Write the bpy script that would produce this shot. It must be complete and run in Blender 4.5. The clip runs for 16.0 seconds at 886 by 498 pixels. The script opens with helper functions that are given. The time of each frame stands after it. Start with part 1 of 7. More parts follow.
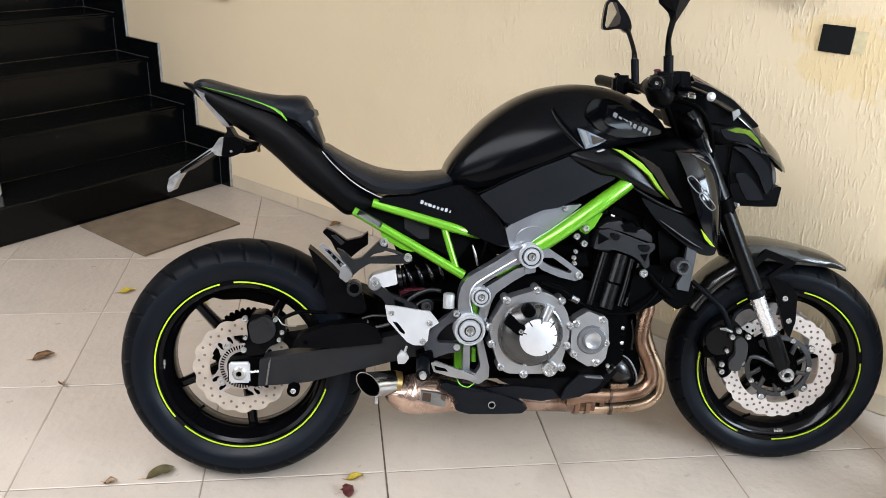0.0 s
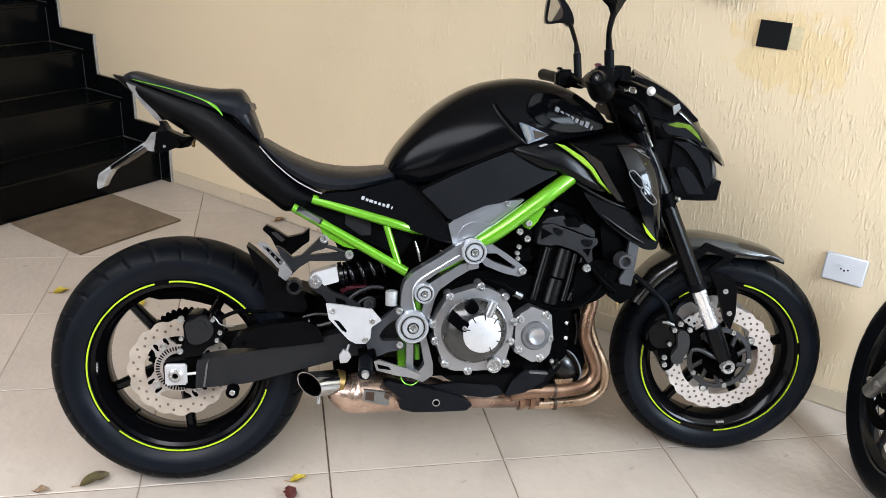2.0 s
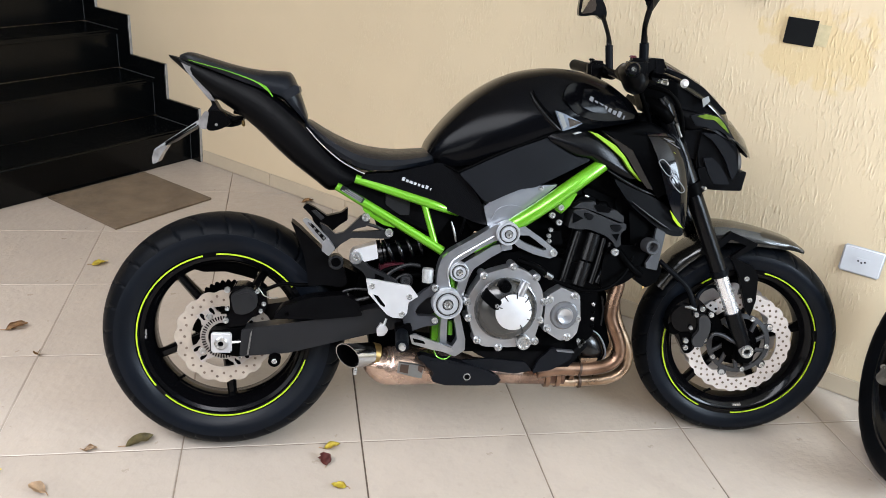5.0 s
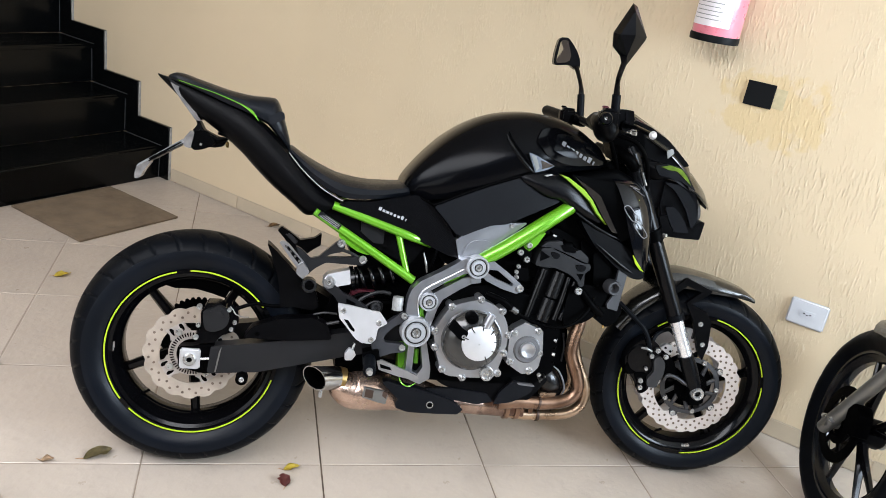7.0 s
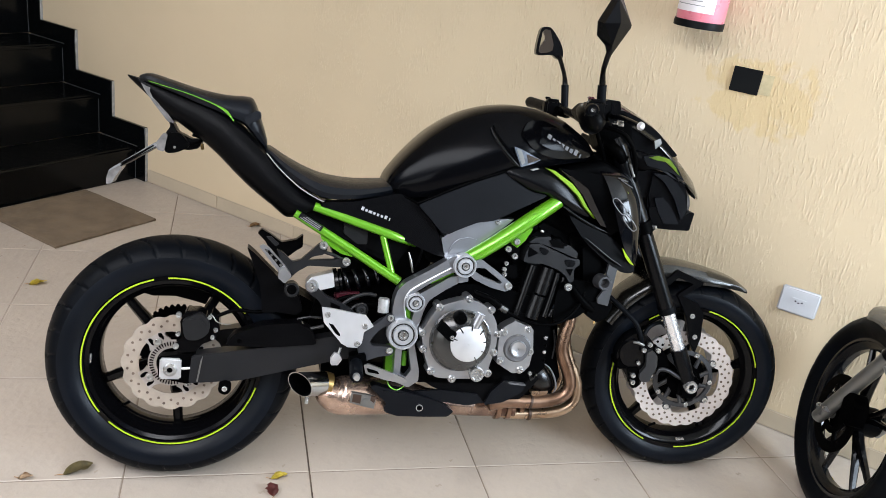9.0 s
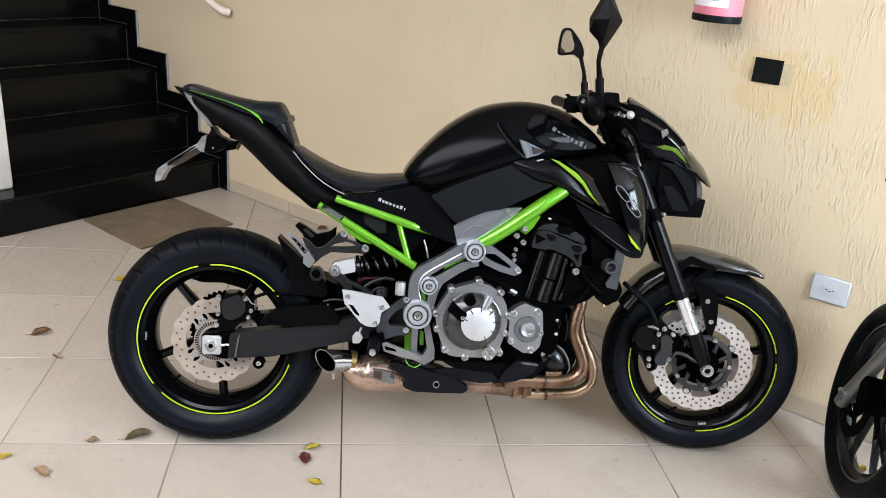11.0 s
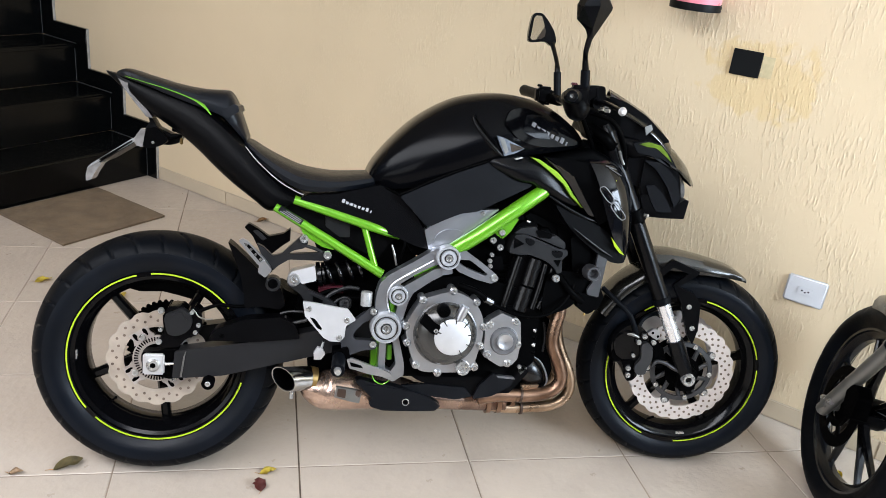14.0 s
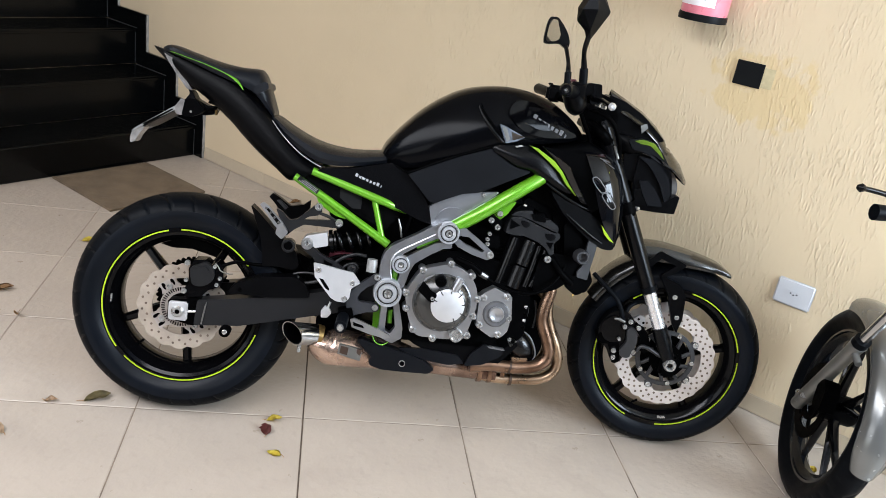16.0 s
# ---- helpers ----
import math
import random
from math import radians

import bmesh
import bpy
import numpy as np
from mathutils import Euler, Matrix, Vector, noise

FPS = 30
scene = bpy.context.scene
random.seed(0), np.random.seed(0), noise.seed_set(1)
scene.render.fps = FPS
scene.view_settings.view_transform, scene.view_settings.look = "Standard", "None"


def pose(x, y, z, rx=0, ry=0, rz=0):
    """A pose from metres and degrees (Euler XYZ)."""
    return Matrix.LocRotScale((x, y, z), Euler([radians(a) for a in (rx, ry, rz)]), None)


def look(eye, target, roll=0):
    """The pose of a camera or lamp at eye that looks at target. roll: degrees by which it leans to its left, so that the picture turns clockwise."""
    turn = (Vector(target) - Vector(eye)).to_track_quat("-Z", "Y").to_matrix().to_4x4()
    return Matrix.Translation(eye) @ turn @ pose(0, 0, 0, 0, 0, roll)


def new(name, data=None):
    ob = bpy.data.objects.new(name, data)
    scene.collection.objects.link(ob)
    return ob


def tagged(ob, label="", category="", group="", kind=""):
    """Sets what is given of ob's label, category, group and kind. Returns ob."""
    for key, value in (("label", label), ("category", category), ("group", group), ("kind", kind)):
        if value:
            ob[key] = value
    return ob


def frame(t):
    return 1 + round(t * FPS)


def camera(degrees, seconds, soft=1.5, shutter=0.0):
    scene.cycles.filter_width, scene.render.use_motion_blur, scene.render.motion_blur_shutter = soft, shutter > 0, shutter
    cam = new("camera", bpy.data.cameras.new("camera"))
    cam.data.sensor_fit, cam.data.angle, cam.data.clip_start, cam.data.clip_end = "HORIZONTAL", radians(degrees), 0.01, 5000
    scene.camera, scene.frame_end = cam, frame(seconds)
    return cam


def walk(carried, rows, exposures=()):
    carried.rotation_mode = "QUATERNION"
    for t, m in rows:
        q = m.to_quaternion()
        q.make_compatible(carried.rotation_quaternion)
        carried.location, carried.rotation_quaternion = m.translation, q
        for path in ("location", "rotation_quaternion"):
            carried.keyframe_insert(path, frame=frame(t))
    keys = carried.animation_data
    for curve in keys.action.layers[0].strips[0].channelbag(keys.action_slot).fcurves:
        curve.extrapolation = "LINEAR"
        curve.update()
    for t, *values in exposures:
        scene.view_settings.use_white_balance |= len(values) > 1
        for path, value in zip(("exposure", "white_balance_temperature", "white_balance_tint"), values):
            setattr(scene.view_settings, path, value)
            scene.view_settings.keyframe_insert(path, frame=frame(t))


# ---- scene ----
cam = camera(57.5, 16.0, 0.8)
PATH = [
    (0, (-0.149, -1.8, 1.458), (0.131, 0.014, 0.665), 2.9),
    (0.5, (-0.146, -1.805, 1.46), (0.138, 0.016, 0.683), 3.2),
    (1, (-0.143, -1.808, 1.456), (0.188, 0.015, 0.702), 4.3),
    (1.5, (-0.135, -1.808, 1.455), (0.268, -0.007, 0.684), 4.5),
    (2, (-0.122, -1.776, 1.453), (0.276, 0.013, 0.653), 3.9),
    (2.5, (-0.12, -1.788, 1.463), (0.246, 0.037, 0.733), 4.6),
    (3, (-0.129, -1.819, 1.475), (0.244, 0.024, 0.792), 5.4),
    (3.5, (-0.142, -1.854, 1.476), (0.246, -0.031, 0.751), 5.4),
    (4, (-0.199, -1.878, 1.465), (0.178, -0.097, 0.636), 3.7),
    (6.5, (-0.217, -1.811, 1.467), (0.214, -0.033, 0.66), 9.6),
    (7, (-0.269, -1.911, 1.474), (0.218, -0.115, 0.742), 9.8),
    (7.5, (-0.293, -1.901, 1.473), (0.242, -0.109, 0.764), 10.1),
    (8, (-0.288, -1.856, 1.472), (0.273, -0.076, 0.751), 10.0),
    (8.5, (-0.286, -1.825, 1.47), (0.283, -0.057, 0.727), 9.5),
    (11, (-0.028, -2.075, 1.492), (0.228, -0.235, 0.749), 4.9),
    (11.5, (-0.021, -2.054, 1.486), (0.238, -0.217, 0.739), 4.8),
    (12, (-0.043, -2.054, 1.492), (0.213, -0.216, 0.746), 5.0),
    (12.5, (-0.058, -2.047, 1.48), (0.196, -0.208, 0.737), 5.0),
    (13, (-0.085, -1.903, 1.469), (0.213, -0.08, 0.703), 3.9),
    (13.5, (-0.113, -1.852, 1.466), (0.303, -0.06, 0.683), 6.2),
    (14, (-0.117, -1.851, 1.473), (0.321, -0.059, 0.699), 6.9),
    (14.5, (-0.116, -1.856, 1.474), (0.365, -0.067, 0.719), 8.1),
    (15, (-0.135, -1.851, 1.457), (0.397, -0.076, 0.703), 11.7),
    (15.5, (-0.084, -1.979, 1.465), (0.339, -0.188, 0.683), 11.7),
    (16, (-0.034, -2.079, 1.479), (0.295, -0.262, 0.711), 9.4),
]
walk(cam, [(t, look(eye, target, roll)) for t, eye, target, roll in PATH],
     [(0, 0.0), (3, -0.03), (6.5, -0.05), (8, -0.19), (8.5, -0.19), (11, -0.17), (12.5, -0.06), (14, -0.08), (15, -0.21), (16, -0.24)])

# ---- light ----
world = bpy.data.worlds.new("sky")
scene.world = world
world.use_nodes = True
wn = world.node_tree
sky = wn.nodes.new("ShaderNodeTexSky")
sky.sky_type, sky.sun_disc = "NISHITA", False
sky.sun_elevation, sky.sun_rotation = radians(50), radians(200)
wn.nodes["Background"].inputs[1].default_value = 0.12
wn.links.new(sky.outputs[0], wn.nodes["Background"].inputs[0])
scene.view_settings.exposure = 0.0

# the wall stands at 45 degrees to the tiles: u runs along it, n away from it into the room
WALL = pose(-0.69, 2.437, 0, 0, 0, -44.65)


def wall_at(u, n, z):
    return WALL @ Vector((u, -n, z))


def area(name, u, n, z, w, h, power, rz, rx=90, colour=(1, 1, 1)):
    """A lamp for daylight, standing in an opening assumed out of view."""
    lamp = bpy.data.lights.new(name, "AREA")
    lamp.shape, lamp.size, lamp.size_y, lamp.energy, lamp.color = "RECTANGLE", w, h, power, colour
    ob = new(name, lamp)
    ob.matrix_world = WALL @ pose(u, -n, z, rx, 0, rz)
    return ob


ROOM_U0, ROOM_U1, ROOM_N, ROOM_H = -3.2, 6.2, 6.0, 2.9
# openings out of view, assumed: sky over the yard behind the camera, a gateway, a side opening
ROOF_N = 2.85
area("daylight_yard", 2.2, ROOF_N + 0.85, ROOM_H - 0.02, 5.0, 1.5, 300, 0, 0, colour=(0.95, 0.97, 1.03))
# weak fill lamp added for low light from the front
area("gateway_fill", 2.3, ROOM_N - 0.05, 1.80, 3.6, 1.5, 36, 0, colour=(1.0, 0.975, 0.97))
area("daylight_side", ROOM_U1 - 0.05, 0.95, 1.85, 1.6, 1.5, 232, 90, colour=(0.85, 0.995, 1.16))


# ---- materials ----
def mat(name, col, rough=0.5, metal=0.0, var=0.15, scale=12.0, bump=0.0, bscale=300.0, coat=0.0, rvar=0.15, col2=None, spec=0.5):
    """Paint, plastic, rubber or metal with uneven colour, uneven gloss and fine relief."""
    m = bpy.data.materials.new(name)
    m.use_nodes = True
    nt = m.node_tree
    b = nt.nodes["Principled BSDF"]
    co = nt.nodes.new("ShaderNodeTexCoord")
    n1 = nt.nodes.new("ShaderNodeTexNoise")
    n1.inputs["Scale"].default_value, n1.inputs["Detail"].default_value = scale, 6
    nt.links.new(co.outputs["Object"], n1.inputs["Vector"])
    mix = nt.nodes.new("ShaderNodeMix")
    mix.data_type = "RGBA"
    lo = [c * (1 - var) for c in col]
    hi = [min(1, c * (1 + var)) for c in (col2 or col)]
    mix.inputs[6].default_value, mix.inputs[7].default_value = (*lo, 1), (*hi, 1)
    ramp = nt.nodes.new("ShaderNodeMapRange")
    ramp.inputs[1].default_value, ramp.inputs[2].default_value = 0.3, 0.7
    nt.links.new(n1.outputs[0], ramp.inputs[0])
    nt.links.new(ramp.outputs[0], mix.inputs[0])
    nt.links.new(mix.outputs[2], b.inputs["Base Color"])
    n2 = nt.nodes.new("ShaderNodeTexNoise")
    n2.inputs["Scale"].default_value, n2.inputs["Detail"].default_value = scale * 4.3, 5
    nt.links.new(co.outputs["Object"], n2.inputs["Vector"])
    rr = nt.nodes.new("ShaderNodeMapRange")
    rr.inputs[1].default_value, rr.inputs[2].default_value = 0.3, 0.7
    rr.inputs[3].default_value, rr.inputs[4].default_value = rough * (1 - rvar), min(1, rough * (1 + rvar))
    nt.links.new(n2.outputs[0], rr.inputs[0])
    nt.links.new(rr.outputs[0], b.inputs["Roughness"])
    b.inputs["Metallic"].default_value = metal
    b.inputs["Coat Weight"].default_value = coat
    b.inputs["Coat Roughness"].default_value = 0.05
    b.inputs["Specular IOR Level"].default_value = spec
    if bump:
        n3 = nt.nodes.new("ShaderNodeTexNoise")
        n3.inputs["Scale"].default_value, n3.inputs["Detail"].default_value = bscale, 3
        nt.links.new(co.outputs["Object"], n3.inputs["Vector"])
        bp = nt.nodes.new("ShaderNodeBump")
        bp.inputs["Strength"].default_value, bp.inputs["Distance"].default_value = bump, 0.002
        nt.links.new(n3.outputs[0], bp.inputs["Height"])
        nt.links.new(bp.outputs[0], b.inputs["Normal"])
    return m


RUBBER = mat("tyre_rubber", (0.0016, 0.0021, 0.0031), 0.44, var=0.35, scale=7, bump=0.2, bscale=420, spec=0.06)
# tyre rubber made paler and bluer: the reflected sheen is in the colour
SIDEWALL = mat("sheen_tinted_sidewall_rubber", (0.0028, 0.0040, 0.0064), 0.33, var=0.35, scale=5, bump=0.1, bscale=300, spec=0.12)
GLOSS = mat("gloss_black_paint", (0.0014, 0.0014, 0.0018), 0.10, var=0.1, coat=0.35, spec=0.3)
RIM = mat("gloss_black_wheel_paint", (0.0014, 0.0014, 0.0017), 0.15, var=0.1, rvar=0.04, coat=0.05, spec=0.14)
NOSEPAINT = mat("deep_gloss_black_paint", (0.0012, 0.0014, 0.0022), 0.11, var=0.1, coat=0.22, spec=0.22)
SATIN = mat("satin_black_paint", (0.0014, 0.0015, 0.0020), 0.26, var=0.15, rvar=0.04, spec=0.15)
TANKPAINT = mat("tank_black_paint", (0.0014, 0.0015, 0.0020), 0.17, var=0.15, rvar=0.05, spec=0.075)
COVERPAINT = mat("black_cover_paint", (0.0010, 0.0010, 0.0013), 0.10, var=0.1, rvar=0.05, spec=0.10)
PLASTIC = mat("matte_black_plastic", (0.0011, 0.0011, 0.0014), 0.36, var=0.2, bump=0.12, bscale=900, spec=0.06)
ARM = mat("satin_grey_black_alloy", (0.0090, 0.0091, 0.0100), 0.34, var=0.1, rvar=0.05, spec=0.24)
CASTBLACK = mat("black_cast_cover", (0.0075, 0.0076, 0.0082), 0.36, var=0.2, spec=0.25)
BARREL = mat("semi_gloss_black_casting", (0.0012, 0.0012, 0.0014), 0.24, var=0.15, rvar=0.05, spec=0.4)
# black of dark parts; also stands for shade in gaps, slots and recesses
DARK = mat("dark_part_and_shade_black", (0.0006, 0.0006, 0.0007), 0.45, var=0.3, bump=0.1, bscale=500, spec=0.015)
VINYL = mat("black_seat_vinyl", (0.0032, 0.0041, 0.0060), 0.35, var=0.2, bump=0.2, bscale=700, spec=0.15)
GREEN = mat("metallic_green_paint", (0.105, 0.325, 0.011), 0.28, metal=0.4, var=0.02, rvar=0.02, scale=40, coat=0.5)
# grey plastic panels; also black plastic with its sheen in the colour
PANEL = mat("dark_grey_plastic_and_sheen", (0.0042, 0.0046, 0.0058), 0.38, var=0.2, rvar=0.05, bump=0.15, bscale=900, spec=0.10)
STRIPE = mat("green_shroud_decal", (0.16, 0.29, 0.012), 0.4, var=0.1, spec=0.2)
DULLGREEN = mat("dull_green_decal", (0.085, 0.14, 0.010), 0.4, var=0.6, scale=22, spec=0.2)
LIME = mat("lime_decal", (0.28, 0.39, 0.014), 0.4, var=0.06, spec=0.2)
SILVER = mat("cast_silver_paint", (0.46, 0.467, 0.483), 0.29, metal=0.9, var=0.05, rvar=0.03, scale=30, bump=0.02, bscale=600)
FRAMESILVER = mat("satin_silver_frame_paint", (0.385, 0.40, 0.43), 0.30, metal=0.95, var=0.06, rvar=0.05, scale=30, bump=0.02, bscale=600)
CAPSILVER = mat("machined_cap_silver", (0.42, 0.43, 0.45), 0.36, metal=0.6, var=0.05)
ALU = mat("pale_aluminium", (0.56, 0.56, 0.57), 0.38, metal=0.65, var=0.05, scale=30)
STEEL = mat("zinc_bolt_steel", (0.45, 0.45, 0.44), 0.28, metal=0.8, var=0.15)
CHROME = mat("polished_chrome", (0.55, 0.55, 0.56), 0.12, metal=1.0, var=0.04)
STANCHION = mat("satin_chromed_tube", (0.78, 0.78, 0.79), 0.26, metal=0.8, var=0.03)
DISC = mat("brake_disc_steel", (0.46, 0.41, 0.375), 0.5, metal=0.2, var=0.1, scale=30)
REARDISC = mat("dusty_brake_disc_steel", (0.285, 0.236, 0.19), 0.5, metal=0.2, var=0.14, scale=30)
# brown of the plugs paints the dim view through the drilled holes
HOLE = mat("drilled_hole_plug", (0.12, 0.09, 0.07), 0.8, var=0.4, scale=60, spec=0.1)
CARRIER = mat("pinkish_steel_carrier", (0.31, 0.275, 0.25), 0.42, metal=0.4, var=0.1, scale=30)
GREY = mat("grey_metallic_paint", (0.011, 0.0105, 0.009), 0.22, metal=0.3, var=0.1, coat=0.3)
SMOKE = mat("smoked_dark_cover", (0.040, 0.039, 0.037), 0.20, metal=0.5, var=0.15, coat=0.3)
COPPER = mat("heat_tinted_pipe", (0.165, 0.088, 0.052), 0.30, metal=0.95, var=0.4, scale=7, col2=(0.33, 0.21, 0.145))
GOLDPIPE = mat("straw_tinted_pipe", (0.24, 0.145, 0.082), 0.30, metal=0.95, var=0.3, scale=9, col2=(0.42, 0.30, 0.205))
CAN = mat("burnt_exhaust_steel", (0.12, 0.058, 0.040), 0.25, metal=0.92, var=0.3, scale=8, col2=(0.52, 0.38, 0.30))
CANDARK = mat("dark_stamped_steel", (0.05, 0.028, 0.018), 0.5, metal=0.5, var=0.3)
HANGER = mat("grey_painted_casting", (0.026, 0.027, 0.031), 0.36, metal=0.2, var=0.15)
RINGGREY = mat("dull_grey_casting", (0.13, 0.13, 0.135), 0.42, metal=0.7, var=0.12)
CALGREY = mat("grey_anodised_caliper", (0.020, 0.020, 0.021), 0.4, metal=0.3, var=0.15)
TIPSTEEL = mat("polished_tip_steel", (0.36, 0.355, 0.35), 0.17, metal=1.0, var=0.06)
BRASS = mat("brass_collar", (0.28, 0.18, 0.065), 0.36, metal=0.9, var=0.15)
WHITE = mat("white_plastic", (0.52, 0.53, 0.55), 0.35, var=0.05)
CREAM = mat("translucent_reservoir", (0.22, 0.22, 0.215), 0.3, var=0.2, scale=40)
DECAL = mat("pale_grey_decal", (0.24, 0.24, 0.24), 0.4, var=0.08)
MARK = mat("dull_grey_mark", (0.085, 0.085, 0.09), 0.45, var=0.3, scale=90)
SIDEMARK = mat("pale_side_mark", (0.27, 0.275, 0.29), 0.4, var=0.06)
LENS = mat("headlamp_lens", (0.17, 0.165, 0.16), 0.14, metal=0.3, var=0.3, scale=40, coat=0.5)
PLATE = mat("dull_plate_grey", (0.14, 0.14, 0.14), 0.4, var=0.2, scale=40)
TAILLENS = mat("smoky_tail_lens", (0.12, 0.112, 0.108), 0.2, var=0.3, scale=50, coat=0.4)
BADGE = mat("blue_silver_badge", (0.26, 0.30, 0.36), 0.2, metal=0.6, var=0.5, scale=60)
DGREY = mat("dark_grey_steel", (0.026, 0.026, 0.028), 0.4, metal=0.2, var=0.1)
GLASS = mat("mirror_glass", (0.8, 0.8, 0.8), 0.03, metal=1.0, var=0.02)
RED = mat("red_plastic", (0.06, 0.006, 0.012), 0.35, var=0.1)
BSILVER = mat("old_silver_paint", (0.17, 0.172, 0.166), 0.24, metal=0.6, var=0.1, coat=0.3)
SLIDER = mat("brushed_fork_slider", (0.18, 0.178, 0.168), 0.36, metal=0.7, var=0.15)
RIM2 = mat("gloss_dark_rim_paint", (0.004, 0.0045, 0.0055), 0.16, var=0.1, coat=0.15, spec=0.25)
GRANITE = mat("black_granite", (0.0016, 0.0019, 0.0021), 0.20, var=0.4, scale=60, rvar=0.3, spec=0.22)
SEALANT = mat("grey_sealant", (0.030, 0.031, 0.032), 0.6, var=0.5, scale=50)
GRAN_EDGE = mat("unpolished_granite_edge", (0.26, 0.25, 0.23), 0.7, var=0.3, scale=40)
MAT = mat("brown_doormat_fibre", (0.125, 0.090, 0.056), 0.95, var=0.25, scale=9, bump=0.6, bscale=260)
SIGN = mat("black_sign_vinyl", (0.004, 0.0045, 0.005), 0.5, var=0.2, spec=0.1)
EXT_RED = mat("extinguisher_red", (0.66, 0.19, 0.24), 0.3, var=0.12, coat=0.5)
EXT_LABEL = mat("extinguisher_label", (0.74, 0.70, 0.71), 0.4, var=0.06)
RAIL = mat("handrail_paint", (0.66, 0.55, 0.48), 0.35, var=0.08)
POSTW = mat("white_post_paint", (0.62, 0.60, 0.56), 0.5, var=0.1)
GROUT = mat("tile_grout", (0.25, 0.207, 0.168), 0.9, var=0.12, scale=3.0, col2=(0.37, 0.32, 0.265))
CEIL = mat("white_ceiling_paint", (0.72, 0.70, 0.66), 0.8, var=0.05, scale=3)
# dark brown for walls out of view, so the bike reflects little light
BROWNWALL = mat("brown_unseen_wall", (0.085, 0.066, 0.050), 0.8, var=0.15, scale=2)
CONCRETE = mat("outdoor_concrete", (0.30, 0.29, 0.27), 0.85, var=0.2, scale=2, bump=0.3, bscale=60)


def tile_material():
    """Pale beige glazed tiles with faint cloudy marbling, pits and a soft gloss."""
    m = mat("beige_floor_tile", (0.372, 0.316, 0.262), 0.36, var=0.05, scale=5, rvar=0.25)
    nt = m.node_tree
    b = nt.nodes["Principled BSDF"]
    base = b.inputs["Base Color"].links[0].from_socket
    info = nt.nodes.new("ShaderNodeObjectInfo")
    rnd = nt.nodes.new("ShaderNodeMapRange")
    rnd.inputs[3].default_value, rnd.inputs[4].default_value = 0.94, 1.05
    nt.links.new(info.outputs["Random"], rnd.inputs[0])
    geo = nt.nodes.new("ShaderNodeNewGeometry")
    spots = nt.nodes.new("ShaderNodeTexNoise")
    spots.inputs["Scale"].default_value, spots.inputs["Detail"].default_value = 26, 8
    nt.links.new(geo.outputs["Position"], spots.inputs["Vector"])
    dirt = nt.nodes.new("ShaderNodeMapRange")
    dirt.inputs[1].default_value, dirt.inputs[2].default_value = 0.28, 0.42
    dirt.inputs[3].default_value, dirt.inputs[4].default_value = 0.93, 1.0
    nt.links.new(spots.outputs[0], dirt.inputs[0])
    smear = nt.nodes.new("ShaderNodeTexNoise")
    smear.inputs["Scale"].default_value, smear.inputs["Detail"].default_value, smear.inputs["Distortion"].default_value = 3.2, 7, 0.8
    nt.links.new(geo.outputs["Position"], smear.inputs["Vector"])
    stain = nt.nodes.new("ShaderNodeMapRange")
    stain.inputs[1].default_value, stain.inputs[2].default_value = 0.56, 0.74
    stain.inputs[3].default_value, stain.inputs[4].default_value = 1.0, 0.90
    nt.links.new(smear.outputs[0], stain.inputs[0])
    mul0 = nt.nodes.new("ShaderNodeMath")
    mul0.operation = "MULTIPLY"
    nt.links.new(rnd.outputs[0], mul0.inputs[0])
    nt.links.new(stain.outputs[0], mul0.inputs[1])
    mul = nt.nodes.new("ShaderNodeMath")
    mul.operation = "MULTIPLY"
    nt.links.new(mul0.outputs[0], mul.inputs[0])
    nt.links.new(dirt.outputs[0], mul.inputs[1])
    sc = nt.nodes.new("ShaderNodeVectorMath")
    sc.operation = "SCALE"
    nt.links.new(base, sc.inputs[0])
    nt.links.new(mul.outputs[0], sc.inputs["Scale"])
    nt.links.new(sc.outputs[0], b.inputs["Base Color"])
    relief = nt.nodes.new("ShaderNodeTexNoise")
    relief.inputs["Scale"].default_value, relief.inputs["Detail"].default_value = 42, 5
    nt.links.new(geo.outputs["Position"], relief.inputs["Vector"])
    bp = nt.nodes.new("ShaderNodeBump")
    bp.inputs["Strength"].default_value, bp.inputs["Distance"].default_value = 0.62, 0.004
    nt.links.new(relief.outputs[0], bp.inputs["Height"])
    nt.links.new(bp.outputs[0], b.inputs["Normal"])
    return m


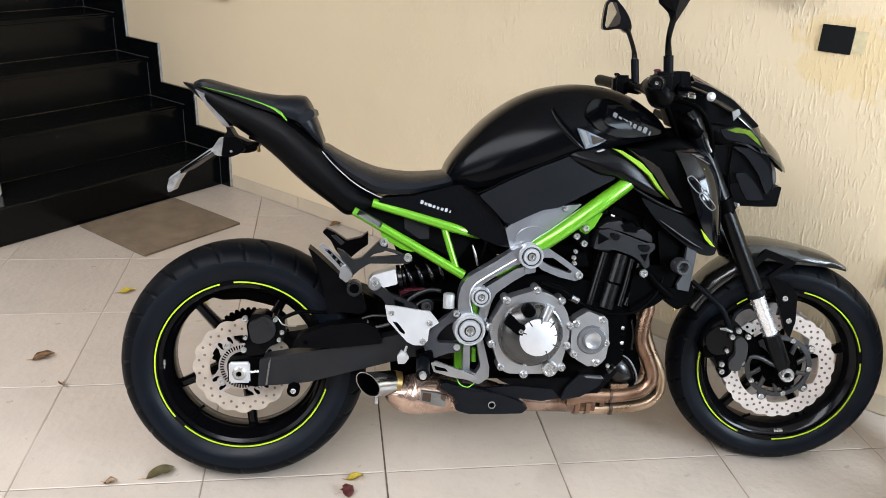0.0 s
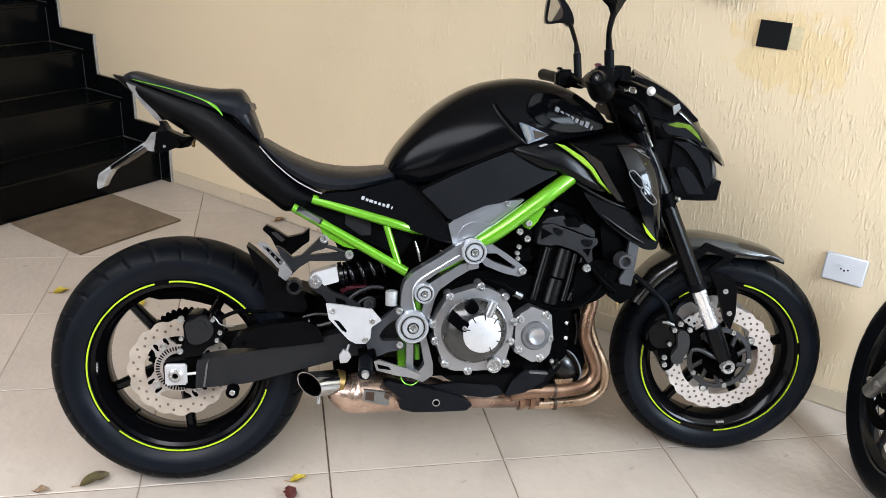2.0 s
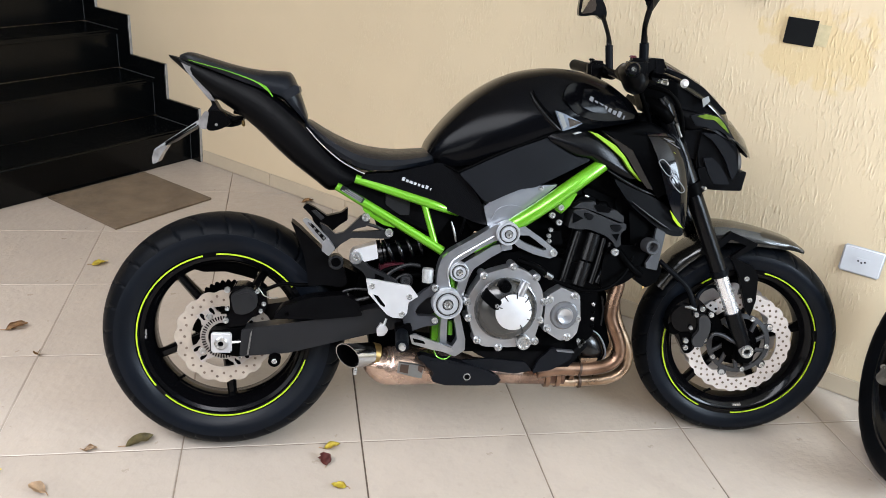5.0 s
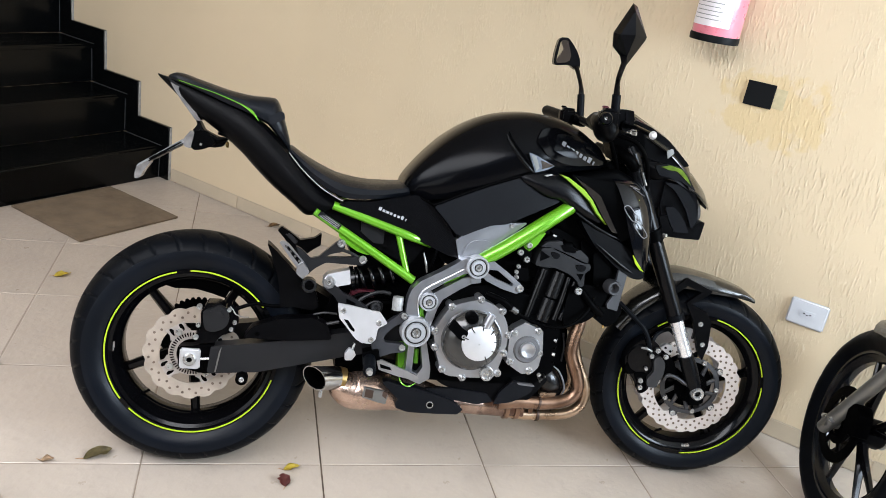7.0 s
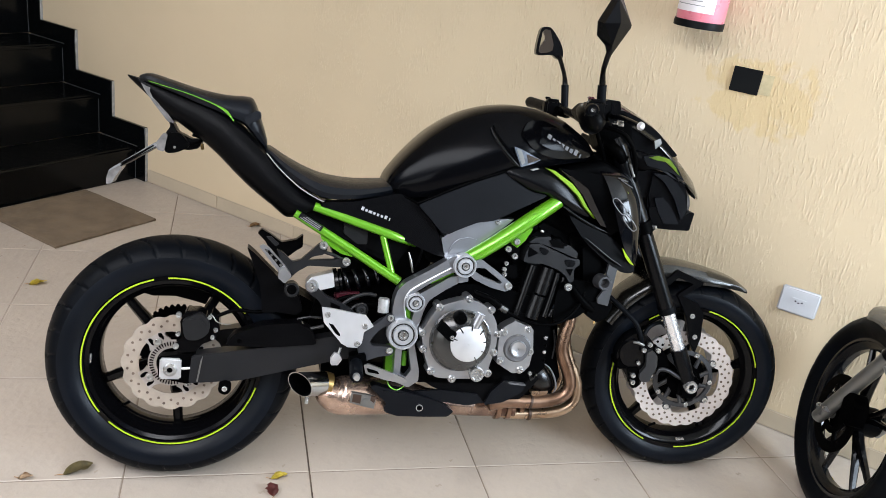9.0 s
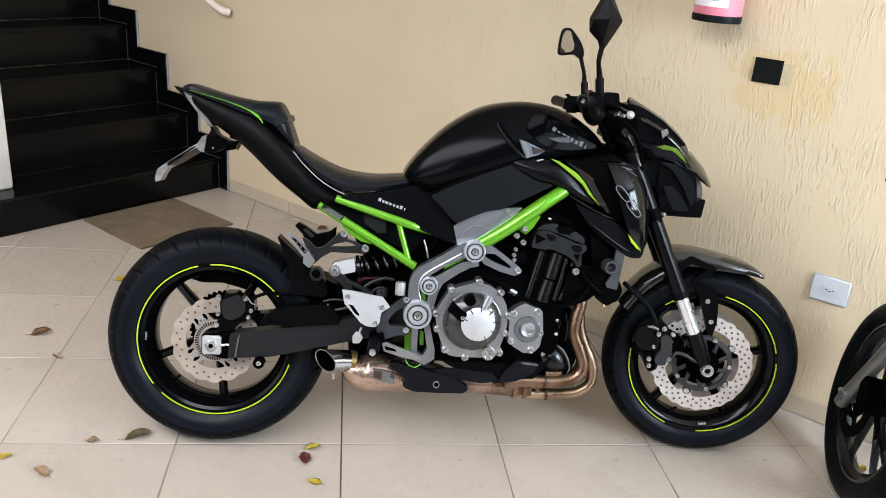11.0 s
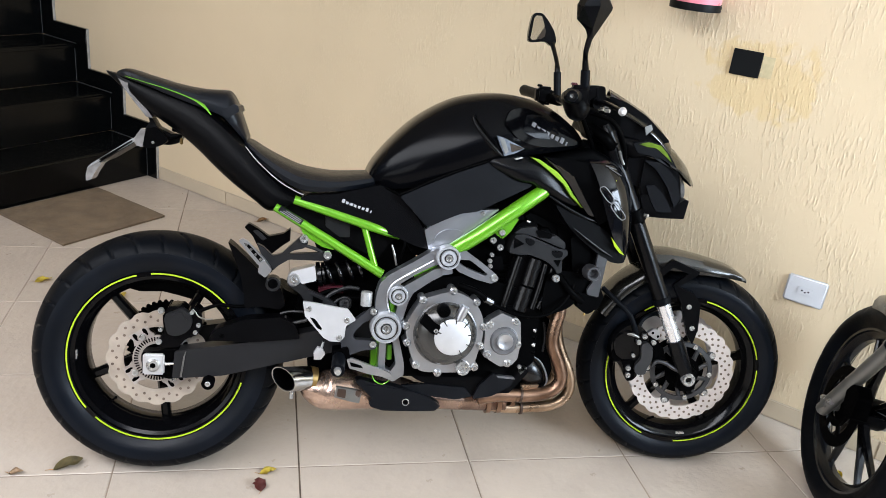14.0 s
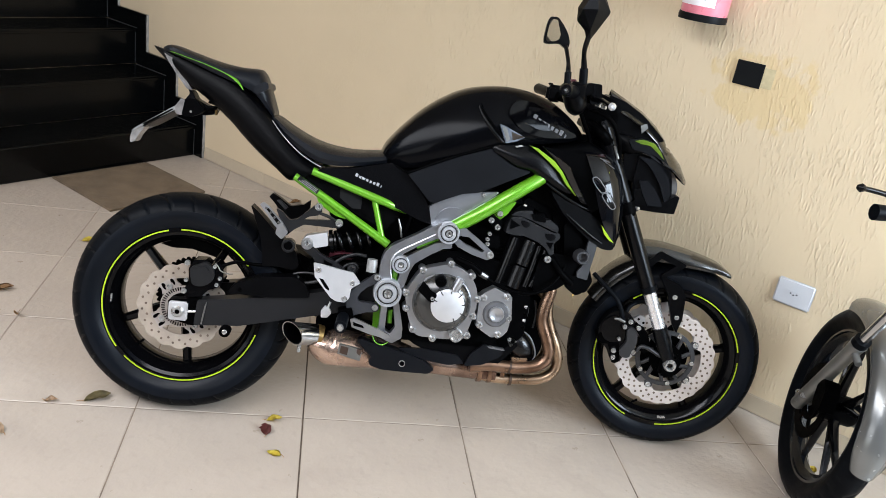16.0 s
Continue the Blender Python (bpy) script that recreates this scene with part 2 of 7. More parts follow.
def wall_material():
    """Cream combed plaster: short upright strokes of relief, and an ochre repair round the black sign."""
    m = mat("cream_combed_plaster", (0.585, 0.470, 0.312), 0.75, var=0.05, scale=1.3)
    nt = m.node_tree
    b = nt.nodes["Principled BSDF"]
    base = b.inputs["Base Color"].links[0].from_socket
    co = nt.nodes["Texture Coordinate"]

    def noise_at(sx, sz, detail, dist=0.0):
        mp = nt.nodes.new("ShaderNodeMapping")
        mp.inputs["Scale"].default_value = (sx, 1, sz)
        nz = nt.nodes.new("ShaderNodeTexNoise")
        nz.inputs["Scale"].default_value, nz.inputs["Detail"].default_value = 1, detail
        nz.inputs["Distortion"].default_value = dist
        nt.links.new(co.outputs["Object"], mp.inputs["Vector"])
        nt.links.new(mp.outputs[0], nz.inputs["Vector"])
        return nz.outputs[0]

    def mapped(sock, a, c, d, e):
        r = nt.nodes.new("ShaderNodeMapRange")
        r.inputs[1].default_value, r.inputs[2].default_value, r.inputs[3].default_value, r.inputs[4].default_value = a, c, d, e
        nt.links.new(sock, r.inputs[0])
        return r.outputs[0]

    def math2(op, p, q):
        nd = nt.nodes.new("ShaderNodeMath")
        nd.operation = op
        for i, v in enumerate((p, q)):
            if isinstance(v, (int, float)):
                nd.inputs[i].default_value = v
            else:
                nt.links.new(v, nd.inputs[i])
        return nd.outputs[0]

    strokes = mapped(noise_at(125, 27, 4, 0.4), 0.50, 0.68, 0, 1)
    grain = noise_at(160, 60, 3)
    sep = nt.nodes.new("ShaderNodeSeparateXYZ")
    nt.links.new(co.outputs["Object"], sep.inputs[0])
    patchy = mapped(noise_at(7.5, 5.0, 5), 0.42, 0.60, 0.08, 1.0)
    combed = mapped(sep.outputs[0], 0.6, 2.3, 0.07, 1.0)
    height = math2("MULTIPLY", math2("ADD", strokes, math2("MULTIPLY", grain, 0.25)), math2("MULTIPLY", combed, patchy))
    bp = nt.nodes.new("ShaderNodeBump")
    bp.inputs["Strength"].default_value, bp.inputs["Distance"].default_value = 0.66, 0.005
    nt.links.new(height, bp.inputs["Height"])
    nt.links.new(bp.outputs[0], b.inputs["Normal"])
    # ochre repair, an uneven blot about 0.33 m wide
    du = math2("DIVIDE", math2("SUBTRACT", sep.outputs[0], 2.90), 0.182)
    dz = math2("DIVIDE", math2("SUBTRACT", sep.outputs[2], 1.097), 0.118)
    r2 = math2("ADD", math2("MULTIPLY", du, du), math2("MULTIPLY", dz, dz))
    wob = math2("ADD", r2, mapped(noise_at(17, 15, 5), 0.3, 0.7, -0.8, 0.8))
    blot = mapped(wob, 0.75, 1.15, 0.46, 0.0)
    mx = nt.nodes.new("ShaderNodeMix")
    mx.data_type = "RGBA"
    nt.links.new(blot, mx.inputs[0])
    nt.links.new(base, mx.inputs[6])
    mx.inputs[7].default_value = (0.56, 0.40, 0.165, 1)
    nt.links.new(mx.outputs[2], b.inputs["Base Color"])
    return m


SKIRT = mat("warm_beige_skirting_tile", (0.45, 0.372, 0.270), 0.5, var=0.08, scale=6, spec=0.3)
TILE = tile_material()
PLASTER = wall_material()


# ---- building helpers ----
def part(name, bm, material, parent=None, label="", basis=None, angle=38):
    """Links a bmesh as one mesh object under a thing or a part."""
    bmesh.ops.recalc_face_normals(bm, faces=bm.faces)
    lim = radians(angle)
    for f in bm.faces:
        f.smooth = True
    for e in bm.edges:
        if len(e.link_faces) == 2 and e.calc_face_angle(0) > lim:
            e.smooth = False
    me = bpy.data.meshes.new(name)
    bm.to_mesh(me)
    bm.free()
    me.materials.append(material)
    ob = new(name, me)
    if parent is not None:
        ob.parent = parent
    if basis is not None:
        ob.matrix_basis = basis
    if label:
        ob["label"] = label
    return ob


def thing(name, at, label, category, group="", kind=""):
    return tagged(set_pose(new(name), at), label, category, group, kind)


def set_pose(ob, m):
    ob.matrix_basis = m
    return ob


def slab(pts, a, b, bev=0.006, seg=3):
    """A plate with the outline pts (x, z), from a to b metres right of the middle plane; its outer rim is rounded."""
    bm = bmesh.new()
    outer = [bm.verts.new((x, -b, z)) for x, z in pts]
    inner = [bm.verts.new((x, -a, z)) for x, z in pts]
    bm.faces.new(outer)
    bm.faces.new(inner[::-1])
    n = len(pts)
    for i in range(n):
        j = (i + 1) % n
        bm.faces.new((outer[i], inner[i], inner[j], outer[j]))
    if bev:
        edges = [e for e in bm.edges if e.verts[0].co.y == e.verts[1].co.y == -b] + [e for e in bm.edges if e.verts[0].co.y != e.verts[1].co.y]
        bmesh.ops.bevel(bm, geom=edges, offset=bev, segments=seg, profile=0.6, affect="EDGES", clamp_overlap=True)
    bmesh.ops.triangulate(bm, faces=[f for f in bm.faces if len(f.verts) > 4])
    return bm


def dome(pts, a, b, edge=0.35):
    """A bulging panel: the outline pts (x, z) at a metres right of the middle plane, swelling to b in the middle."""
    n = len(pts)
    cx, cz = sum(p[0] for p in pts) / n, sum(p[1] for p in pts) / n
    rings = []
    for s, h in ((1.0, -0.5), (1.0, 0.0), (0.97, edge * 0.6), (0.90, edge + 0.12), (0.78, 0.72), (0.58, 0.89), (0.34, 0.97), (0.08, 1.0)):
        rings.append([Vector((cx + (x - cx) * s, -(a + (b - a) * h), cz + (z - cz) * s)) for x, z in pts])
    return loft(rings)


def curve(pts, per=6):
    """Points of a smooth line through pts."""
    p = [Vector(q) for q in pts]
    out = []
    for i in range(len(p) - 1):
        a, b, c, d = p[max(i - 1, 0)], p[i], p[i + 1], p[min(i + 2, len(p) - 1)]
        for k in range(per):
            t = k / per
            out.append(0.5 * ((2 * b) + (c - a) * t + (2 * a - 5 * b + 4 * c - d) * t * t + (3 * b - a - 3 * c + d) * t ** 3))
    out.append(p[-1])
    return out


def smooth2(pts, per=4):
    """A closed smooth outline through pts (x, z)."""
    n = len(pts)
    q = [Vector((*p, 0)) for p in pts]
    out = []
    for i in range(n):
        a, b, c, d = q[i - 1], q[i], q[(i + 1) % n], q[(i + 2) % n]
        for k in range(per):
            t = k / per
            v = 0.5 * ((2 * b) + (c - a) * t + (2 * a - 5 * b + 4 * c - d) * t * t + (3 * b - a - 3 * c + d) * t ** 3)
            out.append((v.x, v.y))
    return out


def loft(rings, caps=True, closed=True):
    bm = bmesh.new()
    vs = [[bm.verts.new(p) for p in r] for r in rings]
    n = len(rings[0])
    for a, b in zip(vs, vs[1:]):
        for i in range(n if closed else n - 1):
            j = (i + 1) % n
            bm.faces.new((a[i], a[j], b[j], b[i]))
    if caps:
        bm.faces.new(vs[0][::-1])
        bm.faces.new(vs[-1])
    return bm


def tube(pts, r, n=12, per=6, flat=1.0):
    """A round bar along a smooth line; r is a radius or one radius a point."""
    rs = r if isinstance(r, (list, tuple)) else [r] * len(pts)
    line = curve(pts, per) if len(pts) > 2 else [Vector(p) for p in pts]
    step = per if len(pts) > 2 else 1
    rings = []
    side = None
    for i, p in enumerate(line):
        d = (line[min(i + 1, len(line) - 1)] - line[max(i - 1, 0)]).normalized()
        if side is None:
            side = d.orthogonal().normalized()
        side = (side - d * side.dot(d)).normalized()
        up = d.cross(side)
        k, f = divmod(i, step)
        rad = rs[k] if k + 1 >= len(rs) else rs[k] * (1 - f / step) + rs[k + 1] * f / step
        rings.append([p + rad * (math.cos(t) * side + math.sin(t) * up * flat) for t in (2 * math.pi * m / n for m in range(n))])
    return loft(rings)


def lathe(profile, n=48, cx=0.0, cz=0.0, closed=True):
    """Turns a profile of (radius, metres to the right) about the lateral axis through (cx, cz)."""
    bm = bmesh.new()
    rings = []
    for k in range(n):
        t = 2 * math.pi * k / n
        rings.append([bm.verts.new((cx + r * math.cos(t), -y, cz + r * math.sin(t))) for r, y in profile])
    m = len(profile)
    for k in range(n):
        a, b = rings[k], rings[(k + 1) % n]
        for i in range(m if closed else m - 1):
            j = (i + 1) % m
            bm.faces.new((a[i], a[j], b[j], b[i]))
    return bm


def disk(cx, cz, r, a, b, bev=0.002, n=20):
    """A short round boss, its axis lateral."""
    bm = bmesh.new()
    rings = []
    for rr, y in ((r, a), (r, b - bev), (r - bev, b)):
        rings.append([Vector((cx + rr * math.cos(2 * math.pi * k / n), -y, cz + rr * math.sin(2 * math.pi * k / n))) for k in range(n)])
    bm.free()
    return loft(rings)


def box(x0, x1, a, b, z0, z1, bev=0.004, seg=2):
    bm = bmesh.new()
    bmesh.ops.create_cube(bm, size=1)
    for v in bm.verts:
        v.co = Vector(((x0 + x1) / 2 + v.co.x * (x1 - x0), -(a + b) / 2 + v.co.y * (b - a), (z0 + z1) / 2 + v.co.z * (z1 - z0)))
    if bev:
        bmesh.ops.bevel(bm, geom=bm.edges[:], offset=bev, segments=seg, affect="EDGES", clamp_overlap=True)
    return bm


def turned(bm, m):
    bmesh.ops.transform(bm, matrix=m, verts=bm.verts)
    return bm


def mirrored(bm):
    m = bm.copy()
    for v in m.verts:
        v.co.y = -v.co.y
    bmesh.ops.reverse_faces(m, faces=m.faces)
    return m


def both(name, bm, material, parent, label="", basis=None, angle=38):
    """The same part on the right and on the left side."""
    part(name, mirrored(bm), material, parent, label, basis, angle)
    return part(name, bm, material, parent, label, basis, angle)


def bolt(parent, x, z, lat, r=0.008, h=0.006, material=None, basis=None):
    """A socket-head bolt: a round head with a sunk hexagon."""
    prof = [(0.0006, lat + h * 0.35), (r * 0.45, lat + h * 0.35), (r * 0.5, lat + h), (r * 0.85, lat + h), (r, lat + h * 0.7), (r, lat - 0.004), (0.0006, lat - 0.004)]
    return part("bolt", lathe(prof, 12, x, z), material or STEEL, parent, "", basis)


def wordmark(parent, x, z, dx, dz, lat, tall, material, slope=0.0):
    """A brand mark drawn as a slanting row of eight plain blocks."""
    step = math.hypot(dx, dz)
    for i, f in enumerate((0.74, 0.66, 0.88, 0.66, 0.60, 0.66, 0.68, 0.30)):
        h = tall * (1.0 if i in (0, 6) else 0.72)
        at = Matrix.Translation((x + dx * i, 0, z + dz * i)) @ Matrix.Rotation(math.atan2(-dz, dx), 4, "Y")
        part("logo_block", turned(box(-f * step / 2, f * step / 2, lat - slope * dx * i - 0.02, lat - slope * dx * i, -tall / 2, h - tall / 2, 0.0004, 1), at), material, parent)
# ---- the room ----
S = 0.49  # a tile with its joint


def slab_box(u0, u1, n0, n1, z0, z1):
    return box(u0, u1, n0, n1, z0, z1, 0)


def structure(name, bm, material, label, category="wall", m=WALL):
    return tagged(part(name, bm, material, None, "", m), label, category, kind="structure")


structure("wall_back", slab_box(ROOM_U0, ROOM_U1 + 0.25, -0.25, 0, -0.1, ROOM_H), PLASTER, "cream combed plaster wall with an ochre repair patch")
structure("wall_left", slab_box(ROOM_U0 - 0.2, ROOM_U0, -0.25, ROOM_N, -0.1, ROOM_H), PLASTER, "cream plastered wall beyond the stairs")
# walls added out of view round the openings, to block and darken
structure("wall_front", slab_box(ROOM_U0 - 0.2, 0.45, ROOM_N, ROOM_N + 0.2, -0.1, ROOM_H), BROWNWALL, "unseen wall added beside the gateway, brown to darken reflections")
structure("wall_front_pier", slab_box(4.15, ROOM_U1 + 0.25, ROOM_N, ROOM_N + 0.2, -0.1, ROOM_H), BROWNWALL, "unseen gateway pier added, brown to darken reflections")
structure("wall_front_lintel", slab_box(0.45, 4.15, ROOM_N, ROOM_N + 0.2, 2.56, ROOM_H), BROWNWALL, "unseen lintel added over the gateway, brown to darken reflections")
structure("wall_right", slab_box(ROOM_U1, ROOM_U1 + 0.25, 0.003, 0.12, -0.1, ROOM_H), BROWNWALL, "unseen end of the side wall added, brown to darken reflections")
structure("wall_right_pier", slab_box(ROOM_U1, ROOM_U1 + 0.25, 1.80, ROOM_N - 0.003, -0.1, ROOM_H), BROWNWALL, "unseen pier added at the side opening, brown to darken reflections")
structure("wall_right_lintel", slab_box(ROOM_U1, ROOM_U1 + 0.25, 0.12, 1.80, 2.62, ROOM_H), BROWNWALL, "unseen lintel added over the side opening, brown to darken reflections")
# ceiling added out of view; its edge sets where sky light enters
structure("ceiling", slab_box(ROOM_U0 - 0.2, ROOM_U1 + 0.25, -0.25, ROOF_N, ROOM_H + 0.003, ROOM_H + 0.2), CEIL, "unseen plain white ceiling added, its edge shaping the daylight", "ceiling")
gr = bmesh.new()
bmesh.ops.create_grid(gr, x_segments=1, y_segments=1, size=400)
structure("ground", gr, CONCRETE, "grey concrete ground outside the gateway", "ground", pose(0, 0, -0.12))
floor = structure("floor", slab_box(ROOM_U0 - 0.2, ROOM_U1 + 0.25, -0.24, ROOM_N + 0.2, -0.1, -0.0018), GROUT, "pale beige tiled floor with dark joints", "floor")

# stepped black granite along the stair, with a pale unpolished edge
RISE, GOING, FIRST, STEPS, STAIR_W = 0.207, 0.285, 0.18, 9, 1.26
stairs = thing("staircase", WALL.copy(), "black polished granite staircase climbing along the cream wall", "staircase", kind="structure")
for k in range(STEPS):
    z1, u = FIRST + RISE * k, -GOING * k
    z0 = 0.0 if k == 0 else z1 - RISE
    wide = STAIR_W + (0.10 if k == 0 else 0.0)
    part("riser", box(u - GOING - 0.02, u - 0.018, 0.02, wide - 0.02, z0 + 0.001, z1 - 0.0285, 0.002, 1), GRANITE, stairs)
    tread = box(u - GOING - 0.03, u, 0.02, wide, z1 - 0.029, z1, 0.010, 3)
    part("tread", tread, GRANITE, stairs, "polished black granite tread with a rounded nosing")
    for seam in (box(u - 0.0185, u - 0.0165, 0.0185, 0.0225, z0 + 0.002, z1 - 0.029, 0), box(u - GOING, u - 0.004, 0.0185, 0.0225, z1 - 0.003, z1 + 0.0012, 0)):
        part("sealant_seam", seam, SEALANT, stairs, "thin grey sealant line")
    # skirting beside the step: an upright and a flat piece
    top, f = z1 + (0.11 if k == 0 else 0.088), u + (0.05 if k == 0 else 0.082)
    low = 0.0 if k == 0 else z1 - RISE
    part("stair_skirting", box(u - GOING + 0.083, f, 0.001, 0.019, low + 0.001, top, 0.0015, 1), GRANITE, stairs)
    part("skirting_edge", box(f + 0.0005, f + 0.003, 0.001, 0.015, low + 0.003, top - 0.002, 0), GRAN_EDGE, stairs, "pale unpolished granite edge")
post = thing("newel_post", WALL @ pose(-0.205, -1.153, FIRST), "white painted newel post on the lowest stair tread", "post", kind="structure")
part("post_shaft", box(-0.06, 0.06, -0.06, 0.06, 0.0, 1.05, 0.006), POSTW, post)
part("post_cap", box(-0.07, 0.07, -0.07, 0.07, 1.051, 1.085, 0.008), POSTW, post)
rail = thing("handrail", WALL.copy(), "pale painted wall handrail with a curved lower end", "handrail", kind="structure")
part("rail_tube", tube([(-2.35, -0.075, 2.82), (-0.47, -0.075, 1.37), (-0.22, -0.075, 1.19), (-0.07, -0.075, 1.075), (0.03, -0.072, 1.022), (0.085, -0.055, 0.995), (0.10, -0.02, 0.985)], 0.019, 14), RAIL, rail)
for u, z in ((-0.55, 1.43), (-1.6, 2.242)):
    part("rail_bracket", tube([(u, -0.075, z - 0.015), (u, -0.07, z - 0.06), (u, 0.0, z - 0.075)], 0.007, 8), RAIL, rail)

# things on the wall
sign = thing("wall_sign", WALL @ pose(2.842, -0.001, 1.137), "small square black sign stuck on the cream wall", "sign")
part("sign_plate", box(-0.045, 0.045, 0.0, 0.005, -0.039, 0.039, 0.001, 1), SIGN, sign)
part("adhesive_patch", box(0.046, 0.082, 0.0, 0.0008, -0.034, 0.030, 0), mat("old_adhesive", (0.47, 0.395, 0.235), 0.8, var=0.12, scale=40), sign, "olive grey patch of old adhesive")
socket = thing("wall_socket", WALL @ pose(3.198, -0.001, 0.480), "white plastic wall socket with three round holes", "socket")
part("cover_plate", box(-0.061, 0.061, 0.0, 0.010, -0.046, 0.046, 0.005, 3), WHITE, socket)
mod = part("socket_module", box(-0.024, 0.024, 0.009, 0.0125, -0.013, 0.013, 0.002, 2), WHITE, socket)
for x, z in ((-0.010, 0.001), (0.0, -0.003), (0.010, 0.001)):
    part("pin_hole", disk(x, z, 0.0030, 0.011, 0.0130, 0.0004, 10), DARK, mod)
ext = thing("fire_extinguisher", WALL @ pose(2.672, -0.088, 1.275), "red fire extinguisher with a white label hung on the wall", "fire extinguisher")
part("cylinder", turned(lathe([(0.0005, -0.012), (0.072, -0.012), (0.0745, -0.03), (0.0745, -0.40), (0.066, -0.44), (0.035, -0.475), (0.022, -0.485), (0.022, -0.51), (0.0005, -0.51)], 40), Matrix.Rotation(radians(90), 4, "X")), EXT_RED, ext)
part("base_ring", turned(lathe([(0.066, 0.0), (0.0765, 0.0), (0.0775, -0.012), (0.0765, -0.022), (0.066, -0.022)], 40), Matrix.Rotation(radians(90), 4, "X")), SIGN, ext, "black rubber base ring")


def label_strip(z0, z1, r, a0, a1):
    """A piece of label bent round the cylinder."""
    rings = []
    for k in range(25):
        t = radians(a0 + (a1 - a0) * k / 24)
        rings.append([Vector((q * math.cos(t), q * math.sin(t), z)) for q, z in ((r - 0.0012, z0), (r, z0), (r, z1), (r - 0.0012, z1))])
    return loft(rings)


part("label", label_strip(0.047, 0.27, 0.0754, -190, -48), EXT_LABEL, ext, "white printed label")
for i in range(8):
    part("text_bar", label_strip(0.066 + 0.0125 * i, 0.0685 + 0.0125 * i, 0.0759, -150 + 3 * (i % 3), -72 - 7 * (i % 2)), DECAL, ext)
part("text_bar", label_strip(0.172, 0.20, 0.0759, -128, -112), mat("label_blue", (0.10, 0.30, 0.50), 0.4), ext, "small blue mark on the label")
part("valve", box(-0.014, 0.014, -0.014, 0.014, 0.512, 0.56, 0.004), SIGN, ext)
part("lever", box(-0.012, 0.075, -0.008, 0.008, 0.561, 0.572, 0.003), SIGN, ext)
part("wall_hook", box(-0.01, 0.01, -0.088, -0.016, 0.515, 0.53, 0.002), STEEL, ext)

# doormat at the foot of the stairs
doormat = thing("doormat", WALL @ pose(0.252, -0.588, 0.001), "worn brown fibre doormat lying before the stairs", "doormat")
dm = bmesh.new()
bmesh.ops.create_grid(dm, x_segments=26, y_segments=26, size=0.5)
for v in dm.verts:
    v.co = Vector((v.co.x * 0.50, v.co.y * 0.515, 0.009 + 0.003 * noise.noise(v.co * 5)))
ring = [e for e in dm.edges if e.is_boundary]
ext_geo = bmesh.ops.extrude_edge_only(dm, edges=ring)
for v in [g for g in ext_geo["geom"] if isinstance(g, bmesh.types.BMVert)]:
    v.co.z = 0.0
part("mat_face", dm, MAT, doormat)
part("mat_backing", box(-0.246, 0.246, -0.2525, 0.2525, 0.0, 0.004, 0.001, 1), DARK, doormat, "thin dark rubber backing")


# ---- the black and green motorcycle ----
BIKE = pose(-0.372, 0.047, 0.003, 0, 0, -2.5) @ pose(0, 0, 0, -13.5)
AX_F, R_R, R_F = 1.475, 0.315, 0.300
RAKE = radians(24.5)
STEER = Matrix.Translation((1.58, 0, 0)) @ Matrix.Rotation(radians(-10.0), 4, Vector((-math.sin(RAKE), 0, math.cos(RAKE)))) @ Matrix.Translation((-1.58, 0, 0))
bike = thing("motorcycle", BIKE, "black and lime green naked sport motorcycle leaning on its side stand", "motorcycle")


def tyre(profile, n, grooves, crown):
    """A tyre with long slanting tread grooves cut from near its middle out over the shoulder."""
    wide = max(y for r, y in profile)
    fine = []
    for (r0, y0), (r1, y1) in zip(profile, profile[1:]):
        fine += [(r0, y0), ((r0 + r1) / 2, (y0 + y1) / 2)]
    profile = fine + [profile[-1]]
    rows = []
    for k in range(n):
        t = 2 * math.pi * k / n
        row = []
        for r, y in profile:
            s = abs(y) / wide
            ph = (grooves * k / n + 1.15 * s - 0.35 * s * s + (0.5 if y > 0 else 0.0)) % 1.0
            long = int(grooves * k / n + 1.15 * s - 0.35 * s * s + (0.5 if y > 0 else 0.0)) % 2
            if r > crown and s > (0.10 if long else 0.45) and ph < 0.10:
                r -= 0.0045
            row.append((r * math.cos(t), -y, r * math.sin(t)))
        rows.append(row)
    m = len(profile)
    me = bmesh.new()
    vs = [[me.verts.new(p) for p in row] for row in rows]
    for k in range(n):
        a, b = vs[k], vs[(k + 1) % n]
        for i in range(m):
            j = (i + 1) % m
            me.faces.new((a[i], a[j], b[j], b[i]))
    return me


def sym(half):
    return half + [(r, -y) for r, y in half[::-1] if y > 0.0005]


def arc_strip(r0, r1, lat, a0, a1, h=0.0012, n=40):
    """A thin curved strip lying on a wheel's rim."""
    rings = []
    for k in range(n + 1):
        t = radians(a0 + (a1 - a0) * k / n)
        rings.append([Vector((r * math.cos(t), -y, r * math.sin(t))) for r, y in ((r0, lat), (r0, lat + h), (r1, lat + h), (r1, lat))])
    return loft(rings)


def wave_disc(r_out, r_in, lat, thick, waves, amp, rows, holes):
    """A petal brake disc with rows of drilled holes."""
    bm = bmesh.new()
    n = waves * 8
    prof = []
    for k in range(n):
        t = 2 * math.pi * k / n
        ro = r_out - amp * (0.5 - 0.5 * math.cos(waves * t)) ** 2
        prof.append([bm.verts.new((r * math.cos(t), -y, r * math.sin(t))) for r, y in ((r_in, lat), (ro, lat), (ro, lat + thick), (r_in, lat + thick))])
    for k in range(n):
        a, b = prof[k], prof[(k + 1) % n]
        for i in range(4):
            j = (i + 1) % 4
            bm.faces.new((a[i], a[j], b[j], b[i]))
    return bm


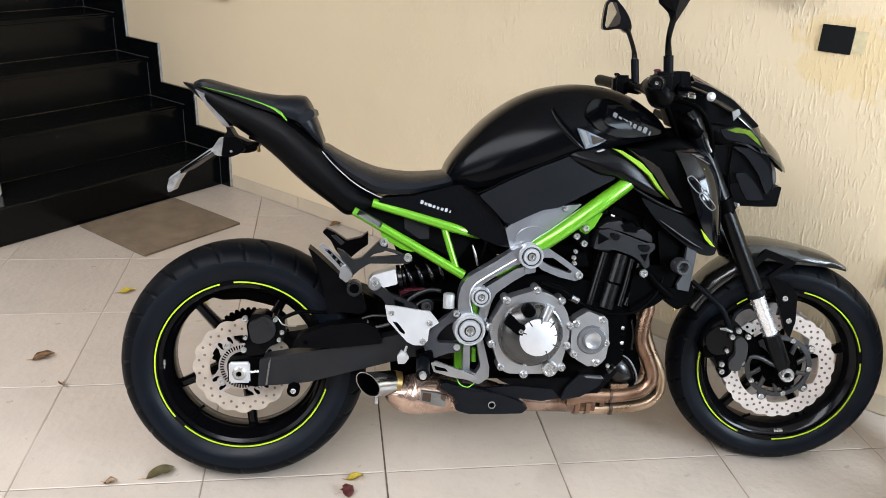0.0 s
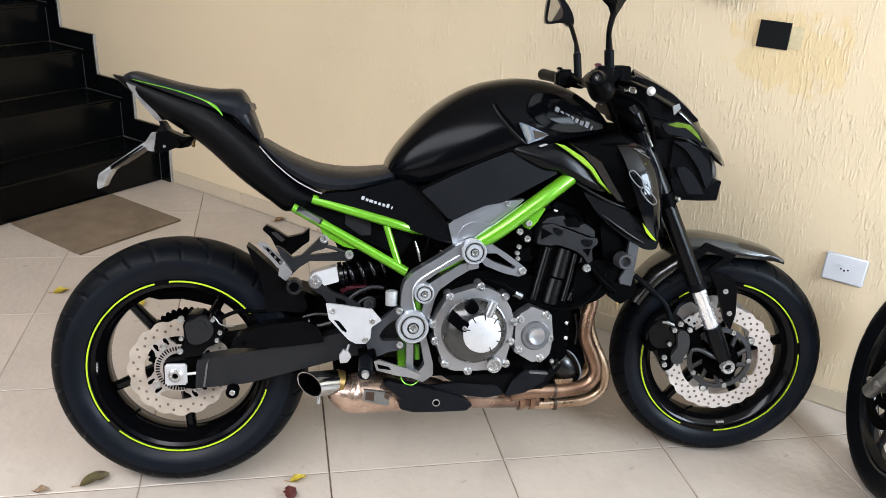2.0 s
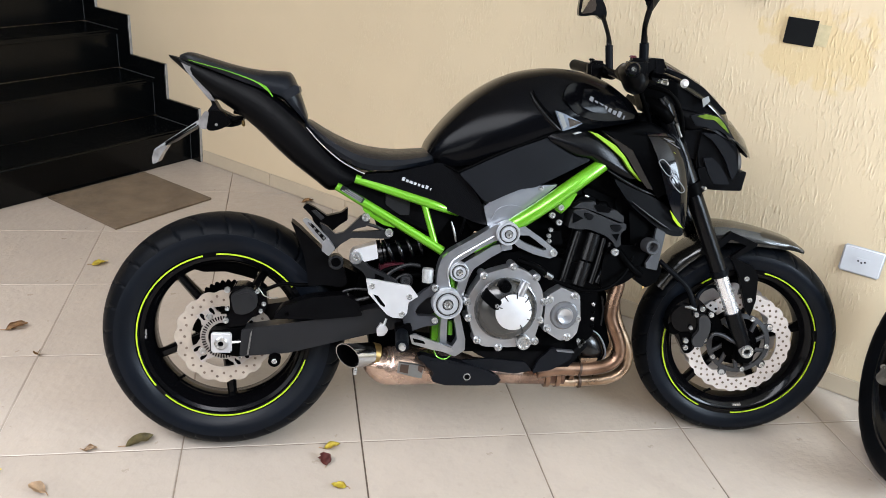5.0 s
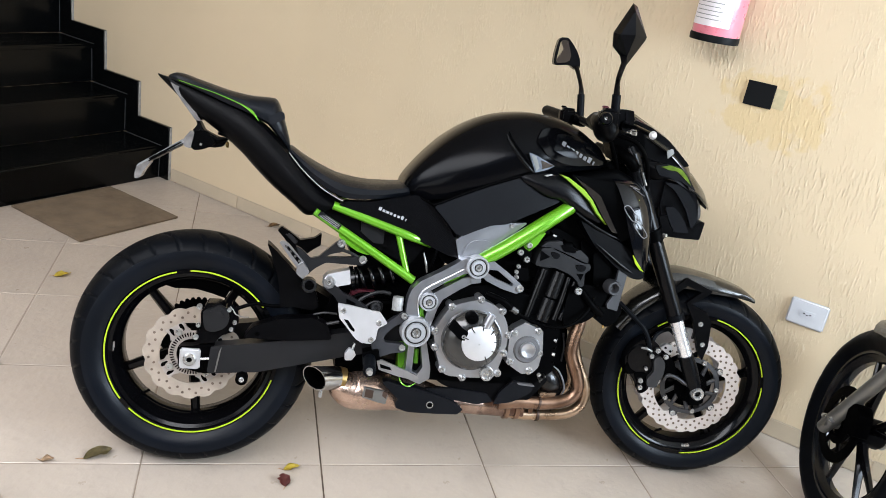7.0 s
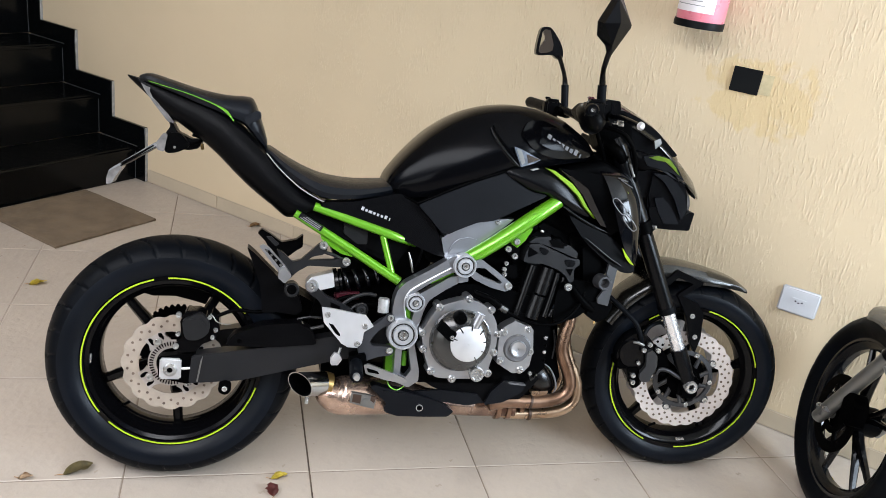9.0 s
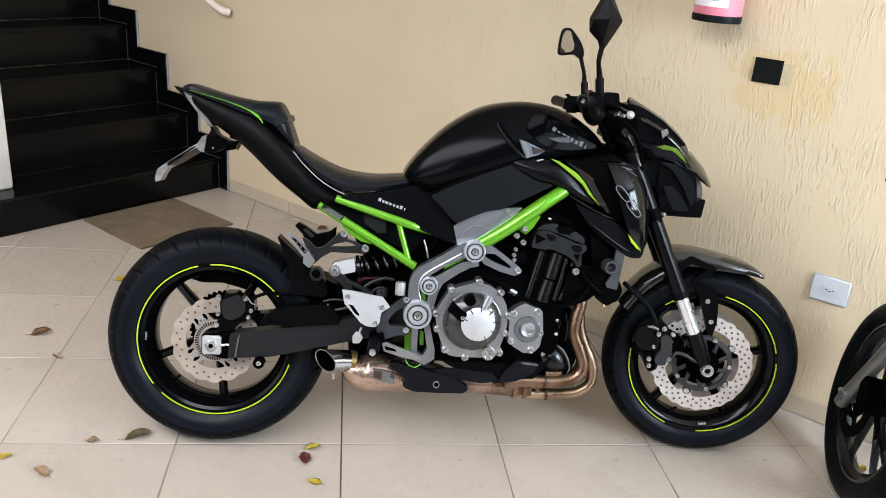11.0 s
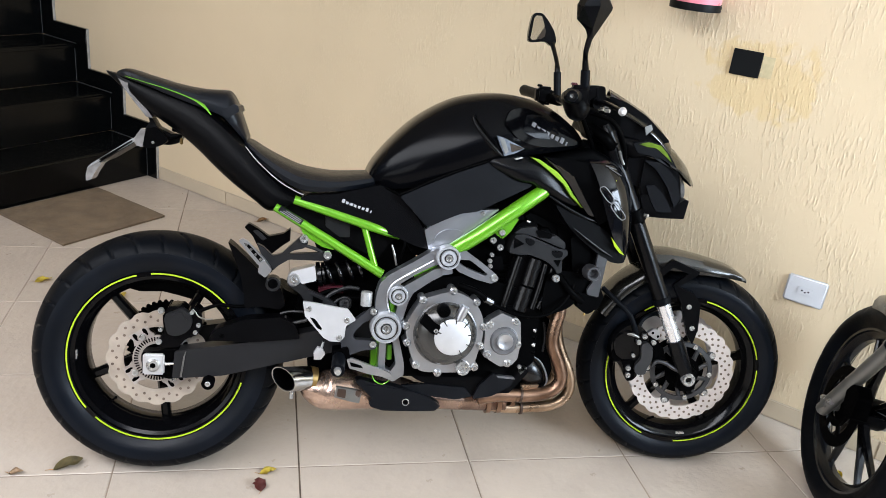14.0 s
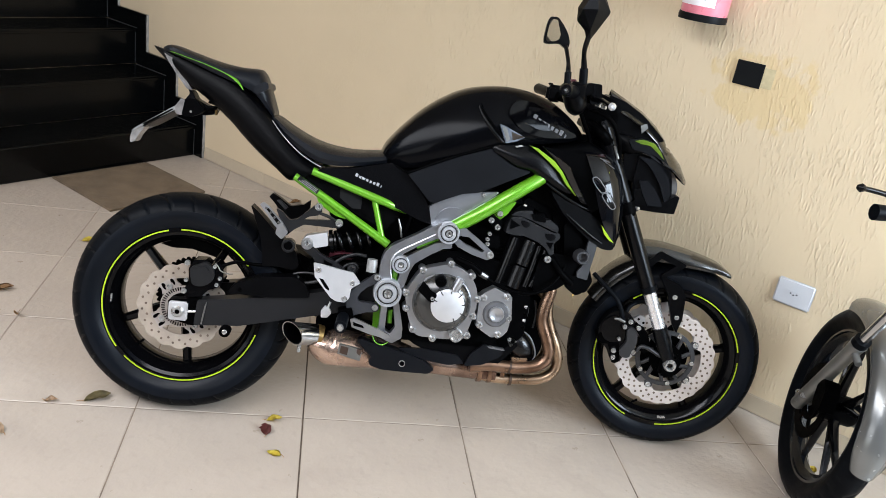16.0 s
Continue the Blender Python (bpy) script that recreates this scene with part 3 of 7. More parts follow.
def hole_marks(rows, lat, rad):
    """Drilled holes: short plugs, all in one mesh, coloured like the dim view through a hole."""
    bm = bmesh.new()
    for r, count, off in rows:
        for k in range(count):
            t = 2 * math.pi * (k + off) / count
            c = Vector((r * math.cos(t), -lat, r * math.sin(t)))
            vs = [bm.verts.new(c + Vector((rad * math.cos(q), 0, rad * math.sin(q)))) for q in (2 * math.pi * i / 10 for i in range(10))]
            bm.faces.new(vs)
            ws = [bm.verts.new(v.co + Vector((0, 0.003, 0))) for v in vs]
            for i in range(10):
                bm.faces.new((vs[i], ws[i], ws[(i + 1) % 10], vs[(i + 1) % 10]))
    return bm


def spoke(r0, r1, w0, w1, y0, y1, ang, bend=0.0):
    """One cast spoke from the hub to the rim."""
    rings = []
    for k in range(7):
        f = k / 6
        r, w, d = r0 + (r1 - r0) * f, w0 + (w1 - w0) * f, y0 + (y1 - y0) * f
        t = radians(ang) + bend * math.sin(f * math.pi / 2)
        c, s = Vector((math.cos(t), 0, math.sin(t))), Vector((-math.sin(t), 0, math.cos(t)))
        rings.append([c * r + s * (w * a) + Vector((0, -d * b, 0)) for a, b in ((-1, 0.55), (-0.5, 1), (0.5, 1), (1, 0.55), (1, -0.55), (0.5, -1), (-0.5, -1), (-1, -0.55))])
    return loft(rings)


def side_ring(profile):
    """The smoother flank of a tyre, a skin half a millimetre proud of the carcass, tinted for its sheen."""
    pts = profile[1:6]
    return lathe([(r, y + 0.0006) for r, y in pts] + [(r, y - 0.003) for r, y in pts[::-1]], 120)


def wheel(name, base, tyre_prof, grooves, crown, rim_half, hub_r, spoke_angles, strips, strip_r, strip_lat, label):
    w = part(name, lathe(sym(rim_half), 96), RIM, bike, label, base)
    part("tyre", tyre(sym(tyre_prof), 520, grooves, crown), RUBBER, w, "black grooved sport tyre")
    for bm in (side_ring(tyre_prof), mirrored(side_ring(tyre_prof))):
        part("sidewall", bm, SIDEWALL, w, "smoother sidewall with its blue sheen tinted in")
    part("hub", lathe([(0.012, 0.06), (hub_r, 0.06), (hub_r + 0.006, 0.04), (hub_r, 0.02), (hub_r, -0.02), (hub_r + 0.006, -0.04), (hub_r, -0.06), (0.012, -0.06)], 32), DARK, w)
    for a in spoke_angles:
        part("spoke", spoke(hub_r - 0.004, rim_half[-1][0] + 0.004, 0.016, 0.011, 0.026, 0.016, a, 0.04), RIM, w)
    for a0, a1 in strips:
        part("rim_stripe", arc_strip(strip_r - 0.0020, strip_r + 0.0020, strip_lat, a0, a1), LIME, w, "lime green rim tape")
    return w


REAR = Matrix.Translation((0, 0, R_R))
rear = wheel("rear_wheel", REAR,
             [(0.212, 0.066), (0.224, 0.073), (0.236, 0.081), (0.250, 0.088), (0.264, 0.0905), (0.277, 0.089), (0.289, 0.083), (0.299, 0.074), (0.307, 0.061), (0.313, 0.046), (0.3175, 0.028), (0.320, 0.012), (0.3205, 0.0)],
             28, 0.276, [(0.2265, 0.071), (0.2265, 0.077), (0.216, 0.077), (0.214, 0.070), (0.205, 0.066), (0.196, 0.045), (0.188, 0.035), (0.186, 0.0)], 0.05,
             (56, 128, 200, 272, 344), ((38, 95), (104, 218), (227, 343)), 0.2215, 0.0772, "gloss black cast rear wheel with lime rim tape")
FRONT = STEER @ Matrix.Translation((AX_F, 0, R_F))
front = wheel("front_wheel", FRONT,
              [(0.212, 0.046), (0.224, 0.050), (0.236, 0.056), (0.248, 0.0605), (0.259, 0.0615), (0.269, 0.059), (0.278, 0.053), (0.286, 0.044), (0.293, 0.031), (0.298, 0.016), (0.300, 0.0)],
              28, 0.260, [(0.2265, 0.050), (0.2265, 0.055), (0.216, 0.055), (0.214, 0.048), (0.206, 0.045), (0.196, 0.03), (0.188, 0.022), (0.186, 0.0)], 0.04,
              (11, 83, 155, 227, 299), ((-88, 5), (14, 79), (117, 127), (142, 246)), 0.2215, 0.0552, "gloss black cast front wheel with lime rim tape")
for w, lat in ((rear, 0.062), (front, 0.045)):
    part("balance_weight", slab([(-0.012, 0.2), (0.012, 0.2), (0.012, 0.207), (-0.012, 0.207)], lat - 0.01, lat, 0.001, 1), STEEL, w, "", Matrix.Rotation(radians(-8 if w is front else 90), 4, "Y") @ Matrix.Rotation(radians(180), 4, "Y"))
part("tyre_valve", tube([(0.0, -0.02, -0.185), (0.0, -0.045, -0.165)], 0.004, 8), DARK, front, "", Matrix.Rotation(radians(21), 4, "Y"))
part("tyre_valve", tube([(0.0, -0.02, -0.185), (0.0, -0.05, -0.160)], 0.004, 8), DARK, rear, "", Matrix.Rotation(radians(42), 4, "Y"))

# rear brake
part("brake_disc", wave_disc(0.1262, 0.083, 0.077, 0.005, 16, 0.006, None, None), REARDISC, rear, "petal brake disc with drilled holes")
part("drilled_hole", hole_marks(((0.100, 20, 0.0), (0.111, 20, 0.5)), 0.0824, 0.0036), HOLE, rear)
part("disc_carrier", lathe([(0.040, 0.073), (0.061, 0.075), (0.061, 0.083), (0.042, 0.085), (0.040, 0.085)], 60), CARRIER, rear, "silver disc carrier")
# slots of the carrier: black slabs on its face give their darkness
slot = slab([(0.047, -0.0014), (0.057, -0.0017), (0.057, 0.0017), (0.047, 0.0014)], 0.082, 0.0858, 0)
for k in range(48):
    part("sensor_slot", turned(slot.copy(), Matrix.Rotation(2 * math.pi * k / 48, 4, "Y")), DARK, rear)
slot.free()
for k in range(4):
    a = Matrix.Rotation(-radians(124 + 92 * k), 4, "Y")
    part("carrier_arm", turned(slab([(0.056, -0.030), (0.070, -0.024), (0.086, -0.027), (0.087, 0.027), (0.070, 0.024), (0.056, 0.030)], 0.0755, 0.0825, 0.002), a), CARRIER, rear)
    for s in (-1, 1):
        part("carrier_slot", turned(slab(smooth2([(0.066, 0.013 * s - 0.004), (0.082, 0.014 * s - 0.004), (0.084, 0.014 * s + 0.004), (0.066, 0.013 * s + 0.004)], 3), 0.075, 0.0832, 0), a), DARK, rear)
    b = radians(124 + 92 * k)
    bolt(rear, 0.0665 * math.cos(b), 0.0665 * math.sin(b), 0.0825, 0.0085, 0.005)
    part("bolt_seat", lathe([(0.0085, 0.082), (0.0125, 0.082), (0.0125, 0.0835), (0.0085, 0.0835)], 20, 0.0665 * math.cos(b), 0.0665 * math.sin(b)), CARRIER, rear)
part("sprocket", wave_disc(0.113, 0.045, -0.096, 0.006, 42, 0.007, None, None), DARK, rear)
cal = part("rear_caliper", slab([(0.018, 0.439), (0.032, 0.465), (0.065, 0.466), (0.079, 0.452), (0.096, 0.465), (0.112, 0.450), (0.115, 0.416), (0.104, 0.393), (0.075, 0.381), (0.058, 0.360), (0.016, 0.355), (0.005, 0.375), (0.022, 0.396)], 0.07, 0.126, 0.005), RIM, bike, "black rear brake caliper")
part("caliper_body", slab(smooth2([(0.025, 0.444), (0.047, 0.455), (0.068, 0.463), (0.089, 0.441), (0.087, 0.412), (0.060, 0.394), (0.034, 0.397), (0.027, 0.421)], 2), 0.12, 0.142, 0.007), CASTBLACK, cal)
part("caliper_ridge", slab([(0.042, 0.447), (0.067, 0.453), (0.078, 0.436), (0.053, 0.427)], 0.135, 0.1455, 0.002), CASTBLACK, cal)
part("pad_spring", tube([(0.091, -0.135, 0.462), (0.099, -0.135, 0.453), (0.107, -0.135, 0.442), (0.127, -0.135, 0.436), (0.141, -0.135, 0.437)], 0.0018, 6), SLIDER, cal)
for x, z in ((0.089, 0.451), (0.105, 0.418), (0.098, 0.399), (0.014, 0.405)):
    bolt(cal, x, z, 0.126, 0.006, 0.007)
for x, z in ((0.014, 0.454), (0.010, 0.373)):
    bolt(cal, x, z, 0.126, 0.0075, 0.007)
part("brake_hose", tube([(0.10, -0.12, 0.45), (0.15, -0.12, 0.47), (0.20, -0.11, 0.465), (0.26, -0.10, 0.47)], 0.005, 8), DARK, bike)

# swingarm
arm = part("swingarm", slab([(0.045, 0.280), (0.05, 0.352), (0.235, 0.380), (0.43, 0.420), (0.58, 0.455), (0.60, 0.385), (0.42, 0.352), (0.17, 0.290)], 0.085, 0.138, 0.008), ARM, bike, "black pressed aluminium swingarm")
part("swingarm", mirrored(slab([(0.045, 0.280), (0.05, 0.352), (0.235, 0.380), (0.43, 0.420), (0.58, 0.455), (0.60, 0.385), (0.42, 0.352), (0.17, 0.290)], 0.085, 0.138, 0.008)), ARM, bike)
part("arm_end", slab([(-0.03, 0.29), (-0.03, 0.345), (0.05, 0.355), (0.075, 0.35), (0.068, 0.285), (0.04, 0.275)], 0.09, 0.128, 0.006), DARK, arm)
axle = part("axle_block", box(-0.026, 0.026, 0.128, 0.142, 0.290, 0.344, 0.004), ALU, arm, "silver axle block")
part("axle_nut", lathe([(0.007, 0.139), (0.015, 0.139), (0.017, 0.147), (0.013, 0.151), (0.007, 0.151)], 24, 0.0, 0.317), STEEL, axle)
part("axle_bore", disk(0.0, 0.317, 0.0075, 0.14, 0.1475, 0.001, 16), DARK, axle)
part("adjuster_bolt", tube([(0.027, -0.134, 0.317), (0.05, -0.134, 0.319)], 0.004, 8), STEEL, axle)
part("end_cap_bracket", slab([(0.064, 0.286), (0.072, 0.340), (0.078, 0.354), (0.076, 0.340), (0.068, 0.285)], 0.135, 0.1415, 0.0005), SLIDER, arm)
part("paddock_bobbin", lathe([(0.004, 0.135), (0.016, 0.135), (0.010, 0.148), (0.016, 0.162), (0.004, 0.164)], 24, 0.135, 0.276), DARK, arm, "black paddock stand bobbin")
bolt(arm, 0.135, 0.276, 0.164, 0.007, 0.003)
part("chain_guard", slab([(0.13, 0.385), (0.15, 0.415), (0.22, 0.442), (0.31, 0.450), (0.345, 0.432), (0.36, 0.395), (0.25, 0.384)], 0.10, 0.150, 0.010), PLASTIC, bike, "black plastic swingarm cover")
bolt(bike, 0.165, 0.398, 0.149, 0.006, 0.003, DARK)
part("far_chain_guard", slab([(-0.109, 0.458), (-0.052, 0.482), (0.049, 0.492), (0.119, 0.472), (0.19, 0.430), (0.20, 0.398), (0.14, 0.415), (0.125, 0.440), (0.075, 0.452), (0.065, 0.430), (0.03, 0.440), (-0.016, 0.451), (-0.075, 0.449)], -0.112, -0.092, 0.003), PLASTIC, bike, "black plastic chain guard")
part("hugger", slab([(0.169, 0.636), (0.191, 0.619), (0.219, 0.592), (0.253, 0.560), (0.278, 0.538), (0.307, 0.516), (0.319, 0.475), (0.305, 0.462), (0.247, 0.469), (0.216, 0.463), (0.213, 0.502), (0.205, 0.545), (0.188, 0.592)], 0.06, 0.118, 0.010), PLASTIC, bike, "black plastic rear wheel hugger")

# shock and linkage, with dark slabs for the shaded inside of the frame
SHOCK_A, SHOCK_B = Vector((0.397, -0.088, 0.551)), Vector((0.539, -0.088, 0.579))
shock = part("shock_body", tube([SHOCK_A, SHOCK_B], 0.020, 20), DARK, bike, "black horizontal rear shock")
coil = []
axis = (SHOCK_B - SHOCK_A).normalized()
over = axis.cross(Vector((0, 1, 0))).normalized()
for k in range(85):
    w = 2 * math.pi * 4.5 * k / 84
    coil.append(SHOCK_A.lerp(SHOCK_B, 0.12 + 0.84 * k / 84) + 0.027 * (math.cos(w) * Vector((0, 1, 0)) + math.sin(w) * over))
part("spring_coil", tube(coil, 0.0062, 10, 1), GLOSS, shock, "gloss black spring coil")
part("spring_seat", tube([SHOCK_A, SHOCK_A.lerp(SHOCK_B, 0.07)], 0.034, 28), BARREL, shock)
part("spring_seat", tube([SHOCK_A.lerp(SHOCK_B, 0.09), SHOCK_A.lerp(SHOCK_B, 0.13)], 0.031, 28), BARREL, shock)
part("shock_mount", slab([(0.321, 0.555), (0.332, 0.570), (0.388, 0.586), (0.394, 0.548), (0.343, 0.534), (0.325, 0.539)], 0.105, 0.148, 0.004), ALU, bike, "silver shock mount block")
part("shock_eye", lathe([(0.008, 0.14), (0.017, 0.14), (0.017, 0.150), (0.014, 0.153), (0.008, 0.153)], 24, 0.3363, 0.5485), SILVER, bike)
bolt(bike, 0.3362, 0.5496, 0.152, 0.009, 0.006)
link = part("link_arm", slab([(0.321, 0.535), (0.335, 0.548), (0.352, 0.544), (0.375, 0.524), (0.420, 0.505), (0.449, 0.486), (0.432, 0.463), (0.392, 0.463), (0.372, 0.486), (0.355, 0.512)], 0.130, 0.149, 0.004), CASTBLACK, bike)
part("link_hole", slab([(0.386, 0.509), (0.412, 0.498), (0.407, 0.471), (0.389, 0.483)], 0.140, 0.1498, 0), DARK, link)
part("red_spring_tag", box(0.40, 0.47, 0.06, 0.10, 0.505, 0.525, 0.004), RED, bike)
# black slabs added to close see-through gaps that lie in shade
part("linkage_filler", slab([(0.33, 0.400), (0.36, 0.53), (0.52, 0.56), (0.56, 0.40), (0.50, 0.33), (0.40, 0.36)], -0.10, 0.082, 0.01), DARK, bike)
part("frame_filler", slab([(0.36, 0.70), (0.60, 0.68), (0.66, 0.62), (0.58, 0.50), (0.56, 0.40), (0.50, 0.40), (0.47, 0.52), (0.40, 0.60)], -0.10, 0.075, 0.01), DARK, bike)
part("airbox_filler", slab([(0.560, 0.775), (0.70, 0.835), (0.90, 0.885), (0.985, 0.830), (0.88, 0.730), (0.80, 0.665), (0.70, 0.610), (0.64, 0.62), (0.60, 0.69)], -0.108, 0.108, 0.01), DARK, bike)
# black filler for the darkness between the frame tubes
part("tube_gap_filler", slab([(0.275, 0.722), (0.30, 0.745), (0.36, 0.750), (0.45, 0.725), (0.54, 0.69), (0.52, 0.63), (0.42, 0.665), (0.34, 0.705)], -0.10, 0.100, 0.008), PLASTIC, bike)
part("battery_box", slab([(0.35, 0.74), (0.52, 0.72), (0.60, 0.67), (0.55, 0.60), (0.42, 0.66)], -0.09, 0.095, 0.008), PLASTIC, bike)
part("relay_cover", slab([(0.410, 0.713), (0.474, 0.696), (0.474, 0.657), (0.449, 0.656), (0.411, 0.683)], 0.085, 0.106, 0.003), CASTBLACK, bike)
part("cable_adjuster", tube([(0.582, -0.130, 0.646), (0.591, -0.130, 0.619), (0.597, -0.130, 0.593)], [0.002, 0.0035, 0.0025], 8), SLIDER, bike)
# black filler for the shaded gap above the swingarm
part("swingarm_gap_filler", slab([(0.245, 0.500), (0.304, 0.508), (0.379, 0.470), (0.410, 0.377), (0.381, 0.315), (0.305, 0.378)], -0.06, 0.060, 0.01), DARK, bike)
part("wiring_hose", tube([(0.40, -0.11, 0.43), (0.43, -0.12, 0.485), (0.49, -0.12, 0.50), (0.55, -0.11, 0.49)], 0.008, 10), DARK, bike)
part("wiring_hose", tube([(0.37, -0.12, 0.47), (0.42, -0.125, 0.515), (0.50, -0.12, 0.52), (0.56, -0.1, 0.50)], 0.006, 10), DARK, bike)
part("cable", tube([(0.60, -0.12, 0.70), (0.615, -0.135, 0.66), (0.605, -0.13, 0.61)], 0.004, 8), DARK, bike)

# green trellis frame, both sides
both("frame_tube", tube([(0.330, -0.130, 0.750), (0.455, -0.135, 0.713), (0.545, -0.135, 0.686), (0.602, -0.108, 0.668)], [0.0115, 0.012, 0.012, 0.011], 14), GREEN, bike, "lime green upper frame tube")
both("frame_tube", tube([(0.283, -0.135, 0.730), (0.42, -0.138, 0.652), (0.560, -0.140, 0.570)], [0.0105, 0.012, 0.0125], 14), GREEN, bike, "lime green lower frame tube")
both("frame_strut", tube([(0.506, -0.132, 0.698), (0.524, -0.135, 0.640), (0.542, -0.138, 0.585)], 0.0085, 12), GREEN, bike, "lime green frame strut")
both("main_beam", tube([(0.735, -0.150, 0.640), (0.80, -0.160, 0.686), (0.90, -0.163, 0.762), (0.985, -0.150, 0.822)], [0.019, 0.020, 0.020, 0.018], 16), GREEN, bike, "lime green main frame beam")
both("beam_gusset", slab([(0.83, 0.700), (0.875, 0.738), (0.905, 0.735), (0.885, 0.700), (0.865, 0.680)], 0.150, 0.165, 0.004), GREEN, bike)
both("footrest_gusset", slab([(0.348, 0.686), (0.352, 0.670), (0.372, 0.653), (0.405, 0.634), (0.434, 0.627), (0.438, 0.638)], 0.130, 0.139, 0.004), GREEN, bike)
bolt(bike, 0.358, 0.656, 0.157, 0.011, 0.007)
bolt(bike, 0.418, 0.617, 0.157, 0.011, 0.007)
stk = part("frame_sticker", turned(box(-0.033, 0.033, 0, 0.0012, -0.0075, 0.0075, 0), Matrix.Translation((0.323, -0.1475, 0.712)) @ Matrix.Rotation(radians(30), 4, "Y") @ Matrix.Rotation(radians(8), 4, "X")), SIGN, bike, "black sticker with small pale print")
for i in range(3):
    part("text_bar", turned(box(-0.028 + 0.006 * i, 0.028, 0.0013, 0.0018, -0.0055 + 0.0045 * i, -0.004 + 0.0045 * i, 0), Matrix.Translation((0.323, -0.1475, 0.712)) @ Matrix.Rotation(radians(30), 4, "Y") @ Matrix.Rotation(radians(8), 4, "X")), DECAL, stk)

# cast silver pivot frame
piv = part("pivot_frame", slab([(0.735, 0.648), (0.712, 0.652), (0.689, 0.650), (0.633, 0.613), (0.572, 0.577), (0.552, 0.555), (0.545, 0.530), (0.543, 0.500), (0.546, 0.465), (0.552, 0.440), (0.580, 0.440), (0.577, 0.465), (0.573, 0.511), (0.580, 0.534), (0.596, 0.550), (0.644, 0.583), (0.690, 0.608), (0.735, 0.612)], 0.145, 0.184, 0.007), FRAMESILVER, bike, "silver cast swingarm pivot frame")
part("pivot_web", slab([(0.720, 0.600), (0.715, 0.580), (0.681, 0.560), (0.640, 0.530), (0.628, 0.504), (0.620, 0.470), (0.608, 0.435), (0.588, 0.440), (0.601, 0.490), (0.600, 0.527), (0.612, 0.545), (0.649, 0.568), (0.690, 0.594)], 0.145, 0.172, 0.005), FRAMESILVER, piv)
part("web_bar", slab([(0.706, 0.615), (0.735, 0.612), (0.738, 0.585), (0.712, 0.580)], 0.150, 0.176, 0.004), FRAMESILVER, piv)
# a brighter silver bead draws the highlight along the inner lip
part("casting_lip_highlight", tube([(0.580, -0.183, 0.480), (0.573, -0.183, 0.510), (0.575, -0.183, 0.539), (0.592, -0.183, 0.561), (0.639, -0.183, 0.591), (0.686, -0.183, 0.620)], [0.002, 0.0028, 0.003, 0.003, 0.003, 0.002], 8), SILVER, piv, "lip of the casting with its highlight in brighter silver")
part("pivot_foot", slab([(0.560, 0.425), (0.560, 0.337), (0.553, 0.314), (0.602, 0.294), (0.628, 0.312), (0.628, 0.340), (0.606, 0.425), (0.590, 0.425), (0.606, 0.342), (0.594, 0.322), (0.578, 0.330), (0.577, 0.425)], 0.145, 0.178, 0.004), FRAMESILVER, piv)
part("pivot_slit", tube([(0.588, -0.152, 0.512), (0.590, -0.152, 0.470)], 0.009, 10), GREEN, piv, "green frame showing through the casting")
part("green_lug", slab([(0.540, 0.40), (0.566, 0.40), (0.570, 0.315), (0.545, 0.312)], 0.10, 0.140, 0.004), GREEN, piv)
part("foot_slit", tube([(0.590, -0.145, 0.385), (0.592, -0.145, 0.345)], 0.008, 10), GREEN, piv)
part("green_bar", tube([(0.640, -0.152, 0.575), (0.698, -0.155, 0.606)], 0.008, 10), GREEN, piv)
part("front_mount", slab([(0.737, 0.636), (0.769, 0.646), (0.815, 0.616), (0.856, 0.586), (0.858, 0.570), (0.842, 0.562), (0.800, 0.572), (0.755, 0.590), (0.738, 0.606), (0.748, 0.616), (0.776, 0.600), (0.826, 0.582), (0.832, 0.587), (0.782, 0.622), (0.755, 0.622)], 0.145, 0.172, 0.004), FRAMESILVER, piv, "silver engine mount arm")
bolt(piv, 0.850, 0.577, 0.172, 0.010, 0.006)
for x, z, r, lat in ((0.722, 0.628, 0.031, 0.178), (0.600, 0.525, 0.025, 0.178), (0.572, 0.443, 0.040, 0.190)):
    cap = part("pivot_cap", lathe([(0.001, lat + 0.010), (r * 0.30, lat + 0.010), (r * 0.34, lat + 0.018), (r * 0.62, lat + 0.018), (r * 0.66, lat + 0.013), (r * 0.80, lat + 0.013), (r * 0.84, lat + 0.017), (r * 0.94, lat + 0.017), (r, lat + 0.011), (r, lat - 0.02), (0.001, lat - 0.02)], 36, x, z), CAPSILVER, piv, "round machined pivot cap")
    part("cap_ring", lathe([(r * 0.68, lat + 0.0125), (r * 0.76, lat + 0.0125), (r * 0.76, lat + 0.0142), (r * 0.68, lat + 0.0142)], 36, x, z), SMOKE, cap)
    part("cap_groove", lathe([(r * 0.28, lat + 0.0095), (r * 0.36, lat + 0.0095), (r * 0.36, lat + 0.0186), (r * 0.34, lat + 0.0186)], 28, x, z), DGREY, cap)
    part("cap_bolt", lathe([(0.001, lat + 0.016), (r * 0.16, lat + 0.016), (r * 0.2, lat + 0.022), (r * 0.28, lat + 0.022), (r * 0.28, lat), (0.001, lat)], 16, x, z), STEEL, cap)
part("side_plate", slab([(0.662, 0.692), (0.69, 0.712), (0.729, 0.735), (0.79, 0.748), (0.856, 0.755), (0.81, 0.712), (0.769, 0.682), (0.735, 0.660), (0.69, 0.640), (0.676, 0.640)], 0.115, 0.146, 0.005), FRAMESILVER, bike, "silver cast frame side plate")
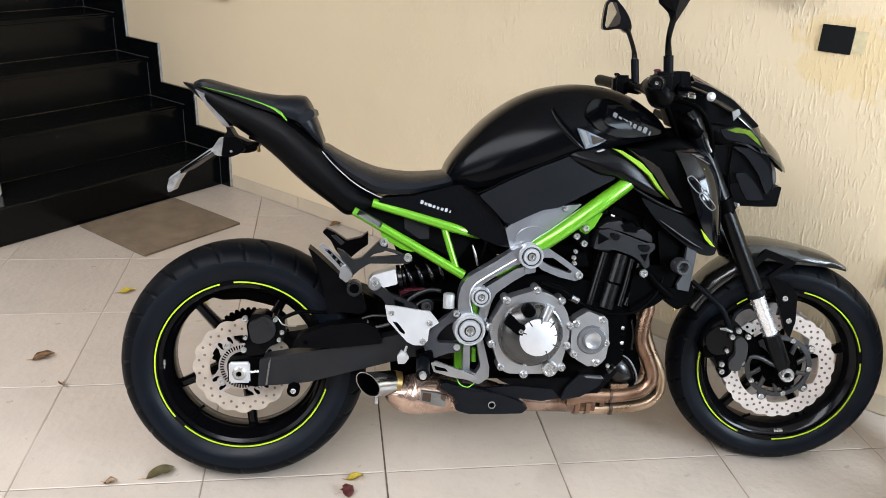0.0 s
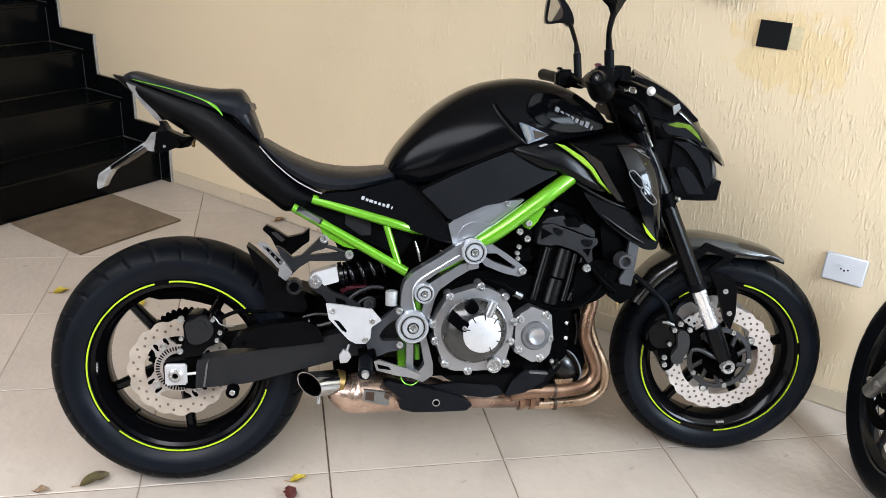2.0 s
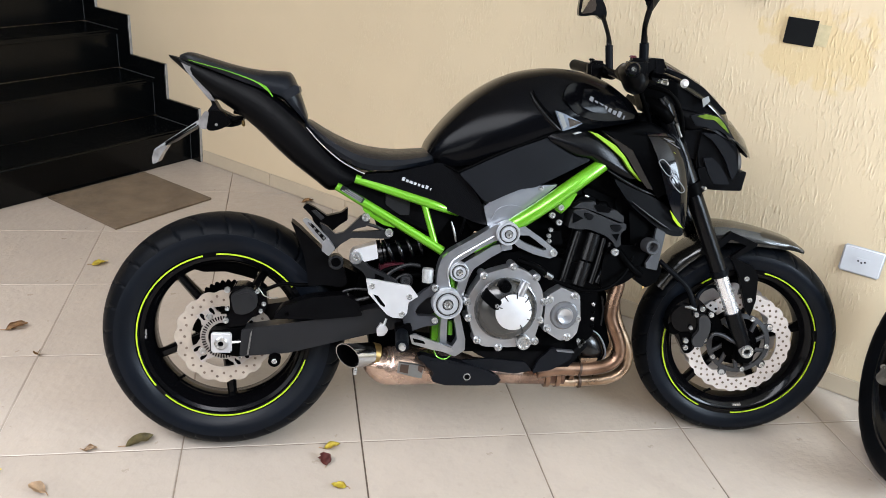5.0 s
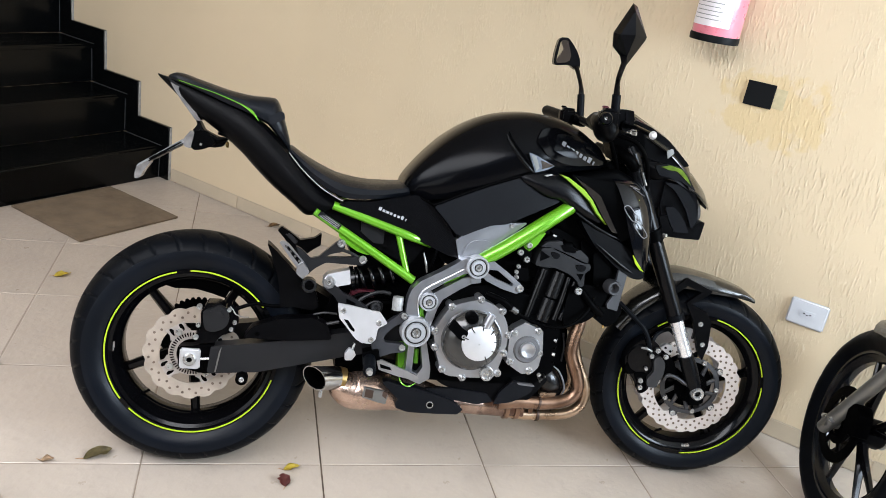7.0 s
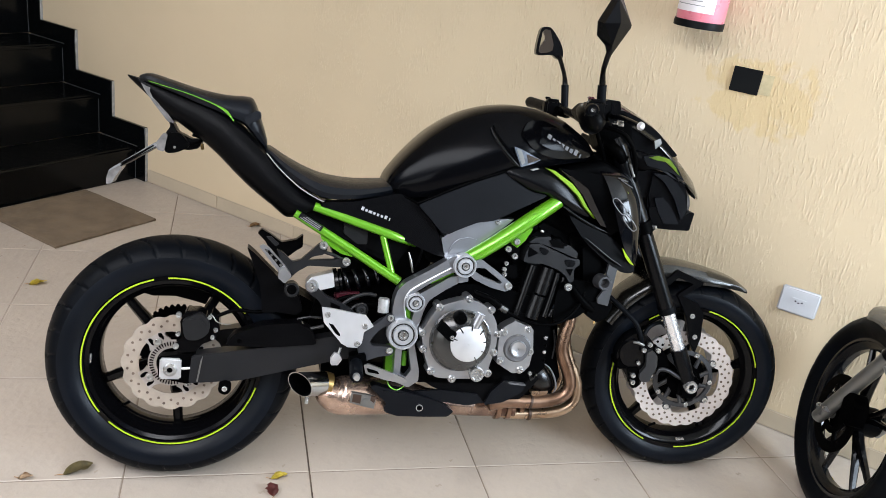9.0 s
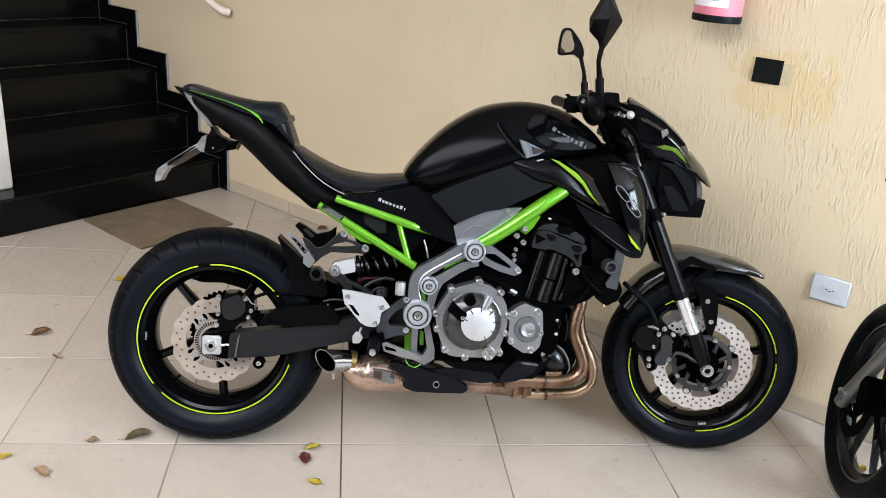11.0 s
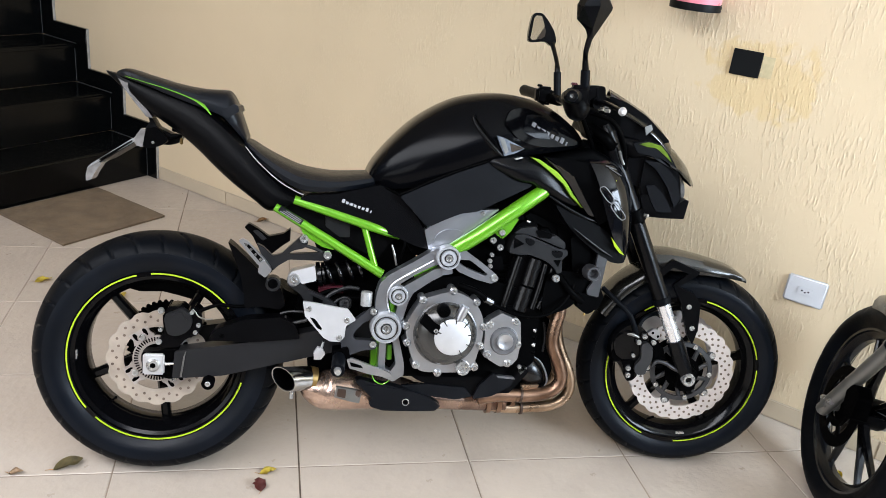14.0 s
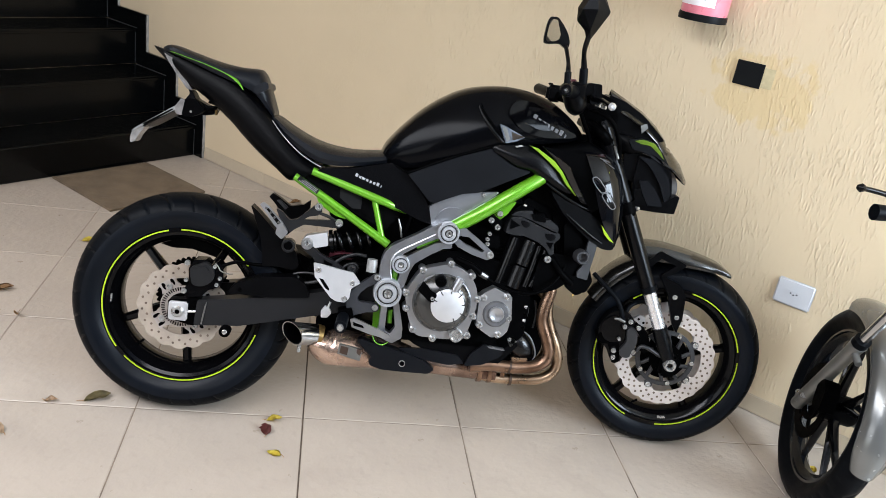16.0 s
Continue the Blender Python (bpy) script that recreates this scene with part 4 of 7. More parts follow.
part("side_plate_boss", slab(smooth2([(0.688, 0.646), (0.690, 0.672), (0.706, 0.690), (0.730, 0.697), (0.752, 0.695), (0.766, 0.684), (0.735, 0.660)], 3), 0.14, 0.151, 0.004), FRAMESILVER, bike)
bolt(bike, 0.812, 0.742, 0.148, 0.006, 0.004)

# footrest hanger, heel guard, pedal
hang = part("footrest_hanger", slab([(0.459, 0.409), (0.469, 0.429), (0.481, 0.448), (0.514, 0.475), (0.531, 0.491), (0.545, 0.491), (0.552, 0.480), (0.540, 0.465), (0.516, 0.452), (0.497, 0.432), (0.490, 0.417), (0.497, 0.407), (0.530, 0.406), (0.547, 0.405), (0.556, 0.394), (0.548, 0.383), (0.517, 0.379), (0.491, 0.369), (0.476, 0.362), (0.464, 0.379)], 0.165, 0.188, 0.005), HANGER, bike, "dark grey cast footrest hanger")
for x, z in ((0.539, 0.482), (0.542, 0.396)):
    bolt(hang, x, z, 0.188, 0.009, 0.006)
heel = part("heel_guard", slab([(0.361, 0.507), (0.390, 0.504), (0.449, 0.494), (0.473, 0.491), (0.495, 0.463), (0.471, 0.447), (0.468, 0.418), (0.457, 0.405), (0.433, 0.406), (0.416, 0.415), (0.368, 0.469)], 0.195, 0.204, 0.003), ALU, bike, "brushed aluminium heel guard")
part("guard_slot", slab([(0.380, 0.467), (0.392, 0.464), (0.411, 0.440), (0.410, 0.434), (0.399, 0.441)], 0.200, 0.2052, 0.0008, 1), DARK, heel)
for x, z in ((0.377, 0.489), (0.472, 0.462), (0.455, 0.416)):
    bolt(heel, x, z, 0.204, 0.0075, 0.004)
peg = part("footpeg", tube([(0.458, -0.19, 0.362), (0.452, -0.27, 0.352)], 0.017, 16), RUBBER, bike, "black rubber footpeg")
part("peg_tip", tube([(0.452, -0.270, 0.352), (0.4515, -0.282, 0.351)], [0.010, 0.008], 12), STEEL, peg)
part("peg_bracket", slab([(0.44, 0.38), (0.48, 0.39), (0.49, 0.345), (0.465, 0.325), (0.445, 0.335)], 0.16, 0.20, 0.006), DARK, bike)
ped = part("brake_pedal", slab([(0.477, 0.360), (0.491, 0.363), (0.588, 0.326), (0.595, 0.318), (0.581, 0.313), (0.534, 0.322), (0.484, 0.337)], 0.194, 0.204, 0.003), SILVER, bike, "silver rear brake pedal")
part("pedal_slot", slab([(0.485, 0.353), (0.514, 0.345), (0.520, 0.337), (0.489, 0.342)], 0.200, 0.2055, 0.001, 1), DARK, ped)
part("vent_hose", tube([(0.411, -0.140, 0.491), (0.427, -0.140, 0.509), (0.449, -0.140, 0.523), (0.477, -0.140, 0.532), (0.504, -0.140, 0.529)], 0.0052, 12), CASTBLACK, bike, "black vent hose")
part("vent_hose", tube([(0.438, -0.135, 0.484), (0.453, -0.135, 0.498), (0.471, -0.135, 0.504), (0.484, -0.135, 0.494), (0.480, -0.135, 0.476)], 0.0040, 12), CASTBLACK, bike)
part("linkage_boss", lathe([(0.001, 0.140), (0.006, 0.140), (0.007, 0.146), (0.012, 0.146), (0.014, 0.140), (0.014, 0.11), (0.001, 0.11)], 20, 0.468, 0.489), CALGREY, bike, "grey linkage bolt")
part("side_lead", tube([(0.306, -0.130, 0.455), (0.335, -0.130, 0.462), (0.368, -0.130, 0.461)], 0.0035, 8), CASTBLACK, bike)
part("side_lead", tube([(0.304, -0.130, 0.431), (0.338, -0.130, 0.431), (0.375, -0.130, 0.440)], 0.0050, 8), CASTBLACK, bike)
part("lead_clip", disk(0.319, 0.442, 0.004, 0.11, 0.134, 0.001, 10), STEEL, bike)
part("brake_switch", slab([(0.394, 0.367), (0.404, 0.383), (0.417, 0.377), (0.424, 0.365), (0.414, 0.350), (0.396, 0.349)], 0.165, 0.178, 0.003), ALU, bike, "pale brake linkage clevis")
part("switch_rod", tube([(0.413, -0.174, 0.378), (0.418, -0.174, 0.396)], 0.0035, 8), STEEL, bike)
# black slab added behind the silencer, where the gap lies in shade
part("collector_filler", slab([(0.380, 0.318), (0.401, 0.334), (0.638, 0.316), (0.641, 0.233), (0.518, 0.235), (0.460, 0.261), (0.387, 0.262)], -0.10, 0.060, 0.008), DARK, bike)
part("green_lead", tube([(0.546, -0.172, 0.311), (0.555, -0.172, 0.293), (0.576, -0.172, 0.285), (0.596, -0.172, 0.299)], 0.0018, 8), GREEN, bike, "thin green lead")
res = part("brake_reservoir", turned(lathe([(0.001, -0.020), (0.0135, -0.020), (0.0150, -0.016), (0.0150, 0.016), (0.001, 0.016)], 24), Matrix.Translation((0.522, -0.165, 0.508)) @ Matrix.Rotation(radians(90), 4, "X")), CREAM, bike, "milky brake fluid reservoir")
part("reservoir_cap", turned(lathe([(0.001, 0.016), (0.0165, 0.016), (0.0165, 0.024), (0.0075, 0.026), (0.0075, 0.040), (0.001, 0.042)], 24), Matrix.Translation((0.522, -0.165, 0.508)) @ Matrix.Rotation(radians(90), 4, "X")), DARK, res)

# passenger footrest
pill = part("pillion_bracket", slab([(0.243, 0.639), (0.259, 0.632), (0.283, 0.610), (0.304, 0.616), (0.334, 0.646), (0.348, 0.660), (0.364, 0.657), (0.369, 0.645), (0.359, 0.632), (0.334, 0.626), (0.320, 0.616), (0.387, 0.621), (0.409, 0.626), (0.425, 0.618), (0.421, 0.602), (0.387, 0.602), (0.323, 0.602), (0.298, 0.586), (0.284, 0.572), (0.271, 0.583), (0.257, 0.608)], 0.140, 0.158, 0.004), CASTBLACK, bike, "black pillion footrest bracket")
part("bracket_link", tube([(0.362, -0.152, 0.638), (0.387, -0.152, 0.631), (0.410, -0.152, 0.620)], 0.0045, 8), CASTBLACK, pill)
pegm = part("pillion_peg", slab([(0.200, 0.647), (0.209, 0.653), (0.224, 0.645), (0.267, 0.600), (0.254, 0.584), (0.245, 0.591)], 0.158, 0.172, 0.003), SILVER, pill, "silver folded pillion peg")
part("peg_pad", slab([(0.213, 0.642), (0.224, 0.639), (0.260, 0.603), (0.253, 0.596)], 0.166, 0.1745, 0.001), DARK, pegm)
for k in range(4):
    x, z = 0.2188 + 0.01183 * k, 0.6382 + -0.01159 * k
    part("peg_tooth", slab([(x - 0.004, z), (x, z + 0.004), (x + 0.004, z), (x, z - 0.004)], 0.168, 0.179, 0.001), SLIDER, pegm)
part("peg_block", slab([(0.252, 0.593), (0.265, 0.602), (0.283, 0.578), (0.267, 0.558), (0.249, 0.572)], 0.155, 0.182, 0.004), SILVER, pegm)
part("peg_pin", disk(0.276, 0.576, 0.008, 0.14, 0.168, 0.002, 16), DARK, pill)
part("peg_pivot", disk(0.286, 0.538, 0.019, 0.13, 0.165, 0.003, 24), CASTBLACK, pill)
part("peg_pivot_cap", disk(0.286, 0.540, 0.012, 0.15, 0.168, 0.002, 20), DARK, pill)
part("far_pillion_peg", slab([(0.194, 0.633), (0.205, 0.645), (0.230, 0.632), (0.262, 0.610), (0.303, 0.620), (0.322, 0.636), (0.322, 0.600), (0.303, 0.587), (0.272, 0.561), (0.249, 0.561), (0.230, 0.584), (0.218, 0.609)], -0.165, -0.135, 0.004), PLASTIC, bike, "black far pillion footrest")
# grey slab paints the lit face of the black peg
part("far_peg_lit_face", slab([(0.218, 0.624), (0.231, 0.627), (0.256, 0.605), (0.246, 0.598)], -0.150, -0.130, 0.002), DGREY, bike)
# ---- engine ----
part("crankcase", slab([(0.585, 0.330), (0.60, 0.300), (0.93, 0.300), (0.985, 0.345), (0.99, 0.47), (0.93, 0.545), (0.80, 0.580), (0.64, 0.560), (0.60, 0.48)], -0.16, 0.150, 0.015), DARK, bike, "black engine crankcase")
cyl = part("cylinder_block", slab([(0.845, 0.500), (0.865, 0.690), (1.00, 0.715), (1.045, 0.66), (1.035, 0.56), (1.01, 0.470), (0.95, 0.44), (0.87, 0.45)], -0.15, 0.125, 0.012), DARK, bike, "black finned cylinder block")
for i in range(9):
    z = 0.50 + 0.013 * i
    part("cooling_fin", slab([(0.855 + 0.002 * i, z), (1.02 + 0.002 * i, z - 0.012), (1.02 + 0.002 * i, z - 0.007), (0.855 + 0.002 * i, z + 0.005)], 0.12, 0.134, 0.0015, 1), DARK, cyl)
scoop = part("side_cowl", slab([(0.907, 0.643), (1.006, 0.620), (1.027, 0.585), (1.007, 0.525), (0.985, 0.487), (0.883, 0.493), (0.889, 0.554)], 0.120, 0.142, 0.008), PLASTIC, bike, "black ribbed engine side cowl")
part("cowl_barrel", tube([(0.965, -0.146, 0.629), (0.948, -0.146, 0.557)], [0.0215, 0.0215], 32), BARREL, scoop, "round black cowl barrel")
part("cowl_barrel", tube([(0.945, -0.146, 0.552), (0.929, -0.146, 0.489)], [0.0215, 0.0225], 32), BARREL, scoop, "round black cowl barrel")
part("cowl_ridge", tube([(0.919, -0.152, 0.634), (0.902, -0.152, 0.567), (0.885, -0.152, 0.498)], 0.010, 14), BARREL, scoop)
part("cowl_ridge", tube([(0.990, -0.158, 0.618), (0.978, -0.158, 0.556), (0.963, -0.158, 0.495)], 0.0075, 14), BARREL, scoop)
part("cowl_ridge", tube([(1.012, -0.150, 0.605), (1.002, -0.150, 0.549), (0.982, -0.150, 0.495)], 0.010, 14), BARREL, scoop)
part("cowl_foot", slab([(0.887, 0.502), (0.977, 0.496), (0.972, 0.481), (0.891, 0.487)], 0.12, 0.155, 0.004), DARK, scoop)
cover = part("cam_cover", slab([(0.883, 0.646), (0.887, 0.669), (0.896, 0.694), (0.924, 0.697), (0.950, 0.687), (0.989, 0.673), (1.017, 0.662), (1.040, 0.661), (1.043, 0.648), (1.027, 0.633), (1.031, 0.601), (1.018, 0.595), (1.008, 0.612), (0.996, 0.621), (0.981, 0.630), (0.959, 0.637), (0.939, 0.644), (0.918, 0.642)], 0.125, 0.176, 0.006, 3), CASTBLACK, bike, "black cast cam cover bracket")
part("cover_head", slab([(0.893, 0.697), (0.913, 0.712), (0.953, 0.717), (0.961, 0.695), (0.992, 0.691), (1.007, 0.698), (1.035, 0.678), (1.035, 0.661), (0.997, 0.674), (0.955, 0.689), (0.922, 0.698)], 0.100, 0.170, 0.006, 3), CASTBLACK, cover)
part("cover_step", slab([(0.950, 0.707), (0.965, 0.710), (0.995, 0.699), (0.993, 0.687), (0.960, 0.690)], 0.150, 0.173, 0.003), DARK, cover)
# cutouts of the cover: their shade is laid on as black slabs
part("recess_shade", slab([(0.893, 0.688), (0.922, 0.672), (0.894, 0.658)], 0.170, 0.1772, 0.001), DARK, cover)
part("recess_shade", slab([(1.003, 0.632), (1.024, 0.634), (1.018, 0.614)], 0.170, 0.1772, 0.001), DARK, cover)
for pts in ([(0.925, 0.687), (0.947, 0.682), (0.942, 0.671), (0.931, 0.671), (0.924, 0.679)], [(0.999, 0.657), (1.025, 0.656), (1.022, 0.643), (1.007, 0.641), (0.999, 0.648)]):
    part("notch_shade", slab(smooth2(pts, 3), 0.165, 0.1770, 0.001), DARK, cover)
    part("notch_floor", slab(smooth2([(p[0] + 0.002, p[1] - 0.002) for p in pts], 3), 0.165, 0.1774, 0.002), PLASTIC, cover)
part("plug_cap", slab([(0.900, 0.709), (0.920, 0.727), (0.958, 0.726), (0.962, 0.713)], 0.10, 0.150, 0.004), DARK, cover)
part("plug_clip", tube([(0.927, -0.160, 0.730), (0.936, -0.160, 0.727)], 0.003, 8), STEEL, cover)
part("bolt_boss", disk(1.013, 0.586, 0.012, 0.14, 0.186, 0.002), DARK, cover)
bolt(cover, 1.012, 0.586, 0.186, 0.0105, 0.007)
brk = part("coil_bracket", slab([(0.830, 0.680), (0.855, 0.712), (0.872, 0.705), (0.872, 0.650), (0.858, 0.644), (0.842, 0.664)], 0.150, 0.165, 0.004), DARK, bike)
part("coil_plug", slab([(0.838, 0.632), (0.870, 0.634), (0.878, 0.600), (0.846, 0.596)], 0.12, 0.158, 0.006), DARK, brk)
for x, z in ((0.842, 0.636), (0.838, 0.620), (0.840, 0.606)):
    bolt(brk, x, z, 0.158, 0.006, 0.006)
for x, z in ((0.840, 0.676), (0.862, 0.697), (0.860, 0.658)):
    bolt(brk, x, z, 0.166, 0.0085, 0.007)

clu = part("clutch_cover", slab(smooth2([(0.729 + 0.94 * r * math.cos(radians(a)), 0.434 + 0.94 * r * math.sin(radians(a))) for a, r in ((0, 0.104), (28, 0.110), (55, 0.115), (82, 0.116), (105, 0.110), (128, 0.114), (150, 0.110), (172, 0.113), (195, 0.109), (220, 0.117), (238, 0.128), (258, 0.116), (282, 0.116), (305, 0.132), (322, 0.114), (342, 0.104))], 3), 0.145, 0.196, 0.008), SILVER, bike, "cast silver clutch cover")
part("clutch_dome", lathe([(0.001, 0.228), (0.045, 0.227), (0.066, 0.220), (0.079, 0.209), (0.084, 0.196), (0.084, 0.18), (0.001, 0.18)], 56, 0.727, 0.431), SMOKE, clu, "smoked glossy clutch dome")
plate = part("clutch_plate", lathe([(0.001, 0.233), (0.040, 0.2325), (0.047, 0.230), (0.049, 0.222), (0.001, 0.222)], 48, 0.740, 0.431), ALU, clu, "bright machined clutch plate")
for k in range(7):
    a = radians(-65 + 38 * k)
    part("plate_rib", turned(box(0.036, 0.053, 0.228, 0.2338, -0.0014, 0.0014, 0.0005, 1), Matrix.Translation((0.744, 0, 0.431)) @ Matrix.Rotation(-a, 4, "Y")), SMOKE, clu)
part("filler_cap", lathe([(0.001, 0.243), (0.013, 0.243), (0.016, 0.238), (0.017, 0.215), (0.001, 0.215)], 28, 0.713, 0.500), DARK, clu, "black oil filler cap")
part("filler_grip", box(0.700, 0.726, 0.240, 0.248, 0.497, 0.504, 0.002), DARK, clu)
part("cover_pad", slab([(0.665, 0.495), (0.690, 0.470), (0.706, 0.462), (0.706, 0.436), (0.685, 0.440), (0.652, 0.468)], 0.222, 0.232, 0.004), DARK, clu)
bolt(clu, 0.695, 0.448, 0.231, 0.006, 0.004)
part("dome_stub", tube([(0.753, -0.222, 0.475), (0.768, -0.224, 0.512)], [0.013, 0.012], 16), SILVER, clu)
part("sight_window", lathe([(0.001, 0.205), (0.012, 0.205), (0.014, 0.210), (0.018, 0.210), (0.020, 0.204), (0.020, 0.18), (0.001, 0.18)], 28, 0.778, 0.342), STEEL, clu, "oil level window")
for a, r in ((84, 0.117), (128, 0.113), (172, 0.113), (196, 0.110), (230, 0.122), (262, 0.116), (312, 0.130), (340, 0.104), (10, 0.106), (48, 0.118)):
    part("bolt_lug", disk(0.729 + 0.94 * r * math.cos(radians(a)), 0.434 + 0.94 * r * math.sin(radians(a)), 0.0105, 0.15, 0.200, 0.003, 16), SILVER, clu)
    bolt(clu, 0.729 + 0.94 * r * math.cos(radians(a)), 0.434 + 0.94 * r * math.sin(radians(a)), 0.200, 0.0065, 0.006)
# black slab added so the bright wall does not show past the engine
part("head_filler", slab([(0.735, 0.585), (0.75, 0.665), (0.80, 0.700), (0.86, 0.735), (0.93, 0.745), (0.95, 0.60), (0.86, 0.56), (0.78, 0.565)], -0.14, 0.118, 0.01), DARK, bike)
part("clutch_arm", tube([(0.752, -0.19, 0.560), (0.80, -0.20, 0.545), (0.835, -0.19, 0.520)], 0.008, 10), DARK, clu)
part("clutch_cable", tube([(0.80, -0.19, 0.540), (0.86, -0.18, 0.505), (0.93, -0.19, 0.482), (1.00, -0.19, 0.490), (1.06, -0.17, 0.54), (1.09, -0.14, 0.62)], 0.0045, 10), DARK, bike)
part("cable_nut", tube([(0.825, -0.195, 0.526), (0.845, -0.19, 0.516)], 0.009, 8), SMOKE, bike)

gen = part("generator_cover", slab([(0.833, 0.441), (0.843, 0.470), (0.874, 0.489), (0.926, 0.468), (0.932, 0.410), (0.926, 0.366), (0.912, 0.349), (0.880, 0.344), (0.846, 0.364), (0.833, 0.388)], 0.150, 0.192, 0.004), SILVER, bike, "cast silver pickup cover")
part("cover_ring", lathe([(0.020, 0.198), (0.034, 0.198), (0.040, 0.190), (0.040, 0.18), (0.020, 0.18)], 40, 0.886, 0.414), RINGGREY, gen, "dark ring of the cover")
part("cover_boss", lathe([(0.001, 0.204), (0.014, 0.204), (0.017, 0.2055), (0.021, 0.2055), (0.023, 0.200), (0.023, 0.18), (0.001, 0.18)], 36, 0.886, 0.414), SILVER, gen)
for x, z in ((0.843, 0.378), (0.845, 0.456), (0.912, 0.466), (0.923, 0.404), (0.900, 0.354)):
    part("bolt_lug", disk(x, z, 0.011, 0.15, 0.195, 0.003, 16), SILVER, gen)
    bolt(gen, x, z, 0.195, 0.007, 0.006)
filt = part("oil_filter", dome(smooth2([(0.937, 0.334), (0.970, 0.352), (1.003, 0.344), (1.026, 0.315), (1.034, 0.279), (1.000, 0.263), (0.964, 0.275), (0.943, 0.304)], 3), 0.095, 0.140, 0.5), BARREL, bike, "glossy black oil filter housing")
# grey bead paints the highlight on the edge of the black housing
part("filter_rim_highlight", tube([(0.984, -0.135, 0.358), (1.007, -0.135, 0.343), (1.025, -0.135, 0.314), (1.032, -0.135, 0.287), (1.026, -0.135, 0.272)], [0.0012, 0.0026, 0.003, 0.0028, 0.0012], 10), RINGGREY, filt, "rim highlight of the filter housing, laid on as a grey bead")
part("filter_tag", slab([(0.941, 0.324), (0.957, 0.338), (0.969, 0.327), (0.951, 0.308)], 0.138, 0.150, 0.002, 1), SLIDER, filt, "pale metal tab")
bolt(filt, 0.945, 0.332, 0.150, 0.006, 0.005)
part("drain_lip", slab([(0.963, 0.273), (1.014, 0.274), (1.007, 0.262), (0.968, 0.260)], 0.110, 0.130, 0.002, 1), GOLDPIPE, filt)
for pts in ([(0.966, -0.120, 0.429), (0.982, -0.120, 0.400), (0.972, -0.120, 0.363), (0.986, -0.120, 0.338)], [(0.981, -0.120, 0.450), (0.994, -0.120, 0.421), (0.989, -0.120, 0.387)], [(1.012, -0.120, 0.449), (1.020, -0.120, 0.408), (1.017, -0.120, 0.366)]):
    part("sensor_lead", tube(pts, 0.0035, 8), CASTBLACK, bike, "thin black wiring lead")
for x, z in ((0.963, 0.402), (0.970, 0.422)):
    part("lead_clip", disk(x, z, 0.004, 0.11, 0.132, 0.001, 10), STEEL, bike)
part("engine_side", slab([(0.945, 0.46), (0.985, 0.44), (0.985, 0.36), (0.95, 0.34), (0.94, 0.40)], 0.08, 0.145, 0.008), DARK, bike)
for i in range(4):
    part("hose_stub", tube([(0.955, -0.13, 0.44 - 0.022 * i), (0.985, -0.15, 0.432 - 0.02 * i)], 0.006, 8), DARK if i % 2 else STEEL, bike)
pan = part("belly_pan", slab([(0.630, 0.318), (0.665, 0.292), (0.72, 0.268), (0.80, 0.255), (0.895, 0.232), (0.935, 0.268), (0.975, 0.318), (0.945, 0.338), (0.86, 0.318), (0.72, 0.315)], -0.12, 0.150, 0.010), PLASTIC, bike, "black plastic belly pan")
# paler grey paints the lit facets of the black pan
part("pan_lit_facet", slab([(0.624, 0.276), (0.699, 0.281), (0.800, 0.271), (0.820, 0.248), (0.772, 0.239), (0.687, 0.251)], 0.146, 0.157, 0.005), PANEL, pan)
part("pan_lit_facet", slab([(0.835, 0.279), (0.870, 0.313), (0.931, 0.297), (0.924, 0.280), (0.873, 0.251), (0.820, 0.242)], 0.146, 0.161, 0.007), PANEL, pan)
part("pan_edge", slab([(0.880, 0.309), (0.930, 0.305), (0.934, 0.299), (0.886, 0.303)], 0.150, 0.163, 0.001, 1), RINGGREY, pan)

# black slab added to hide the far pipes in darkness
part("engine_front_filler", slab([(0.930, 0.300), (1.050, 0.315), (1.055, 0.420), (1.035, 0.520), (0.945, 0.520)], -0.15, 0.045, 0.01), DARK, bike)

# ---- exhaust ----
for lat, pts in ((0.135, [(0.991, -0.135, 0.521), (1.024, -0.135, 0.518), (1.049, -0.135, 0.491), (1.040, -0.135, 0.442), (1.038, -0.135, 0.393), (1.060, -0.135, 0.341), (1.072, -0.135, 0.303), (1.063, -0.135, 0.272), (1.030, -0.135, 0.252), (0.971, -0.135, 0.244), (0.901, -0.135, 0.245), (0.841, -0.135, 0.236)]), (-0.115, [(0.991, -0.135, 0.521), (1.024, -0.135, 0.518), (1.049, -0.135, 0.491), (1.040, -0.135, 0.442), (1.038, -0.135, 0.393), (1.060, -0.135, 0.341), (1.072, -0.135, 0.303), (1.063, -0.135, 0.272), (1.030, -0.135, 0.252), (0.971, -0.135, 0.244), (0.901, -0.135, 0.245), (0.841, -0.135, 0.236)])):
    part("header_pipe", tube([(x, -lat, z) for x, _, z in pts], 0.0185, 18, 5), COPPER, bike, "heat tinted bronze header pipe")
